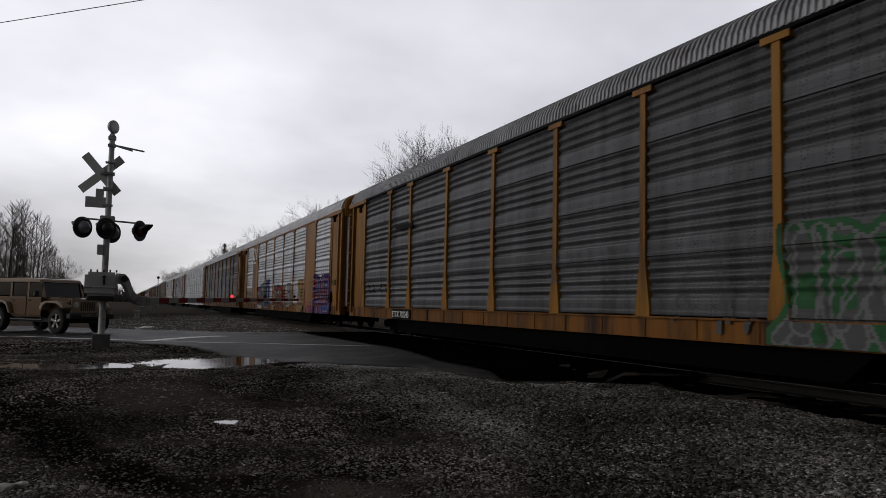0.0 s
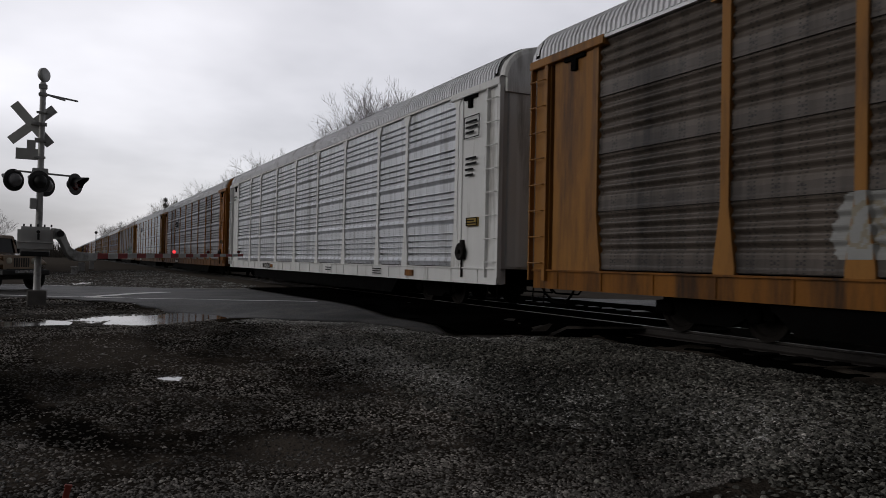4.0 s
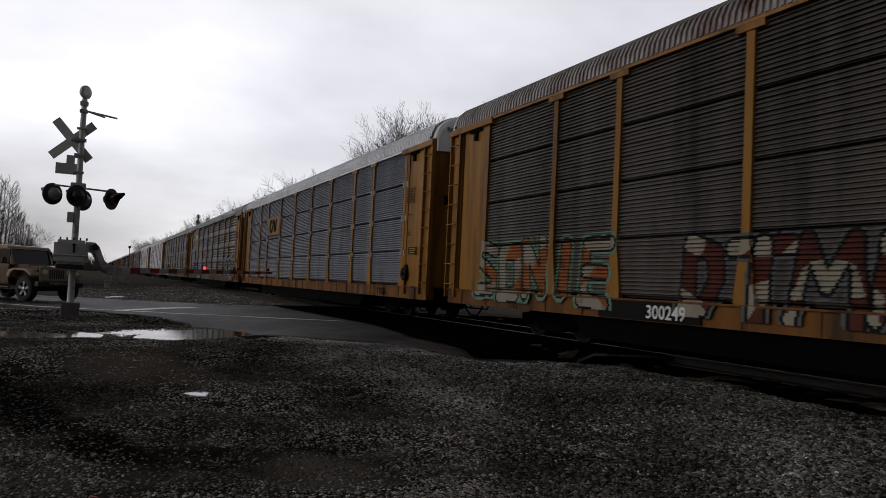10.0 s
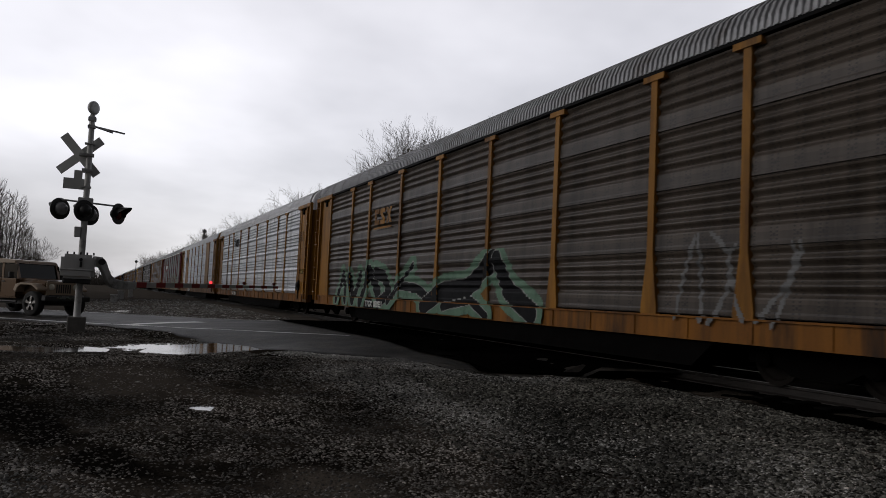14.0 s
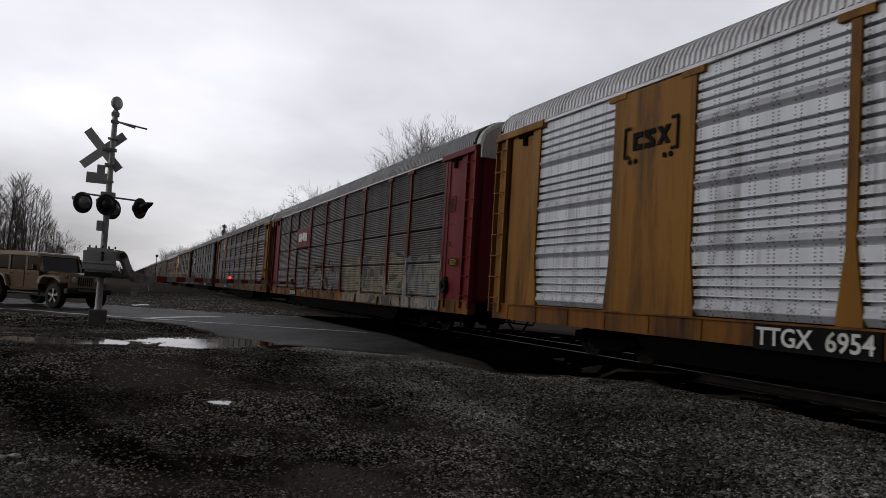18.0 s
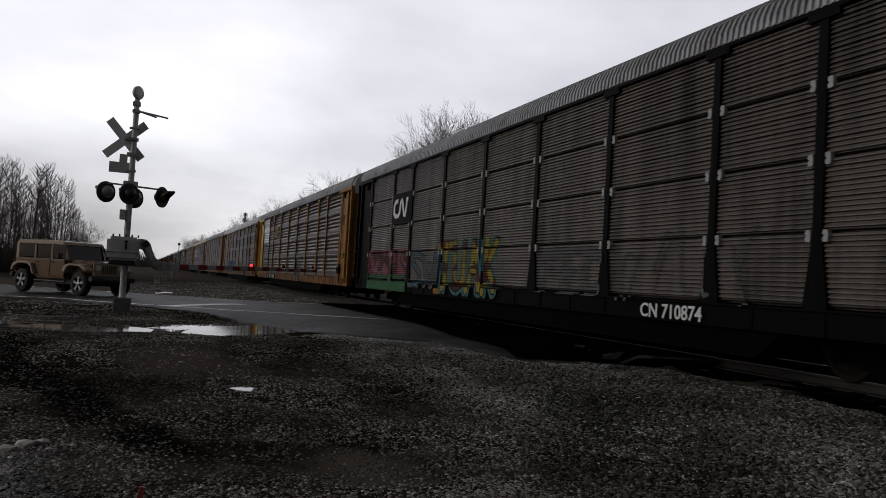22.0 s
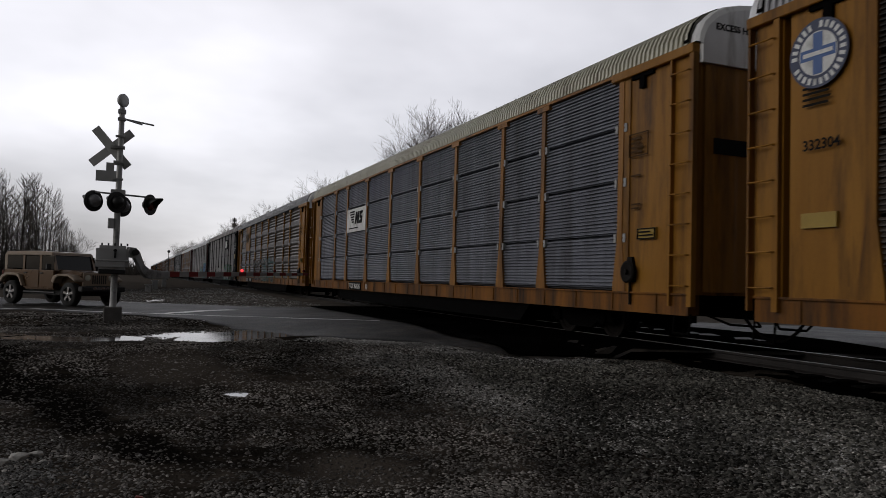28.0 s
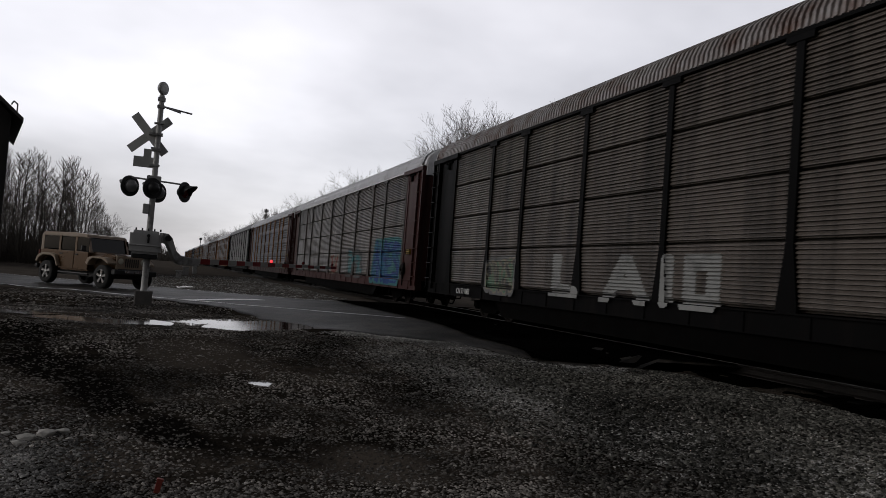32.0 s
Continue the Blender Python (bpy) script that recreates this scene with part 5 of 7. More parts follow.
def horse(y, z, k, m):
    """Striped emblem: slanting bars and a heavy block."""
    out = []
    for i in range(5):
        w = 0.9 - 0.14 * i
        out.append(("poly", y, z, m, [((-1.0 + 0.10 * i) * k, (0.30 - 0.13 * i) * k), ((-1.0 + 0.10 * i + w) * k, (0.30 - 0.13 * i) * k), ((-1.0 + 0.10 * i + w) * k, (0.37 - 0.13 * i) * k), ((-1.0 + 0.10 * i) * k, (0.37 - 0.13 * i) * k)], 0.0))
    out.append(("poly", y, z, m, [(0.0, -0.3 * k), (0.18 * k, 0.3 * k), (0.38 * k, 0.3 * k), (0.52 * k, -0.05 * k), (0.60 * k, 0.3 * k), (0.78 * k, 0.3 * k), (0.62 * k, -0.3 * k), (0.42 * k, -0.3 * k), (0.30 * k, 0.05 * k), (0.2 * k, -0.3 * k)], 0.002))
    out.append(("poly", y, z, m, [(0.72 * k, -0.3 * k), (1.2 * k, -0.3 * k), (1.3 * k, 0.02 * k), (1.0 * k, 0.1 * k), (1.35 * k, 0.2 * k), (1.35 * k, 0.3 * k), (0.9 * k, 0.3 * k), (0.85 * k, 0.0), (1.1 * k, -0.12 * k), (0.75 * k, -0.2 * k)], 0.003))
    return out


def boxy(y, z, k, m, under=True):
    """Three heavy blocks, with or without a bar below."""
    out = []
    for i, pts in enumerate(([(-0.9, -0.3), (-0.9, 0.3), (-0.4, 0.3), (-0.4, 0.12), (-0.7, 0.12), (-0.7, -0.12), (-0.4, -0.12), (-0.4, -0.3)], [(-0.28, -0.3), (-0.28, -0.14), (0.05, -0.14), (-0.28, 0.1), (-0.28, 0.3), (0.25, 0.3), (0.25, 0.14), (-0.05, 0.14), (0.25, -0.1), (0.25, -0.3)], [(0.36, -0.3), (0.58, 0.0), (0.36, 0.3), (0.58, 0.3), (0.68, 0.12), (0.78, 0.3), (1.0, 0.3), (0.78, 0.0), (1.0, -0.3), (0.78, -0.3), (0.68, -0.12), (0.58, -0.3)])):
        out.append(("poly", y, z, m, [(u * k, v * k) for u, v in pts], 0.0))
    if under:
        out.append(("poly", y, z, m, [(-0.95 * k, -0.48 * k), (1.0 * k, -0.48 * k), (1.0 * k, -0.40 * k), (-0.95 * k, -0.40 * k)], 0.0))
    return out


def bracket(y, z, k, m):
    out = boxy(y, z, k, m, False)
    for e in (-1, 1):
        out.append(("stroke", y, z, 0.045 * k, m, [(e * 1.05 * k, 0.5 * k), (e * 1.35 * k, 0.5 * k), (e * 1.35 * k, -0.5 * k), (e * 1.05 * k, -0.5 * k)]))
        for q in (0.75, 1.05):
            out.append(("poly", y, z, m, [((e * q + u) * k, (-0.68 + v) * k) for u, v in disc(0.09, 0.09, 12)], 0.0))
    return out


def marks_no(text, y, h=0.2, board=True, z=0.74):
    out = [("board", y, z, len(text) * h * 0.78, h * 1.55, B_INK)] if board else []
    return out + [("words", text, y, z - 0.0, h, W_INK)]


def bay(i):
    return (BOUND[i] + BOUND[i + 1]) / 2


def door_print(front=True):
    y = BOUND[1] - 0.35 if front else BOUND[10] + 0.6
    ink_ = material("faded_brown_print", (0.07, 0.034, 0.010), (0.05, 0.025, 0.008), rough=0.7, bump=0, spec=0.1)
    return [("frame", y - 0.2, 3.55, 0.55, 0.42, ink_), ("bars", y - 0.2, 3.55, 0.42, 0.32, 4, ink_), ("bars", y - 0.2, 3.0, 0.4, 0.07, 1, ink_), ("bars", y - 0.2, 2.45, 0.36, 0.14, 2, ink_)]

def specs():
    S = []

    def add(label, kind, skin_k, post, sill, door, roof, **kw):
        S.append(dict(label=label, kind=kind, skin=skin_k, post=post, sill=sill, door=door, roof=roof, **kw))

    ex = ("endwords", "EXCESS HEIGHT CAR", 5.28, 0.11, B_INK)
    # 0
    add("weathered grey steel car carrier with yellow posts and graffiti", "band", "grey", "yellow", "yellow", "yellow", "galvanised",
        marks=[("bars", bay(8) - 0.9, 3.55, 2.3, 0.34, 1, B_INK), *marks_no("ETTX 702243", bay(8) - 0.4), ("words", "ETTX 702243", bay(1), 0.74, 0.16, B_INK)],
        spray=[(-1.6, 1.9, 5.0, 0.75, thin("HKcOwAIIw", 0.02), ("haze", "haze"), 0, 0.0), (-6.2, 1.35, 2.6, 1.3, thin("bwO", 0.05), ("haze", "haze"), 0, 0.0), (-8.6, 1.4, 3.0, 1.7, thick("bwO"), ("haze", "grey", "green", "green"), 0.10, 0.05), (-11.2, 1.3, 2.4, 1.4, thick("bS"), ("green", "white", "green"), 0.1, 0.06), (10.6, 1.6, 2.6, 0.34, thin("wSAz", 0.028), ("black", "black"), 0, 0.0)])
    # 1
    add("silver car carrier with broad tan panels, bright graffiti along its foot", "band", "bright", "tan", "tan", "tan", "pale", silver_ends=True, hood="yellow", trim="tan", solid={2: True, 8: True},
        marks=[worm(bay(8), 4.3, 1.15, W_INK), ("bars", bay(8), 3.72, 1.7, 0.22, 1, W_INK), *marks_no("TTGX 705641", bay(7), board=False)],
        spray=[(10.7, 1.45, 2.7, 1.0, bubble("DMS", 0.7, 3), ("white", "orange", "cream"), 0.05, 0.05), (8.3, 1.6, 1.7, 1.3, thin("wSAzb", 0.028), ("black", "black"), 0, 0.0), (6.5, 1.4, 1.5, 1.4, bubble("Z", 1.1, 5), ("pink", "white", "black", "red"), 0.05, 0.05), (5.5, 1.5, 1.3, 1.5, bubble("E", 1.35, 6), ("sky", "white", "black", "blue"), 0.05, 0.05), (4.5, 1.55, 1.5, 1.7, bubble("R", 1.35, 7), ("green", "white", "black", "mint"), 0.05, 0.05), (3.3, 1.55, 1.7, 1.8, bubble("O", 1.6, 8), ("blue", "white", "black", "purple"), 0.05, 0.05),
               (-0.6, 1.45, 3.8, 1.3, bubble("SERM", 0.75, 9), ("orange", "black", "white", "red"), 0.06, 0.06), (-3.4, 1.45, 1.4, 1.3, bubble("O", 1.5, 4), ("white", "black", "grey"), 0.04, 0.07), (-6.3, 1.4, 1.5, 1.7, thick("Sb"), ("orange", "cream", "yellow", "orange"), 0.10, 0.05), (-8.1, 1.4, 1.5, 1.8, thick("bS"), ("red", "white", "red", "pink"), 0.06, 0.035), (-10.5, 1.4, 3.9, 1.9, bubble("PNO", 1.0, 11), ("red", "white", "purple", "blue"), 0.22, 0.035)])
    # 2
    add("grey steel car carrier with tan posts and white graffiti patch", "band", "weathered", "tan", "tan", "tan", "pale", hood="pale",
        marks=[ex, *door_print()], spray=[(6.4, 1.55, 2.6, 0.8, thick("bOb", 0.8), ("white", "cream", "white"), 0.2, 0.04)])
    # 3
    add("white-framed car carrier with bright galvanised side sheets", "band", "bright", "white", "white", "white", "pale", trim="white", hood="white", cap=False,
        marks=[("words", "NKCR 7223", 5.7, 0.75, 0.2, B_INK), ("bars", -3, 0.75, 0.7, 0.16, 2, B_INK), ("bars", -7.5, 0.75, 0.9, 0.2, 3, B_INK), ("board", -9.6, 0.74, 0.5, 0.16, paint("orange")), ("board", 5.0, 0.74, 0.4, 0.14, paint("orange")), ("bars", 12.8, 4.2, 0.6, 0.3, 2, B_INK), ("frame", -12.9, 4.1, 0.7, 0.5, B_INK), ("bars", -12.9, 4.1, 0.55, 0.36, 3, B_INK), ("bars", -12.9, 3.2, 0.5, 0.5, 4, B_INK)])
    # 4
    add("silver car carrier with orange posts and solid end panels", "band", "tarnished", "orange", "orange", "orange", "pale", hood="orange", cap=False, bays={2: "dull", 8: "dull"},
        marks=[*bracket(bay(7), 3.62, 0.70, B_INK), *marks_no("ETTX 716206", bay(7) - 0.35, 0.18), ("frame", -12.9, 3.5, 0.6, 0.5, B_INK), ("bars", -12.9, 4.3, 0.55, 0.3, 3, B_INK), ("bars", -12.9, 2.9, 0.4, 0.5, 5, B_INK), ("board", -13.4, 1.75, 0.34, 0.36, paint("red")), ("bars", -13.4, 1.75, 0.2, 0.16, 2, W_INK)])
    # 5
    add("bright silver car carrier with orange-yellow posts", "band", "bright", "yellow", "orange", "yellow", "pale", hood="white", bays={},
        marks=[ex, *horse(bay(7), 4.0, 0.75, B_INK), *marks_no("TTGX 979318", bay(7), 0.2), ("words", "TTX", -5.9, 0.72, 0.32, paint("maroon")), *door_print()])
    # 6
    add("dark brown panelled car carrier with yellow posts and a round emblem", "seam", "dark", "yellow", "orange", "yellow", "rusty", trim="tan", hood="white",
        marks=[ex, ("board", bay(2), 4.1, 1.86, 1.75, B_INK), *round_emblem(bay(2), 4.1, 0.84, B_INK, material("emblem_cream", (0.50, 0.46, 0.36), bump=0), B_INK, material("emblem_cream", (0.50, 0.46, 0.36), bump=0)), *door_print(), ("board", 6.4, 0.74, 2.5, 0.3, B_INK), ("words", "300249", 5.9, 0.74, 0.22, W_INK)],
        spray=[(9.9, 1.4, 5.4, 1.4, bubble("SONIE", 1.0, 21), ("cream", "black", "mint", "orange"), 0.07, 0.05), (3.6, 1.35, 4.4, 1.3, bubble("DTMR", 0.9, 22), ("rust", "black", "haze", "cream"), 0.05, 0.05), (-2.0, 1.35, 5.4, 1.5, bubble("TNEN", 1.05, 23), ("cream", "black", "haze", "rust"), 0.06, 0.05), (-7.4, 1.4, 6.0, 2.0, thick("zKAwE", 0.9), ("mint", "black", "haze", "cream"), 0.05, 0.06)])
    # 7
    add("slate blue panelled car carrier with yellow posts and white clips", "seam", "slate", "yellow", "yellow", "yellow", "pale", clips=True, hood="white",
        marks=[ex, ("board", bay(7), 3.6, 2.74, 0.9, Y_PAINT), worm(bay(7), 3.62, 0.95, B_INK), *door_print(), ("words", "TTGX", -10.6, 0.74, 0.2, B_INK)])
    # 8
    add("brown weathered car carrier with yellow posts, flag emblem and graffiti", "band", "brown", "yellow", "yellow", "tan", "galvanised", solid={8: 3.1}, hood="pale",
        marks=[*flag(bay(8), 4.15), *marks_no("TTGX  995140", bay(7) - 0.2, 0.25), *door_print()],
        spray=[(9.4, 1.35, 5.4, 1.2, bubble("UAFE", 0.85, 31), ("haze", "black", "grey", "grey"), 0.04, 0.05), (1.4, 1.35, 3.8, 1.7, bubble("IRA", 1.35, 32), ("cream", "navy", "cream", "white"), 0.04, 0.035), (-5.7, 1.4, 1.9, 1.4, bubble("D", 1.0, 33), ("grey", "black", "white", "grey"), 0.035, 0.07), (-8.2, 1.5, 2.3, 1.6, bubble("M", 1.2, 34), ("grey", "black", "white", "black"), 0.035, 0.07), (-9.7, 1.45, 1.9, 1.7, bubble("G", 1.2, 35), ("white", "black", "white", "black"), 0.035, 0.08), (-11.1, 1.5, 1.8, 1.9, bubble("E", 1.2, 36), ("white", "black", "white", "haze"), 0.035, 0.08)])
    # 9
    add("brown weathered car carrier with yellow posts and a band of graffiti", "band", "brown", "yellow", "tan", "yellow", "galvanised", hood="white",
        marks=[*boxy(bay(7), 3.6, 0.85, Y_PAINT), *marks_no("TTGX  880231", bay(7) + 0.5, 0.2), *door_print(), ex],
        spray=[(3.6, 1.35, 16.8, 1.75, SWEEP, ("black", "white", "mint", "black"), 0.20, 0.022), (-9.0, 1.5, 2.8, 1.4, thin("bOw", 0.04), ("grey", "grey"), 0, 0.0)])
    # 10
    add("silver car carrier with tan posts and a black striped emblem", "band", "bright", "yellow", "tan", "yellow", "pale", hood="pale",
        marks=[*horse(bay(7), 4.1, 0.85, B_INK), *marks_no("TTGX 700526", bay(7) - 0.3, 0.2), *door_print()])
    # 11
    add("silver car carrier with broad yellow panels", "band", "bright", "yellow", "yellow", "yellow", "pale", silver_ends=True, solid={2: True, 8: True}, hood="yellow",
        marks=[*bracket(bay(8), 3.95, 0.52, B_INK), *marks_no("TTGX  6954", bay(7) - 0.95, 0.25), ("words", "BI", -13.35, 2.6, 0.26, W_INK), *door_print()])
    # 12
    add("dark panelled car carrier with red posts, red ends and yellow sill", "seam", "dark", "red", "yellow", "red", "galvanised", trim="white", hood="white",
        marks=[("board", bay(7), 3.5, 2.74, 0.95, R_PAINT), ("poly", bay(7), 3.5, W_INK, [(-0.9, -0.2), (-0.9, 0.2), (-0.45, 0.26), (-0.1, 0.0), (-0.1, 0.26), (0.9, 0.2), (0.95, -0.2), (0.2, -0.2), (0.0, -0.05), (-0.3, -0.2)], 0.008), *marks_no("TTX 254126", bay(8) - 0.8, 0.18), *door_print()],
        spray=[(2.6, 1.5, 6.2, 1.5, bubble("DTAC", 0.9, 41), ("cream", "black", "white", "rust"), 0.035, 0.06), (-1.1, 1.6, 0.7, 0.6, thin("zw", 0.035), ("white", "white"), 0, 0.0), (-3.4, 1.35, 2.7, 1.9, bubble("OA", 1.45, 42), ("cream", "rust", "cream", "cream"), 0.08, 0.03), (-6.8, 1.35, 4.6, 2.0, bubble("OAR", 1.4, 43), ("cream", "rust", "cream", "haze"), 0.10, 0.03), (-10.6, 1.4, 3.2, 1.6, thick("Swyb"), ("grey", "white", "haze", "cream"), 0.08, 0.05)])
    # 13
    add("weathered brown car carrier with tan posts and a flag emblem", "band", "brown", "tan", "tan", "tan", "galvanised", hood="white", solid={8: 3.0},
        marks=[*flag(bay(8), 4.15), *marks_no("TTGX  995398", 5.75, 0.22), *door_print()],
        spray=[(2.4, 1.35, 3.6, 1.1, thick("MOEK", 0.75), ("white", "grey"), 0, 0.04), (-7.2, 1.45, 4.4, 1.2, thin("wHEyIA", 0.06), ("white", "white"), 0, 0.0)])
    # 14
    add("black car carrier with dark ribbed panels, graffiti along the foot", "seam", "weathered", "black", "black", "black", "galvanised", clips=True, hood="white",
        marks=[("words", "CN 710874", -6.4, 0.74, 0.24, W_INK), ("board", bay(8), 3.5, 1.86, 1.1, B_INK), worm(bay(8), 3.5, 0.95, W_INK), ("board", -13.0, 2.1, 0.5, 0.22, material("yellow_plate", (0.36, 0.23, 0.018), rough=0.5, bump=0)), ("board", -13.4, 0.76, 0.4, 0.2, paint("orange")), ("board", 4.5, 0.72, 0.5, 0.16, paint("orange"))],
        spray=[(9.75, 1.62, 4.7, 0.9, FILL, ("pink", "pink", "pink", "rust"), 0, 0.0), (9.75, 0.87, 4.7, 0.6, FILL, ("green", "green"), 0, 0.0), (9.75, 1.45, 4.6, 1.2, outline("CASES", 0.045, 51), ("black", "haze"), 0, 0.02), (5.9, 1.4, 2.5, 1.3, bubble("Sw", 0.8, 52), ("haze", "black", "grey", "sky"), 0.05, 0.05), (2.4, 1.45, 4.4, 1.6, bubble("TUAK", 1.0, 53), ("yellow", "black", "teal", "rust"), 0.08, 0.05), (-3.0, 1.4, 2.6, 1.0, bubble("FEC", 0.8, 54), ("haze", "haze"), 0, 0.02), (-6.5, 1.5, 3.6, 1.3, thin("SATU", 0.04), ("haze", "haze"), 0, 0.0)])
    # 15
    add("brown weathered car carrier with yellow posts and heavy yellow letters", "band", "brown", "yellow", "yellow", "yellow", "galvanised", door_far="lemon", hood="galvanised", bays={},
        marks=[*boxy(bay(7) + 0.2, 3.85, 0.85, Y_PAINT), ("words", "TTGX", bay(8) - 0.6, 0.74, 0.2, W_INK), ("board", bay(8) - 1.2, 0.74, 2.9, 0.3, B_INK), ("words", "971133", bay(8) - 2.0, 0.74, 0.22, W_INK), *door_print()],
        spray=[(-2.5, 1.25, 2.3, 1.5, thick("IIIE", 1.0), ("black", "white"), 0, 0.04), (0.2, 0.75, 1.6, 0.3, thin("wyAEzN", 0.02), ("haze", "haze"), 0, 0.0), (10.6, 1.35, 1.9, 0.9, thin("wAAy", 0.05), ("grey", "grey"), 0, 0.0), (bay(9), 4.03, 2.7, 1.75, FILL, ("aluminium", "aluminium"), 0, 0.0)])
    # 16
    add("brown weathered car carrier with yellow posts and blue graffiti", "band", "brown", "yellow", "yellow", "yellow", "pale", hood="pale",
        marks=[*boxy(bay(7) + 0.2, 3.85, 0.7, Y_PAINT), ("board", -6.0, 0.74, 1.0, 0.3, B_INK), ("words", "TTX", -6.0, 0.74, 0.24, W_INK), *door_print(), ex],
        spray=[(5.1, 1.35, 6.0, 1.1, thick("bREw"), ("blue", "sky", "blue", "sky"), 0.16, 0.06), (-2.0, 1.4, 2.6, 0.8, thick("wSE", 0.6), ("haze", "grey"), 0, 0.04)])
    # 17
    add("brown panelled car carrier with yellow posts and ends, round blue emblem", "seam", "dark", "yellow", "yellow", "yellow", "galvanised", hood="pale",
        marks=[*round_emblem(BOUND[10] + 0.75, 4.15, 0.46, W_INK, BLUE_INK, W_INK, BLUE_DISC), ("words", "332304", BOUND[10] + 0.7, 2.95, 0.14, B_INK), ("board", BOUND[10] + 0.75, 1.95, 0.55, 0.2, material("yellow_plate", (0.36, 0.23, 0.018), rough=0.5, bump=0)), ("bars", BOUND[10] + 0.75, 3.6, 0.5, 0.3, 4, B_INK), *marks_no("TTGX 604377", bay(8), 0.2)],
        spray=[(9.2, 1.7, 5.2, 1.4, thick("RENwz"), ("white", "black", "white", "cream"), 0.12, 0.06), (-2.0, 1.45, 6.0, 0.9, thick("wyAEzN", 0.8), ("haze", "grey"), 0, 0.05)])
    # 18
    add("slate grey car carrier with tan posts and white emblem board", "seam", "slate", "tan", "yellow", "yellow", "cream", clips=True, trim="tan", hood="white",
        marks=[ex, ("board", bay(7), 3.42, 2.74, 0.95, W_INK), *horse(bay(7) + 0.1, 3.5, 0.8, B_INK), ("bars", bay(7), 3.1, 2.0, 0.1, 1, B_INK), *marks_no("TTGX 964526", bay(7) - 0.1, 0.2), ("words", "R1", 4.0, 0.74, 0.2, W_INK), *door_print()])
    # 19
    add("brown car carrier with yellow posts, emblem panel and graffiti", "band", "brown", "yellow", "yellow", "yellow", "galvanised", hood="white", clips=True, solid={8: 3.0},
        marks=[worm(bay(8), 4.05, 1.0, material("emblem_umber", (0.10, 0.07, 0.04), bump=0)), ("words", "TTGX", bay(8) - 0.6, 0.74, 0.2, W_INK), ("board", bay(8) - 1.6, 0.74, 3.0, 0.3, B_INK), ("words", "982935", bay(8) - 2.3, 0.74, 0.2, W_INK), *door_print()],
        spray=[(3.2, 1.5, 4.2, 1.5, bubble("NRSEE", 0.85, 61), ("haze", "black", "rust", "grey"), 0.05, 0.05), (-1.8, 1.5, 5.0, 1.6, bubble("SONFE", 0.9, 62), ("grey", "black", "teal", "haze"), 0.06, 0.05), (-8.0, 1.5, 5.6, 1.1, thin("zAwSK", 0.03), ("haze", "haze"), 0, 0.0)])
    # 20
    add("dark brown panelled car carrier with black posts and block graffiti", "seam", "weathered", "black", "black", "black", "rusty", hood="white",
        marks=[("board", bay(2) + 2.4, 4.05, 1.9, 0.92, B_INK), worm(bay(2) + 2.4, 4.05, 0.95, W_INK), ("board", BOUND[1] - 0.7, 2.75, 0.5, 0.42, material("yellow_plate", (0.36, 0.23, 0.018), rough=0.5, bump=0)), ("bars", BOUND[1] - 0.8, 3.6, 0.5, 0.7, 5, W_INK), ("board", BOUND[1] - 1.0, 0.76, 0.4, 0.2, paint("orange")), ("words", "CN 711061", bay(9), 0.74, 0.16, W_INK)],
        spray=[(8.3, 1.25, 1.9, 1.05, thick("EbS", 0.8), ("mint", "cream", "grey", "haze"), 0.1, 0.04), (4.9, 1.32, 1.55, 0.95, thick("L", 1.15), ("white", "white"), 0, 0.02), (2.6, 1.3, 1.8, 0.95, thick("A", 1.2), ("white", "white"), 0, 0.02), (1.28, 1.3, 0.42, 0.95, thick("I", 1.0), ("white", "white"), 0, 0.02), (0.4, 1.3, 1.15, 0.95, thick("O", 1.15), ("white", "white"), 0, 0.02), (-6.3, 1.35, 5.0, 1.5, thick("NORO"), ("grey", "teal", "green", "white"), 0.08, 0.05), (-9.8, 1.3, 1.8, 1.4, thick("b"), ("green", "black", "mint"), 0.1, 0.05)])
    # 21
    add("grey panelled car carrier with dark red ends and blue graffiti", "seam", "rusted", "grey_post", "maroon", "maroon", "pale", hood="pale",
        marks=[], spray=[(-9.9, 1.6, 4.4, 1.9, bubble("ANES", 1.1, 71), ("sky", "blue", "teal", "blue"), 0.2, 0.08), (-4.6, 1.5, 3.2, 1.4, thick("bE"), ("teal", "grey", "haze"), 0.2, 0.05), (0.0, 1.4, 2.0, 1.0, thick("Sb", 0.7), ("red", "cream"), 0, 0.05)])
    # 22 and the far tail
    add("brown car carrier with orange posts far down the train", "band", "weathered", "orange", "maroon", "maroon", "pale", marks=[("bars", bay(7), 3.9, 1.5, 0.5, 1, paint("orange"))])
    tail = [("seam", "dark", "black", "black", "black", "galvanised"), ("band", "brown", "dim_grimy_yellow", "tan", "dim_grimy_yellow", "pale"), ("band", "weathered", "dim_grimy_orange", "orange", "dim_grimy_orange", "galvanised"), ("seam", "grey", "dim_grimy_yellow", "maroon", "maroon", "pale"), ("band", "brown", "dim_grimy_yellow", "tan", "dim_grimy_yellow", "galvanised"), ("band", "grey", "dim_grimy_yellow", "tan", "dim_grimy_yellow", "pale")]
    for k in range(11):
        t = tail[k % 6]
        add(f"{dict(dark='dark', brown='brown', weathered='grey-brown', grey='grey')[t[1]]} weathered car carrier far down the train", *t)
    return S


PAINTS["grey_post"] = dict(a=(0.07, 0.064, 0.058), b=(0.04, 0.036, 0.033), dirt=(0.08, 0.05, 0.04), dirt_amount=0.35)
CARS = [build_car(n, s) for n, s in enumerate(specs())]

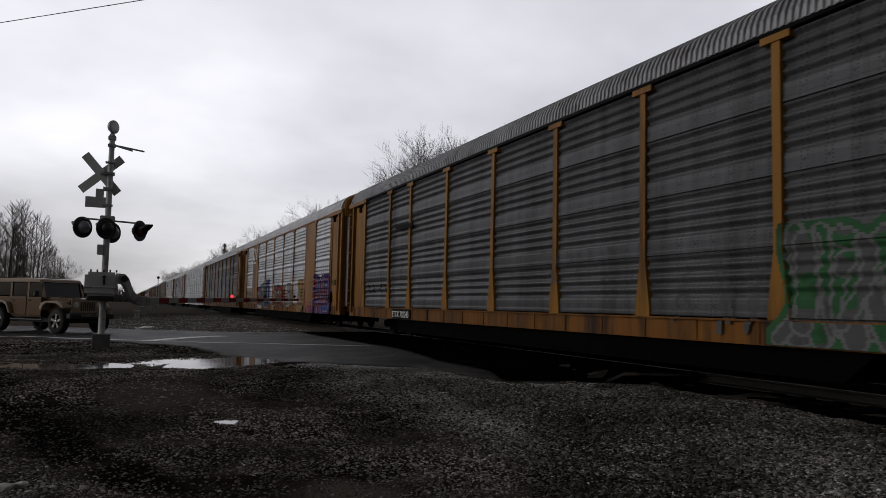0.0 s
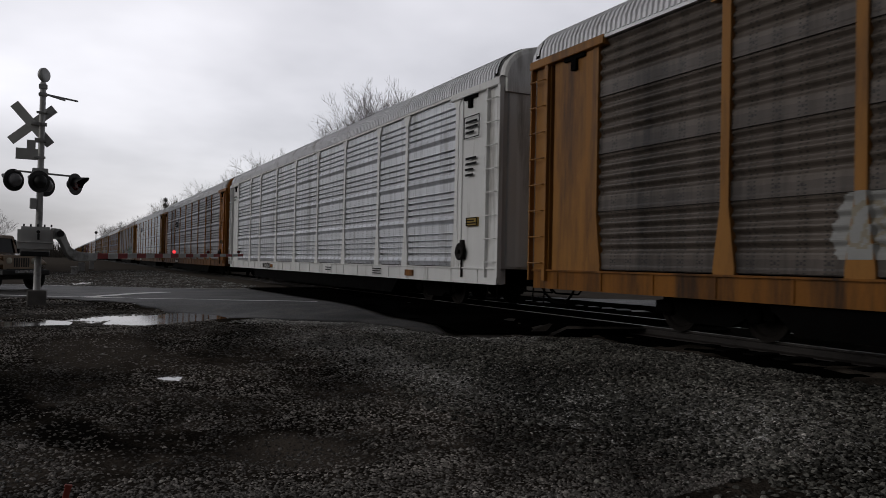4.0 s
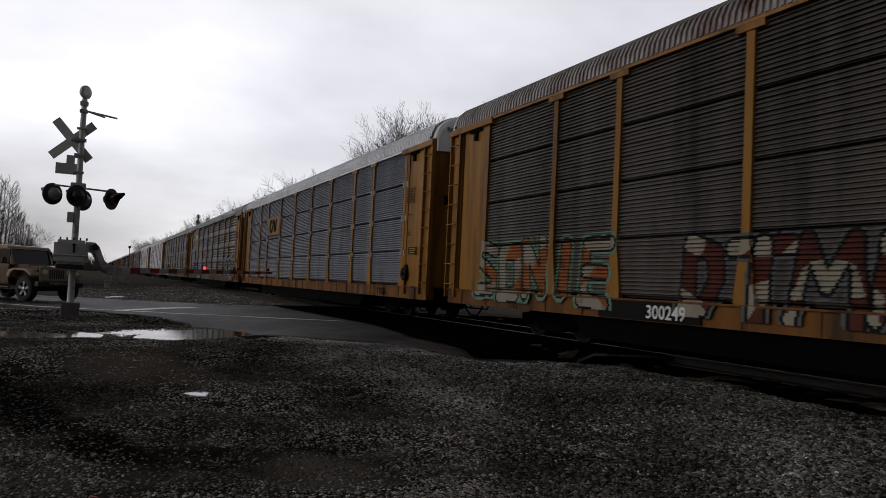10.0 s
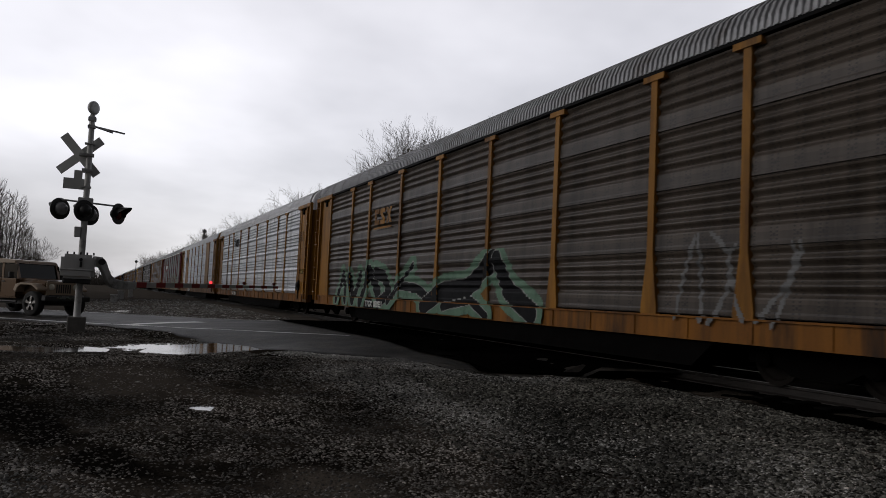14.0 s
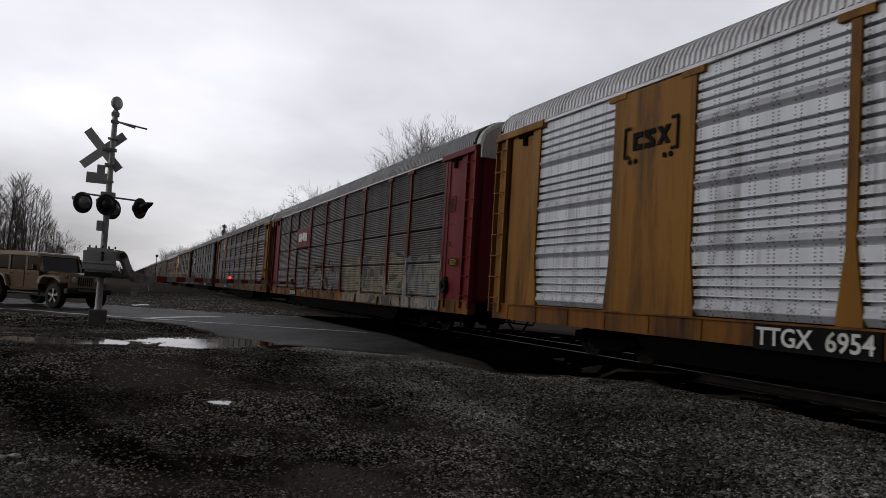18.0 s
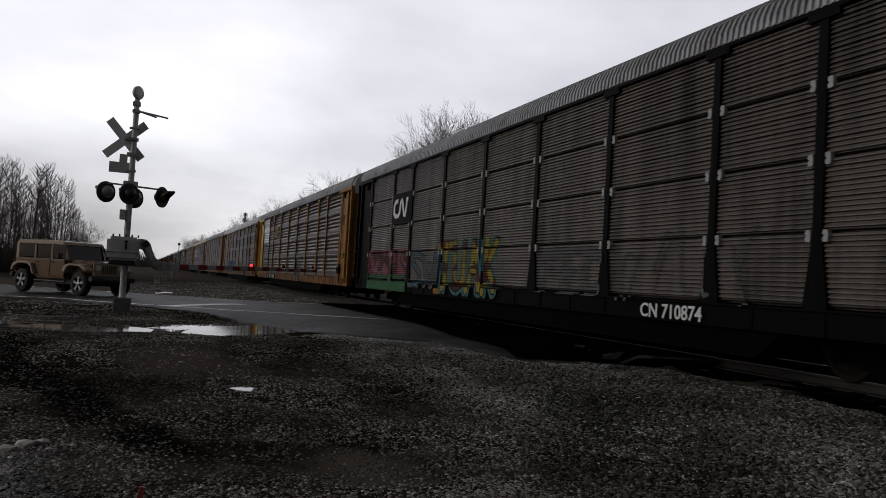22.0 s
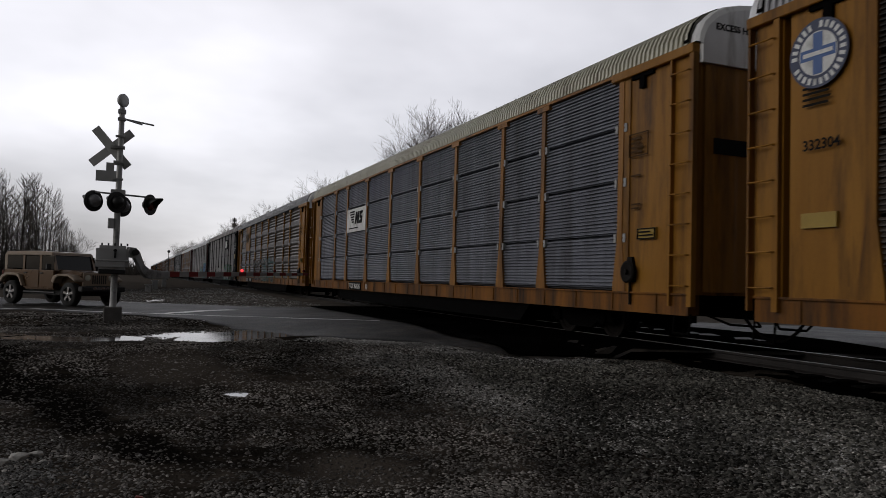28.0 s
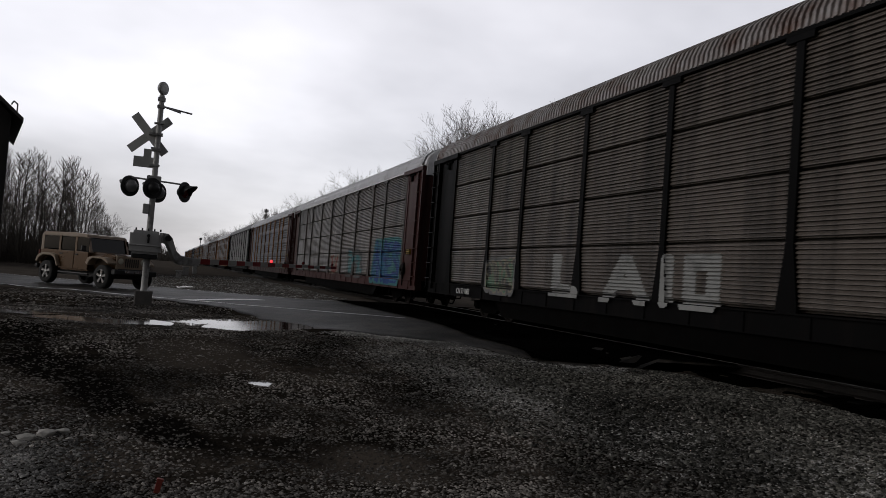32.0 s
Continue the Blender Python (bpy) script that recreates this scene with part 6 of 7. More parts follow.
# ---- crossing signal ----
GALV = material("weathered_aluminium", (0.52, 0.52, 0.51), (0.38, 0.38, 0.375), rough=0.55, metal=0.1, scale=3, bump=0.05, dirt=(0.10, 0.09, 0.08), dirt_amount=0.35)
SIGN_BACK = material("sign_back_grey", (0.56, 0.56, 0.55), (0.44, 0.44, 0.43), rough=0.6, scale=3, bump=0.03)
SIGNAL_BLACK = material("signal_black", (0.014, 0.014, 0.015), (0.009, 0.009, 0.009), rough=0.55, scale=3, bump=0.03)
LENS_GREY = material("signal_lens_back", (0.26, 0.26, 0.27), (0.18, 0.18, 0.19), rough=0.3, bump=0)
LENS_RED = material("signal_lens", (0.10, 0.008, 0.008), (0.07, 0.006, 0.006), rough=0.12, bump=0)
CONCRETE = material("stained_concrete", (0.16, 0.15, 0.14), (0.09, 0.085, 0.08), rough=0.85, scale=5, bump=0.4)
ARM_WHITE = material("gate_white", (0.60, 0.59, 0.57), (0.45, 0.44, 0.43), rough=0.5, bump=0.02)
ARM_RED = material("gate_red", (0.34, 0.03, 0.03), (0.25, 0.025, 0.025), rough=0.5, bump=0.02)
LAMP_RED = glowing("gate_lamp_red", (1.0, 0.05, 0.06), 1.3)


def build_signal():
    sx, sy = -0.47, 19.8
    g = ground_level(sx, sy)
    s = thing("crossing_signal", "grey mast railway crossing signal with crossbuck, black lamps and lowered gate", "crossing signal", m=pose(sx, sy, g, 0, 0, 0))
    H = 5.32
    part("foundation", bevelled(MB().box(-0.20, 0.20, -0.2, 0.2, -0.25, 0.34).mesh("foundation"), 0.02), CONCRETE, s)
    part("mast", MB().lathe((0, 0, 0.2), (0, 0, 1), [(0, 0.13), (0.06, 0.13), (0.08, 0.085), (0.3, 0.078), (H - 0.45, 0.062), (H - 0.35, 0.062)], 16).mesh("mast", True), GALV, s)
    part("bell", MB().lathe((0.0, -0.02, H + 0.02), (0.75, -0.66, 0), [(-0.07, 0.05), (-0.06, 0.12), (-0.01, 0.16), (0.04, 0.165), (0.06, 0.15), (0.07, 0.06)], 22).mesh("bell", True), GALV, s)
    part("bell_bracket", MB().tube((0, 0, H - 0.30), (0, 0, H - 0.08), 0.05).box(-0.09, 0.09, -0.08, 0.08, H - 0.30, H - 0.20, 0.02), GALV, s)
    # thin twin arm near the top
    part("top_arm", MB().tube((0.05, 0, H - 0.42), (0.74, 0.1, H - 0.49), 0.022).tube((0.05, -0.05, H - 0.43), (0.47, 0.0, H - 0.52), 0.02).box(-0.09, 0.09, -0.09, 0.09, H - 0.47, H - 0.40, 0.02), GALV, s)
    # crossbuck, seen from behind: faces the road's approach
    rot = Matrix.Rotation(radians(-14), 4, "Z")
    zc = H - 1.13
    for a, off in ((45, 0.02), (-45, 0.06)):
        bl = bevelled(MB().box(-0.61, 0.61, -0.008, 0.008, -0.105, 0.105).mesh("blade"), 0.004)
        part("crossbuck_blade", bl, SIGN_BACK, s, m=Matrix.Translation((-0.20, 0.10 + off, zc)) @ rot @ Matrix.Rotation(radians(a + 4), 4, "Y"))
    for x0, z0, z1 in ((-0.22, -0.03, 0.03), (-0.12, 0.26, 0.29), (-0.12, -0.42, -0.39)):
        part("crossbuck_clamp", MB().box(x0, 0.10, -0.10, 0.09, zc + z0, zc + z1), GALV, s)
    # track-number plate below
    for x0, x1, z0, z1 in ((-0.52, -0.06, 3.36, 3.62), (-0.30, -0.12, 3.62, 3.82)):
        part("number_plate_sign", MB().box(x0, x1, 0.08, 0.092, z0, z1), SIGN_BACK, s)
    for z0 in (3.40, 3.82):
        part("plate_clamp", MB().box(-0.14, 0.09, -0.08, 0.09, z0, z0 + 0.04), GALV, s)
    # lamp bar and heads
    zb = 3.08
    part("lamp_bar", MB().tube((-0.56, 0.04, zb), (0.72, -0.05, zb - 0.06), 0.022).box(-0.17, 0.16, -0.10, 0.10, zb - 0.10, zb + 0.08, 0.02), GALV, s)
    for cx, cy, cz, facing in ((-0.54, 0.02, 2.86, (0.62, -0.78)), (-0.02, -0.20, 2.84, (-0.55, 0.84)), (0.10, 0.16, 2.78, (0.62, -0.78)), (0.73, -0.05, 2.84, (0.80, -0.60))):
        f = Vector((*facing, 0)).normalized()
        c = Vector((cx, cy, cz))
        back = cx < -0.5 or (cx > 0.05 and cx < 0.3)
        hd = part("lamp_background", MB().lathe(c, f, [(-0.012, 0.255), (0.012, 0.255), (0.014, 0.24)], 28), SIGNAL_BLACK, s, "round black backing disc")
        part("lamp_housing", MB().lathe(c, -f if not back else f, [(0.0, 0.155), (0.08, 0.15), (0.16, 0.10), (0.19, 0.03)], 20).mesh("lamp_housing", True), LENS_GREY if back else SIGNAL_BLACK, hd)
        hood = MB()
        ff = f if not back else -f
        a, b = Vector((-ff.y, ff.x, 0)), Vector((0, 0, 1))
        nseg = 14
        for k in range(nseg + 1):
            w = math.pi * (-0.15 + 1.3 * k / nseg)
            q = a * math.cos(w) + b * math.sin(w)
            ln = 0.10 + 0.24 * max(0, math.sin(w))
            hood.v += [tuple(c + q * 0.165), tuple(c + q * 0.16 + ff * ln)]
        for k in range(nseg):
            hood.face((2 * k, 2 * k + 2, 2 * k + 3, 2 * k + 1))
        part("lamp_visor", hood, SIGNAL_BLACK, hd)
        part("lamp_lens", MB().lathe(c, ff, [(0.012, 0.15), (0.03, 0.13), (0.045, 0.05)], 20).mesh("lens", True), LENS_RED, hd, "dark red lens, unlit")
        part("lamp_arm", MB().tube((cx, cy, cz + 0.2), (cx, cy * 0.3, zb - 0.02), 0.02), SIGNAL_BLACK, s)
    part("junction_box", bevelled(MB().box(-0.20, -0.06, -0.1, 0.08, 2.22, 2.46).mesh("jb"), 0.015), GALV, s)
    # gate mechanism
    mech = part("gate_mechanism", bevelled(MB().box(-0.42, 0.30, -0.30, 0.26, 1.22, 1.80).mesh("mech"), 0.07, 2), SIGN_BACK, s, "grey cast gate motor housing")
    part("housing_lid", bevelled(MB().box(-0.44, 0.32, -0.32, 0.28, 1.42, 1.455).mesh("lid"), 0.01), GALV, mech)
    part("housing_base", bevelled(MB().box(-0.36, 0.24, -0.26, 0.24, 1.12, 1.23).mesh("mb"), 0.02), SIGNAL_BLACK, mech)
    part("lock", MB().box(-0.02, 0.03, -0.34, -0.30, 1.50, 1.64).tube((0.0, -0.34, 1.68), (0.0, -0.30, 1.68), 0.04), SIGNAL_BLACK, mech)
    for k in range(5):
        part("bolt", MB().tube((-0.3 + k * 0.14, -0.1, 1.80), (-0.3 + k * 0.14, -0.1, 1.86), 0.02, sides=6), SIGNAL_BLACK, mech)
    # gate arm down across the lane
    d = Vector((0.64, 0.77, 0)).normalized()
    outline = [(0.0, 1.80), (0.28, 1.79), (0.46, 1.70), (0.58, 1.54), (0.72, 1.38), (0.94, 1.29), (1.25, 1.26), (1.9, 1.24), (1.9, 1.06), (1.1, 1.04), (0.80, 1.08), (0.56, 1.22), (0.40, 1.42), (0.26, 1.54), (0.0, 1.56)]
    mb = MB()
    n = len(outline)
    o2, wd = Vector((0.28, -0.22, 0)), Vector((-d.y, d.x, 0)) * 0.06
    for e in (-1, 1):
        mb.v += [tuple(o2 + d * u * 0.78 + wd * e + Vector((0, 0, zz - 0.02))) for u, zz in outline]
    for i in range(n):
        k = (i + 1) % n
        mb.face((i, k, n + k, n + i))
    mb.face(list(range(n))[::-1]), mb.face([n + i for i in range(n)])
    support = part("arm_support", bevelled(mb.mesh("arm_support"), 0.012), GALV, s, "curved grey cast arm support")
    part("pivot", MB().tube((0.46, -0.26, 1.66), (0.40, 0.04, 1.66), 0.075, sides=14), SIGNAL_BLACK, support)
    start = Vector((1.02, 0.62, 1.13))
    length, n = 8.0, 20
    for k in range(n):
        a, b = start + d * (length * k / n), start + d * (length * (k + 1) / n)
        a.z, b.z = 1.145 + 0.018 * (k * length / n), 1.145 + 0.018 * ((k + 1) * length / n)
        r = 0.072 - 0.030 * k / n
        side = Vector((-d.y, d.x, 0)) * 0.02
        mb = MB()
        o = len(mb.v)
        for q in (a, b - d * 0.002):
            for e, f in ((-1, -1), (1, -1), (1, 1), (-1, 1)):
                mb.v.append(tuple(q + side * e + Vector((0, 0, r * f))))
        mb.f += [(0, 1, 2, 3), (7, 6, 5, 4), (0, 4, 5, 1), (1, 5, 6, 2), (2, 6, 7, 3), (3, 7, 4, 0)]
        mb.mi += [0] * 6
        part("gate_arm_stripe", mb, ARM_RED if k % 2 else ARM_WHITE, s, "red stripe" if k % 2 else "white stripe")
    for q, lit in ((3.8, True), (5.7, False), (7.7, False)):
        c = start + d * q
        c.z = 1.145 + 0.018 * q + 0.11
        lamp = part("gate_lamp", MB().lathe(c, (-0.3, -1, 0), [(-0.05, 0.05), (0.0, 0.055), (0.03, 0.05)], 14), SIGNAL_BLACK, s)
        part("gate_lamp_lens", MB().lathe(c, (-0.3, -1, 0), [(0.03, 0.048), (0.05, 0.03), (0.055, 0.01)], 14), LAMP_RED if lit else LENS_RED, lamp, "lit red lens" if lit else "dark red lens")


build_signal()

# ---- the waiting off-roader ----
BRONZE = material("bronze_car_paint", (0.100, 0.049, 0.0150), (0.076, 0.036, 0.0110), rough=0.30, metal=0.35, scale=2, bump=0, coat=0.5, dirt=(0.05, 0.038, 0.028), dirt_amount=0.25)
HARDTOP = material("tan_hardtop", (0.36, 0.275, 0.195), (0.28, 0.21, 0.148), rough=0.45, scale=2, bump=0.02)
CAR_GLASS = material("dark_car_glass", (0.003, 0.004, 0.0045), (0.005, 0.006, 0.0065), rough=0.12, scale=0.5, bump=0, spec=0.22)
RUBBER = material("tyre_rubber", (0.012, 0.012, 0.012), (0.02, 0.019, 0.018), rough=0.85, bump=0.2)
CHROME = material("bright_alloy", (0.40, 0.40, 0.41), (0.28, 0.28, 0.29), rough=0.28, metal=0.9, bump=0)
PLASTIC = material("black_plastic", (0.016, 0.016, 0.016), (0.022, 0.021, 0.02), rough=0.6, bump=0.05)
HEADLAMP = material("headlamp_glass", (0.72, 0.68, 0.55), (0.6, 0.58, 0.5), rough=0.15, bump=0)


def build_jeep():
    """Boxy four-door off-roader; local +y is its front, x its right side."""
    ang = math.degrees(math.atan2(-0.64, 0.77)) - 99
    cx, cy = -2.27, 28.6
    z = road_level(cx, cy) + 0.014
    j = thing("off_road_car", "bronze four-door boxy off-road car waiting at the crossing", "car", m=pose(cx, cy, z, 0, 0, ang))
    w = 0.80
    tub = MB()
    tub.prism_x([(-2.02, 0.62), (-1.98, 1.16), (0.62, 1.16), (0.62, 0.52), (-0.85, 0.50), (-0.95, 0.78), (-1.1, 0.93), (-1.5, 0.93), (-1.85, 0.75), (-1.92, 0.62)], -w, w)
    part("body", bevelled(tub.mesh("body"), 0.03, 2), BRONZE, j)
    hood = MB()
    pr = [(-0.62, 0.62), (0.62, 0.62), (0.72, 1.06), (0.66, 1.14), (-0.66, 1.14), (-0.72, 1.06)]
    n = len(pr)
    for y, sx, dz in ((0.60, 1.0, 0.03), (1.2, 0.96, 0.02), (1.72, 0.86, -0.03)):
        hood.v += [(x * sx, y, zz + (dz if zz > 1 else 0)) for x, zz in pr]
    for k in range(2):
        for i in range(n):
            a, b = k * n + i, k * n + (i + 1) % n
            hood.face((a, b, b + n, a + n))
    hood.face(list(range(n))[::-1]), hood.face([2 * n + i for i in range(n)])
    part("bonnet", bevelled(hood.mesh("bonnet"), 0.03, 2), BRONZE, j)
    # bronze grille given the paler tan: brightness of its lit front put into colour
    gr = part("grille", bevelled(MB().box(-0.60, 0.60, 1.72, 1.78, 0.66, 1.10).mesh("grille"), 0.02), HARDTOP, j)
    for k in range(7):
        part("grille_slot", MB().box(-0.245 + k * 0.082 - 0.024, -0.245 + k * 0.082 + 0.024, 1.775, 1.786, 0.74, 1.02), PLASTIC, gr)
    for e in (-1, 1):
        part("headlight", MB().lathe((e * 0.44, 1.77, 0.93), (0, 1, 0), [(0, 0.105), (0.03, 0.10), (0.05, 0.07), (0.055, 0.01)], 20).mesh("headlight", True), HEADLAMP, j, "round pale headlight")
        part("fog_light", MB().lathe((e * 0.42, 2.0, 0.60), (0, 1, 0), [(0, 0.06), (0.02, 0.05), (0.03, 0.01)], 14), HEADLAMP, j)
        part("indicator", MB().box(*sorted((e * 0.74, e * 0.86)), 1.62, 1.68, 0.86, 0.91), material("amber_lens", (0.5, 0.2, 0.03), rough=0.2, bump=0), j)
        # wings
        wing = MB().prism_x([(0.62, 0.80), (0.72, 0.98), (0.95, 1.04), (1.55, 1.02), (1.78, 0.88), (1.78, 0.80), (1.58, 0.90), (1.45, 0.96), (0.98, 0.97), (0.84, 0.88), (0.76, 0.72)], *sorted((e * 0.58, e * 0.93)))
        part("front_wing", bevelled(wing.mesh("wing"), 0.02), HARDTOP, j)
        rw = MB().prism_x([(-2.05, 0.72), (-1.98, 0.92), (-1.75, 1.03), (-1.2, 1.04), (-1.0, 0.98), (-0.80, 0.62), (-0.88, 0.60), (-1.02, 0.86), (-1.18, 0.95), (-1.65, 0.95), (-1.85, 0.85), (-1.95, 0.70)], *sorted((e * 0.78, e * 0.93)))
        part("rear_wing", bevelled(rw.mesh("rwing"), 0.02), HARDTOP, j)
        part("side_step", MB().tube((e * 0.86, -0.8, 0.42), (e * 0.86, 0.75, 0.42), 0.035), PLASTIC, j)
        # doors and glass
        for y0, y1 in ((-0.10, 0.60), (-0.92, -0.14)):
            dr = part("door", bevelled(MB().box(*sorted((e * 0.79, e * 0.815)), y0, y1, 0.56, 1.16).mesh("door"), 0.01), BRONZE, j)
            part("door_handle", MB().box(*sorted((e * 0.81, e * 0.84)), y0 + 0.04, y0 + 0.18, 1.03, 1.07, 0.008), PLASTIC, dr)
            part("door_window", MB().box(*sorted((e * 0.74, e * 0.765)), y0 + 0.05, y1 - 0.05, 1.18, 1.62), CAR_GLASS, dr)
        part("quarter_window", MB().box(*sorted((e * 0.74, e * 0.765)), -1.85, -1.02, 1.20, 1.62), CAR_GLASS, j)
        part("mirror", bevelled(MB().box(*sorted((e * 0.86, e * 1.02)), 0.46, 0.56, 1.18, 1.36).mesh("mirror"), 0.02), PLASTIC, j)
        part("windscreen_pillar", MB().prism_x([(0.58, 1.14), (0.66, 1.14), (0.46, 1.68), (0.38, 1.68)], *sorted((e * 0.68, e * 0.76))), BRONZE, j)
        for y in (-0.12, -0.98):
            part("roof_pillar", MB().box(*sorted((e * 0.70, e * 0.772)), y - 0.05, y + 0.05, 1.14, 1.66), BRONZE, j)
        part("tail_light", MB().box(*sorted((e * 0.62, e * 0.80)), -2.08, -2.0, 0.92, 1.12), LENS_RED, j)
        for y in (1.42, -1.50):
            wheel = part("wheel", MB().lathe((e * 0.76, y, 0.39), (e, 0, 0), [(-0.12, 0.26), (-0.12, 0.36), (-0.09, 0.39), (0.09, 0.39), (0.12, 0.36), (0.12, 0.26)], 28, caps=False).mesh("tyre", True), RUBBER, j, "black all-terrain tyre")
            part("rim", MB().lathe((e * 0.76, y, 0.39), (e, 0, 0), [(0.02, 0.25), (0.115, 0.255), (0.12, 0.235), (0.06, 0.21), (0.055, 0.05)], 28), PLASTIC, wheel)
            sp = MB()
            for k in range(5):
                a = 2 * math.pi * k / 5 + 0.3
                c, s_ = math.cos(a), math.sin(a)
                xs = sorted((e * (0.76 + 0.075), e * (0.76 + 0.115)))
                pts = [(y + c * 0.04 - s_ * 0.03, 0.39 + s_ * 0.04 + c * 0.03), (y + c * 0.04 + s_ * 0.03, 0.39 + s_ * 0.04 - c * 0.03), (y + c * 0.23 + s_ * 0.045, 0.39 + s_ * 0.23 - c * 0.045), (y + c * 0.23 - s_ * 0.045, 0.39 + s_ * 0.23 + c * 0.045)]
                sp.prism_x(pts, *xs)
            sp.lathe((e * 0.76, y, 0.39), (e, 0, 0), [(0.06, 0.07), (0.125, 0.06), (0.13, 0.02)], 12)
            part("spokes", sp, CHROME, wheel, "five bright alloy spokes")
    part("windscreen", MB().prism_x([(0.585, 1.16), (0.60, 1.16), (0.425, 1.66), (0.41, 1.66)], -0.68, 0.68), CAR_GLASS, j, "steep flat windscreen")
    part("windscreen_frame", MB().prism_x([(0.38, 1.65), (0.46, 1.65), (0.44, 1.71), (0.36, 1.71)], -0.76, 0.76).prism_x([(0.58, 1.12), (0.68, 1.12), (0.65, 1.18), (0.57, 1.18)], -0.74, 0.74), BRONZE, j)
    roof = MB().prism_x([(0.44, 1.68), (0.40, 1.75), (-0.3, 1.79), (-1.9, 1.77), (-1.99, 1.70), (-2.0, 1.64), (0.44, 1.64)], -0.77, 0.77)
    part("hardtop", bevelled(roof.mesh("hardtop"), 0.035, 2), HARDTOP, j, "tan moulded hardtop")
    part("rear_window", MB().box(-0.6, 0.6, -2.0, -1.97, 1.18, 1.62), CAR_GLASS, j)
    for e in (-1, 1):
        part("rear_pillar", MB().box(*sorted((e * 0.77, e * 0.60)), -2.0, -1.86, 1.14, 1.66), HARDTOP, j)
        part("seat_back", MB().box(*sorted((e * 0.15, e * 0.6)), -0.35, -0.2, 0.9, 1.5, 0.04), PLASTIC, j)
    bump = part("front_bumper", bevelled(MB().box(-0.84, 0.84, 1.84, 2.05, 0.48, 0.66).mesh("bumper"), 0.03), PLASTIC, j)
    part("bumper_trim", MB().box(-0.45, 0.45, 2.045, 2.06, 0.56, 0.64), CHROME, bump, "silver bumper insert")
    part("front_valance", MB().box(-0.5, 0.5, 1.6, 1.9, 0.46, 0.68), PLASTIC, j)
    part("rear_bumper", bevelled(MB().box(-0.84, 0.84, -2.2, -2.03, 0.48, 0.64).mesh("rbumper"), 0.03), PLASTIC, j)
    part("spare_wheel", MB().lathe((0.08, -2.05, 0.98), (0, -1, 0), [(0, 0.30), (0.02, 0.36), (0.06, 0.39), (0.20, 0.39), (0.24, 0.35), (0.24, 0.26), (0.16, 0.2)], 26).mesh("spare", True), RUBBER, j)
    part("chassis", MB().box(-0.55, 0.55, -1.95, 1.7, 0.34, 0.60), PLASTIC, j)


build_jeep()

# ---- puddles, stones and litter on the lot ----
for k, label in enumerate(("large rain puddle in the gravel reflecting pale sky", "long shallow puddle in the gravel reflecting the train", "long shallow puddle in the gravel reflecting trees", "long shallow puddle in the gravel reflecting trees", "small bright rain puddle in the gravel", "patch of wet mud holding rain water", "shallow puddle on the gravel beyond the road")):
    puddle(label, k)


def stone_shapes(rnd, k):
    out = []
    for _ in range(k):
        v = []
        for a in range(5):
            w = 2 * math.pi * a / 5 + rnd.uniform(-0.3, 0.3)
            v.append((math.cos(w) * rnd.uniform(0.7, 1.1), math.sin(w) * rnd.uniform(0.7, 1.1), rnd.uniform(-0.25, 0.1)))
        for a in range(3):
            w = 2 * math.pi * a / 3 + rnd.uniform(-0.4, 0.4)
            v.append((math.cos(w) * rnd.uniform(0.25, 0.6), math.sin(w) * rnd.uniform(0.25, 0.6), rnd.uniform(0.4, 0.75)))
        out.append(v)
    return out


STONE_FACES = [(5, 6, 7), (0, 1, 5), (1, 6, 5), (1, 2, 6), (2, 3, 6), (3, 7, 6), (3, 4, 7), (4, 0, 7), (0, 5, 7)]


def scatter(name, label, mat, count, place, size, seed):
    rnd = random.Random(seed)
    shapes = stone_shapes(rnd, 24)
    vs, fs = [], []
    for _ in range(count):
        q = place(rnd)
        if q is None:
            continue
        x, y, z = q
        s = size(rnd, x, y)
        sh = shapes[rnd.randrange(24)]
        w, tx = rnd.uniform(0, 6.28), rnd.uniform(-0.35, 0.35)
        c, si = math.cos(w), math.sin(w)
        o = len(vs)
        fl = rnd.uniform(0.35, 0.85)
        for a, b, d in sh:
            vs.append((x + s * (a * c - b * si), y + s * (a * si + b * c), z + s * (d * fl + tx * a)))
        fs += [tuple(o + i for i in f) for f in STONE_FACES]
    me = bpy.data.meshes.new(name)
    me.from_pydata(vs, [], fs)
    me.materials.append(None)
    ob = part(name, me, mat)
    return tagged(ob, label, "gravel", kind="stuff")


def lot_place(rnd):
    y = 3.8 + 14.5 * rnd.random() ** 1.5
    x = rnd.uniform(-0.26 * y - 0.9, min(7.8, 0.95 * y + 2.0))
    if x > 7.7 or (y > 11 and x > 5.0 + 0.0 * y) or (y > 13.4 and x > 2.6):
        return None
    d = noise.noise(Vector((x * 0.55, y * 0.55, 3.3))) + 0.5 * noise.noise(Vector((x * 1.9, y * 1.9, 7.3)))
    if d < -0.52 + 0.22 * (1 - smooth(-1.0, 2.5, x)) - 0.35 * smooth(2.0, 4.5, x) and rnd.random() < 0.72:
        return None
    if in_spots(x, y, MUD) and rnd.random() < 0.55 or in_spots(x, y, RUT) and rnd.random() < 0.6:
        return None
    return x, y, ground_level(x, y) + 0.002


def swath_place(rnd):
    """The drier, paler strip worn across the lot towards the track."""
    t = rnd.random() ** 1.25
    x, y = 5.5 - 1.9 * t + rnd.gauss(0, 0.42), 4.2 + 7.5 * t + rnd.gauss(0, 0.5)
    if rnd.random() < 0.12:
        x, y = rnd.gauss(-0.85, 0.28), rnd.gauss(5.9, 0.7)
    if x > 7.4:
        return None
    return x, y, ground_level(x, y) + 0.004


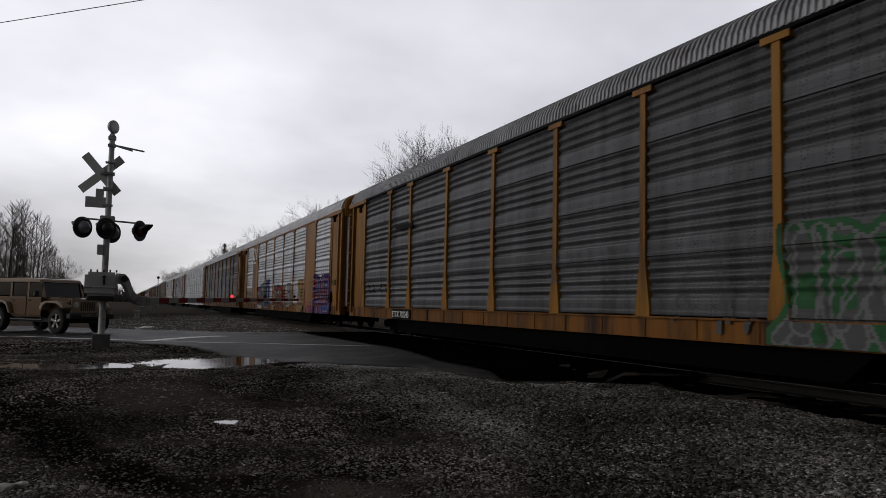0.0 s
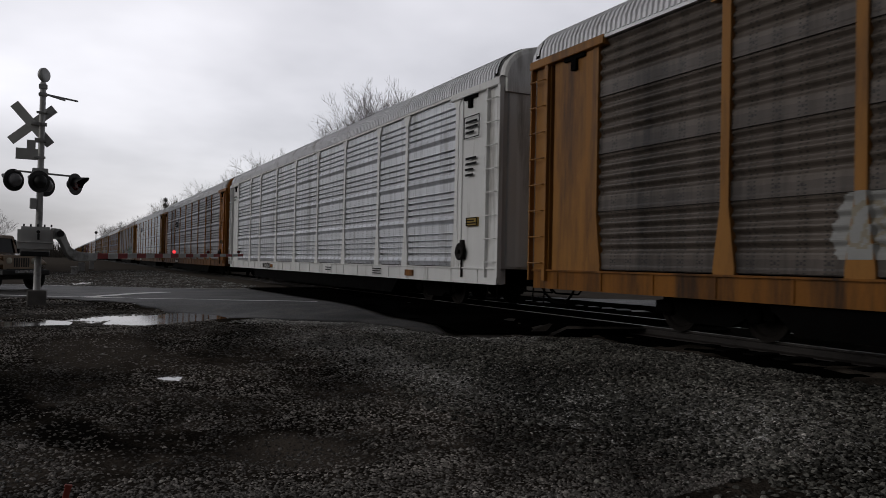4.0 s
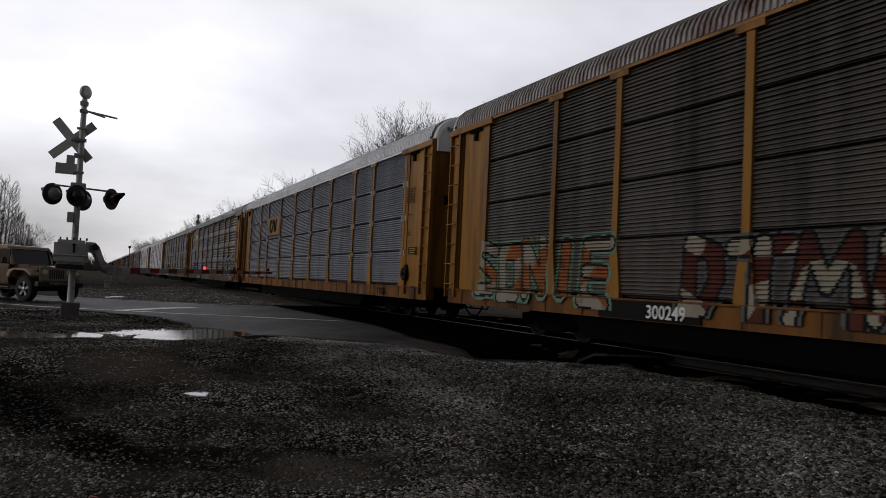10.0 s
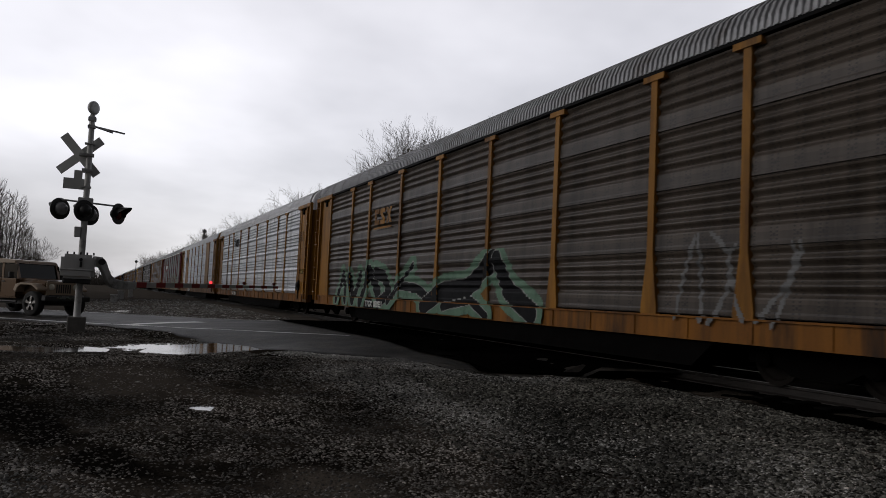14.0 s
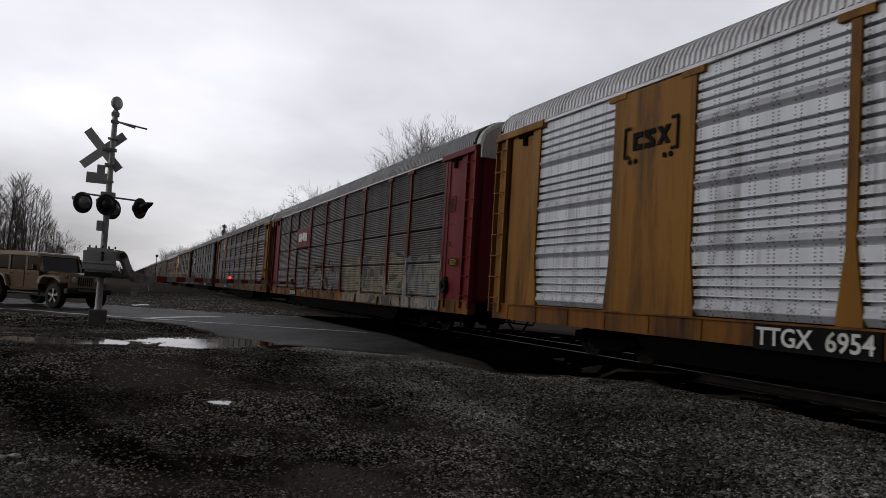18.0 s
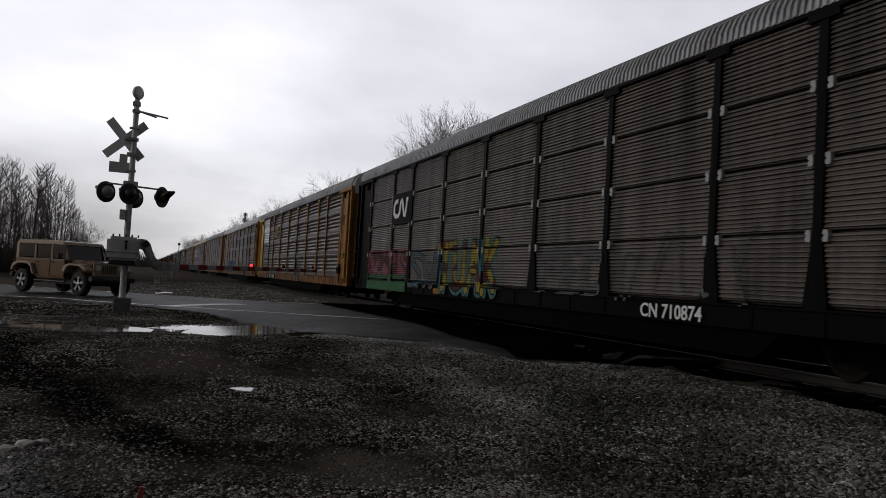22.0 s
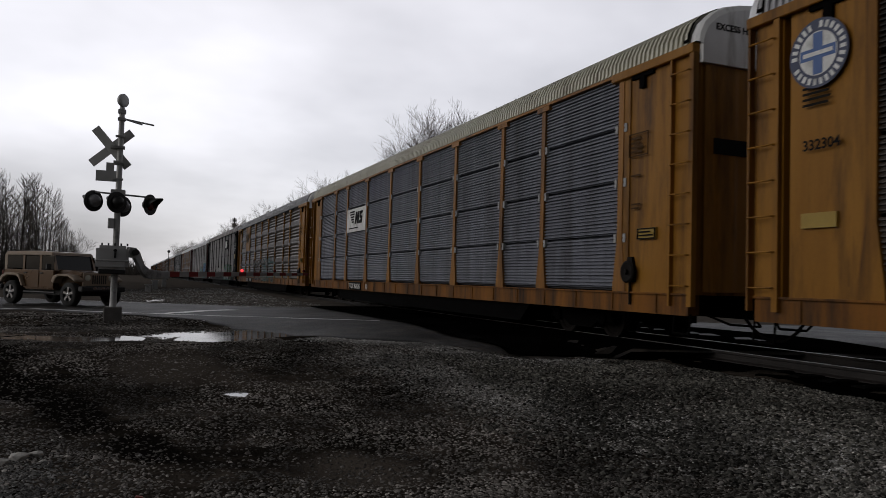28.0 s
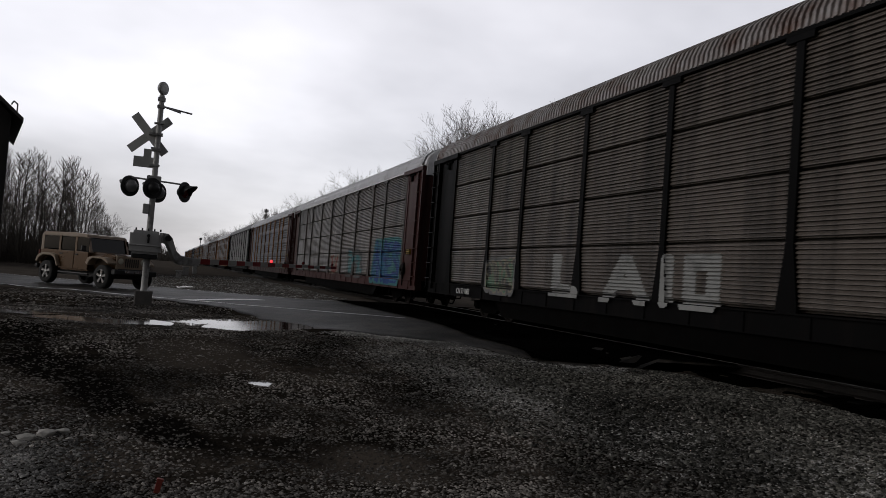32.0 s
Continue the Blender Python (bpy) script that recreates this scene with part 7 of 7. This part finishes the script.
def bank_place(rnd):
    y = rnd.uniform(2.5, 11.6)
    x = rnd.uniform(4.4, 7.75) if rnd.random() < 0.75 else rnd.uniform(3.4, 7.75)
    if y > 10.4 and x > 6.0:
        return None
    return x, y, ground_level(x, y) + 0.006


scatter("gravel_stones", "small wet grey crushed stones strewn over the lot", STONE, 140000, lot_place, lambda r, x, y: r.uniform(0.007, 0.021) * (1.7 if r.random() < 0.07 else 1), 3)
def beyond_place(rnd):
    y = 27.5 + 42.0 * rnd.random() ** 1.4
    x = rnd.uniform(-1.5, 7.4)
    if (Vector((x, y)) - EDGE_AT).dot(ROAD_SIDE) < 8.2:
        return None
    return x, y, ground_level(x, y)


scatter("bank_stones", "grey-brown stones on the gravel bank beyond the road", PALE_STONE, 9000, beyond_place, lambda r, x, y: r.uniform(0.03, 0.07), 21)
scatter("pale_stones", "paler dry crushed stones in a worn strip across the lot", PALE_STONE, 26000, swath_place, lambda r, x, y: r.uniform(0.008, 0.022), 8)
scatter("ballast_stones", "coarse wet grey ballast stones along the track", BALLAST, 30000, bank_place, lambda r, x, y: r.uniform(0.016, 0.038), 5)


CREST = [(3.4, 14.6), (4.3, 13.95), (5.0, 13.4), (5.35, 12.1), (5.6, 11.2), (6.2, 10.55), (7.1, 10.3)]


def crest_place(rnd):
    """Along the lip where the lot drops to the crossing and the track bed."""
    k = rnd.randrange(len(CREST) - 1)
    t = rnd.random()
    (xa, ya), (xb, yb) = CREST[k], CREST[k + 1]
    w = abs(rnd.gauss(0, 0.45))
    x, y = xa + (xb - xa) * t - 0.75 * w, ya + (yb - ya) * t - 0.65 * w
    return x, y, ground_level(x, y) + 0.006


def verge_place(rnd):
    x, y = rnd.uniform(-6.0, 1.6), rnd.uniform(16.2, 23.5)
    if x + 0.83 * y > 17.6 + (1.6 if x < -0.8 else 0.0):
        return None
    d = math.hypot(x + 0.5, (y - 19.0) * 0.6)
    if rnd.random() > (0.9 if d < 1.3 else 0.35):
        return None
    return x, y, ground_level(x, y) + 0.004


scatter("crest_stones", "pale crushed stones along the lip above the crossing", PALE_STONE, 10000, crest_place, lambda r, x, y: r.uniform(0.010, 0.028), 31)
scatter("verge_stones", "dark muddy stones heaped round the foot of the signal", STONE, 16000, verge_place, lambda r, x, y: r.uniform(0.014, 0.040), 33)


def rock(x, y, s, seed):
    bm = bmesh.new()
    bmesh.ops.create_icosphere(bm, subdivisions=1, radius=1)
    for v in bm.verts:
        k = 1 + 0.6 * noise.noise(v.co * 1.9 + Vector((seed, 0, 0)))
        v.co = Vector((v.co.x * s * k, v.co.y * s * k * 0.8, v.co.z * s * k * 0.38))
    me = bpy.data.meshes.new("rock")
    bm.to_mesh(me)
    bm.free()
    me.materials.append(None)
    ob = part("rock", me, material("pale_limestone", (0.62, 0.60, 0.56), (0.34, 0.33, 0.31), rough=0.8, scale=14, bump=0.4), m=pose(x, y, ground_level(x, y) + s * 0.18, 0, 0, seed * 40))
    return tagged(ob, "pale broken limestone rock lying on the gravel", "rock", group="pale rocks on the lot")


for k, (x, y, s) in enumerate(((-0.93, 6.85, 0.085), (-0.80, 6.95, 0.10), (-0.68, 7.0, 0.07), (-0.97, 6.70, 0.06), (-0.62, 6.78, 0.035), (-1.1, 6.95, 0.04), (-0.86, 6.6, 0.03), (-0.5, 6.9, 0.02), (0.52, 10.7, 0.035))):
    rock(x, y, s, k + 1)
stake = thing("marker_stake", "short red plastic marker stake in the gravel", "marker", m=pose(0.06, 5.25, ground_level(0.06, 5.25) - 0.02, 0, 12, 0))
part("shaft", MB().box(-0.018, 0.018, -0.01, 0.01, 0, 0.10, 0.003), material("faded_red_plastic", (0.35, 0.06, 0.04), rough=0.6, bump=0), stake)
part("tip", MB().box(-0.022, 0.022, -0.014, 0.014, 0.10, 0.115, 0.003), material("faded_red_plastic", (0.35, 0.06, 0.04)), stake)

# ---- trees, barn, mast and wire ----
BARK = material("bare_bark", (0.075, 0.064, 0.056), (0.045, 0.039, 0.035), rough=0.9, scale=6, bump=0.2)
TWIG = material("grey_twigs", (0.21, 0.185, 0.165), (0.15, 0.132, 0.118), rough=0.9, scale=6, bump=0)
WOOD_TWIG = material("brown_twigs", (0.15, 0.126, 0.108), (0.10, 0.084, 0.072), rough=0.9, scale=6, bump=0)
BRUSH = material("brown_brush", (0.050, 0.040, 0.032), (0.028, 0.023, 0.019), rough=0.95, scale=3, bump=0.3)


def bare_tree_meshes(seed, height, spreadf=0.5, depth=5, trunk=0.16, finest=0.009):
    rnd = random.Random(seed)
    wood, twig = MB(), MB()

    def grow(p, d, ln, r, lv):
        steps = 3 if lv < 3 else 2
        q = Vector(p)
        for k in range(steps):
            d2 = (d + Vector((rnd.uniform(-1, 1), rnd.uniform(-1, 1), rnd.uniform(-0.3, 0.6))) * 0.16).normalized()
            e = q + d2 * (ln / steps)
            r2 = r * (1 - 0.28 / steps * (k + 1)) if lv else r * (1 - 0.12 * (k + 1))
            (wood if lv < 3 else twig).tube(q, e, r, r2, 6 if lv < 2 else (4 if lv < 3 else 3), caps=False)
            if lv < depth and (k > 0 or lv > 0):
                for _ in range(2 if lv < 2 else rnd.choice((1, 2, 2))):
                    a = rnd.uniform(0, 6.28)
                    out = d2.orthogonal().normalized()
                    out.rotate(Matrix.Rotation(a, 3, d2))
                    nd = (d2 * rnd.uniform(0.5, 1.0) + out * rnd.uniform(0.5, 1.0) * spreadf * 1.5 + Vector((0, 0, 0.25))).normalized()
                    grow(e, nd, ln * rnd.uniform(0.5, 0.72), max(r2 * 0.5, finest), lv + 1)
            q, d, r = e, d2, r2
        if lv < depth:
            grow(q, d, ln * 0.62, r * 0.85, lv + 1)

    grow((0, 0, -0.3), Vector((0, 0, 1)), height * 0.42, trunk, 0)
    return wood.mesh("trunk"), twig.mesh("crown")


TREES = [bare_tree_meshes(11, 16, 0.55, 5, 0.22), bare_tree_meshes(23, 15, 0.42, 5, 0.20), bare_tree_meshes(37, 14, 0.5, 5, 0.18)]


def upright_tree_meshes(seed, height):
    """A slender woodland tree: one leader, steep branches from low down, fine twigs."""
    rnd = random.Random(seed)
    wood, twig = MB(), MB()
    pts, x, y = [], 0.0, 0.0
    for k in range(9):
        pts.append(Vector((x, y, -0.3 + (height + 0.3) * k / 8)))
        x, y = x + rnd.uniform(-0.16, 0.16), y + rnd.uniform(-0.16, 0.16)
    for k in range(8):
        wood.tube(pts[k], pts[k + 1], 0.13 * (1 - k / 8.6), 0.13 * (1 - (k + 1) / 8.6), 5, caps=False)
    for _ in range(30):
        f = rnd.uniform(0.26, 0.97)
        q = f * 8
        k = min(7, int(q))
        p = pts[k].lerp(pts[k + 1], q - k)
        a = rnd.uniform(0, 6.28)
        steep = rnd.uniform(0.55, 1.5)
        d = Vector((math.cos(a), math.sin(a), steep)).normalized()
        ln = height * (0.06 + 0.25 * (1 - f) ** 0.7) * rnd.uniform(0.6, 1.2)
        e = p
        for g in range(3):
            d = (d + Vector((rnd.uniform(-0.2, 0.2), rnd.uniform(-0.2, 0.2), 0.14))).normalized()
            n = e + d * ln / 3
            wood.tube(e, n, 0.034 - 0.007 * g, 0.027 - 0.007 * g, 3, caps=False)
            for _ in range(3):
                w = (d + Vector((rnd.uniform(-0.8, 0.8), rnd.uniform(-0.8, 0.8), rnd.uniform(-0.1, 0.6)))).normalized()
                m = n + w * ln * rnd.uniform(0.15, 0.32)
                twig.tube(n, m, 0.016, 0.009, 3, caps=False)
                w2 = (w + Vector((rnd.uniform(-0.8, 0.8), rnd.uniform(-0.8, 0.8), 0.3))).normalized()
                twig.tube(m, m + w2 * ln * 0.14, 0.010, 0.007, 3, caps=False)
            e = n
    return wood.mesh("trunk"), twig.mesh("crown")


THIN = [upright_tree_meshes(51, 14), upright_tree_meshes(67, 13), upright_tree_meshes(91, 12), bare_tree_meshes(71, 8, 0.6, 4, 0.09)]


def height_of(kind):
    return max(v.co.z for me in kind for v in me.vertices)


TALL = {id(k): height_of(k) for k in TREES + THIN}


def tree(kind, x, y, z, s, turn, label, group):
    t = thing("tree", label, "tree", group=group, m=pose(x, y, z, 0, 0, turn) @ Matrix.Scale(s, 4))
    part("trunk", kind[0], BARK, t)
    part("crown", kind[1], WOOD_TWIG if kind in THIN else TWIG, t)


rnd = random.Random(4)
# the line of trees behind the railway: bearing (x over y) and height of the top over the eye per metre
for az, top in ((0.47, 0.272), (0.43, 0.268), (0.40, 0.258), (0.365, 0.248), (0.335, 0.225), (0.30, 0.178), (0.275, 0.160), (0.252, 0.152), (0.232, 0.147), (0.212, 0.130), (0.192, 0.116), (0.176, 0.110), (0.158, 0.098), (0.140, 0.090), (0.128, 0.086), (0.118, 0.083), (0.106, 0.070), (0.092, 0.060), (0.080, 0.054), (0.068, 0.049), (0.058, 0.043), (0.048, 0.037)):
    x = 30 + rnd.uniform(-2, 2)
    az, top = az + 0.014 * min(1.0, az / 0.2), top + 0.016 * smooth(0.2, 0.4, az)
    y = x / az
    k = rnd.randrange(3)
    h = top * y + 1.01 + 0.5
    tree(TREES[k], x, y, ground_level(x, y) - 0.1, h / TALL[id(TREES[k])], rnd.uniform(0, 360), "bare leafless deciduous tree behind the railway", "bare trees behind the railway")

for k in range(84):
    y = rnd.uniform(72, 112)
    az = rnd.uniform(-0.25, -0.05)
    x = az * y
    h = y * (0.035 + 0.095 * smooth(-0.045, -0.12, az)) * rnd.uniform(0.72, 1.08)
    kk = rnd.randrange(3)
    tree(THIN[kk], x, y, ground_level(x, y) - 0.1, h / TALL[id(THIN[kk])], rnd.uniform(0, 360), "thin bare tree in a dense leafless wood", "leafless wood across the road")
tree(THIN[3], -0.066 * 70, 70, ground_level(-4.6, 70) - 0.1, 5.2 / TALL[id(THIN[3])], 40, "small gnarled bare tree at the edge of the wood", "leafless wood across the road")


def brush():
    r = random.Random(9)
    mb = MB()
    for _ in range(5200):
        y = r.uniform(74, 115)
        az = r.uniform(-0.30, -0.02)
        x = az * y
        top = (1.2 + 3.0 * smooth(-0.03, -0.12, az)) * r.uniform(0.3, 1.0)
        z = ground_level(x, y) - 0.1
        lean = r.uniform(-0.5, 0.5)
        mb.tube((x, y, z), (x + lean, y + r.uniform(-0.4, 0.4), z + top), r.uniform(0.02, 0.05), 0.010, 3, caps=False)
    return mb


tagged(part("undergrowth", brush(), BRUSH), "dense brown leafless undergrowth at the foot of the wood", "undergrowth", kind="stuff")
tagged(part("wooded_rise", MB().prism_z([(-60, 118), (-2.5, 118), (-2.5, 122), (-60, 122)], -1, 1.8), BRUSH), "dark bank of brush behind the wood", "bank", kind="structure")


def far_wood():
    r = random.Random(12)
    mb = MB()
    for _ in range(2600):
        y = r.uniform(430, 560)
        x = r.uniform(-40, 4) if r.random() < 0.5 else r.uniform(18, 70)
        h = r.uniform(3, 9)
        mb.tube((x, y, -0.5), (x + r.uniform(-1.5, 1.5), y, h), 0.22, 0.05, 3, caps=False)
    return mb


tagged(part("far_trees", far_wood(), BRUSH), "distant leafless trees along the line", "trees", kind="stuff")


def build_barn():
    b = thing("barn", "tall dark weathered barn with a gabled roof beside the road", "barn", m=pose(-11.5, 62, ground_level(-11.5, 62) - 0.5, 0, 0, 12))
    wood = material("dark_barn_boards", (0.030, 0.026, 0.024), (0.016, 0.014, 0.013), rough=0.85, scale=2, bump=0.3, streak=1)
    tin = material("barn_roof_tin", (0.06, 0.055, 0.052), (0.035, 0.032, 0.03), rough=0.6, scale=1.5, bump=0.1)
    part("wall", MB().prism_y([(-9, 0), (0, 0), (0, 11.4), (-4.5, 15.4), (-9, 11.4)], 0, 14), wood, b)
    for e in (0, 1):
        pts = [(0.75, 10.95), (-4.5, 15.55), (-4.5, 15.8), (0.75, 11.25)] if e == 0 else [(-9.75, 10.95), (-9.75, 11.25), (-4.5, 15.8), (-4.5, 15.55)]
        part("roof", MB().prism_y(pts, -0.7, 14.7), tin, b)
    for k in range(22):
        part("board", MB().box(-8.9 + k * 0.405, -8.9 + k * 0.405 + 0.37, -0.035, 0, 0.1, 11.2), wood, b)
    part("vent_hook", MB().path([(0.3, -0.5, 11.4), (0.3, -0.5, 12.2), (0.05, -0.5, 12.4), (-0.1, -0.5, 12.1)], 0.05), tin, b)


build_barn()


def build_tower():
    x, y = 0.1154 * 300, 300
    t = thing("radio_mast", "slim grey radio mast with antennas beyond the trees", "mast", m=pose(x, y, -1, 0, 0, 0))
    steel = material("mast_steel", (0.10, 0.10, 0.10), (0.07, 0.07, 0.07), rough=0.6, bump=0)
    part("pole", MB().tube((0, 0, 0), (0, 0, 24.5), 0.32, 0.2), steel, t)
    for z in (21.5, 23.4):
        fr = part("platform", MB().box(-0.7, 0.7, -0.7, 0.7, z, z + 0.1), steel, t)
        for a in range(6):
            w = math.pi * a / 3
            part("antenna", MB().box(math.cos(w) * 0.75 - 0.07, math.cos(w) * 0.75 + 0.07, math.sin(w) * 0.75 - 0.06, math.sin(w) * 0.75 + 0.06, z - 0.5, z + 0.8), steel, fr)


build_tower()


def build_wire():
    """Overhead wire high over the lot."""
    p0, p1 = Vector((-5.33, 30.0, 10.36)), Vector((0.69, 23.5, 10.1))
    mb = MB()
    pts = [p0 + (p1 - p0) * (-1.5 + 0.5 * k) + Vector((0, 0, 0.004 * (k - 4) ** 2)) for k in range(12)]
    mb.path([tuple(p) for p in pts], 0.014, 6)
    line = thing("utility_line", "wooden utility pole carrying a thin black overhead wire", "utility pole", m=pose(0, 0, 0))
    part("wire", mb, SIGNAL_BLACK, line)
    for q in (pts[0], pts[-1]):
        part("pole", MB().tube((q.x, q.y, -0.8), (q.x, q.y, q.z + 0.5), 0.15, 0.11, 12), TIE_WOOD, line)
        part("cross_arm", MB().box(q.x - 0.9, q.x + 0.9, q.y - 0.06, q.y + 0.06, q.z - 0.18, q.z - 0.02), TIE_WOOD, line)


build_wire()


def build_far_signal():
    """Small railway signal and cabinets down the line."""
    x, y = 5.6, 150
    s = thing("track_signal", "small dark trackside signal far down the line", "signal", m=pose(x, y, -0.2))
    part("post", MB().tube((0, 0, 0), (0, 0, 5.2), 0.06), SIGNAL_BLACK, s)
    part("head", MB().lathe((0, -0.1, 5.4), (0, -1, 0), [(0, 0.26), (0.05, 0.26), (0.08, 0.1)], 16), SIGNAL_BLACK, s)
    for cx, cy, h, w in ((1.6, 70, 0.7, 0.5), (0.9, 60, 0.5, 0.4), (2.6, 78, 0.9, 0.4)):
        c = thing("cabinet", "pale metal trackside equipment cabinet", "cabinet", m=pose(cx, cy, ground_level(cx, cy)))
        part("box", bevelled(MB().box(-w / 2, w / 2, -0.3, 0.3, 0.0, h).mesh("cab"), 0.02), GALV, c)
        part("roof", MB().box(-w / 2 - 0.05, w / 2 + 0.05, -0.35, 0.35, h, h + 0.05), GALV, c)


build_far_signal()


# ---- movement ----
# seconds and metres that the train has run
RUN = [(0, -0.14), (1, 18.93), (2, 37.8), (5, 94.3), (6, 113.1), (8, 150.66), (9, 169.43), (11, 206.8), (13, 244.05), (14, 262.7), (17, 318.2), (19, 355.05),
       (20, 373.6), (21, 392.05), (22, 410.42), (23, 428.85), (24, 447.2), (25, 465.65), (28, 521.2), (29, 539.5), (30, 557.75), (32, 594.08)]


def motions():
    for n, car in enumerate(CARS):
        c = (n + 0.5) * PITCH + 0.1
        walk(car, [(t, pose(TRACK_X, c - s, 0)) for t, s in RUN])


motions()
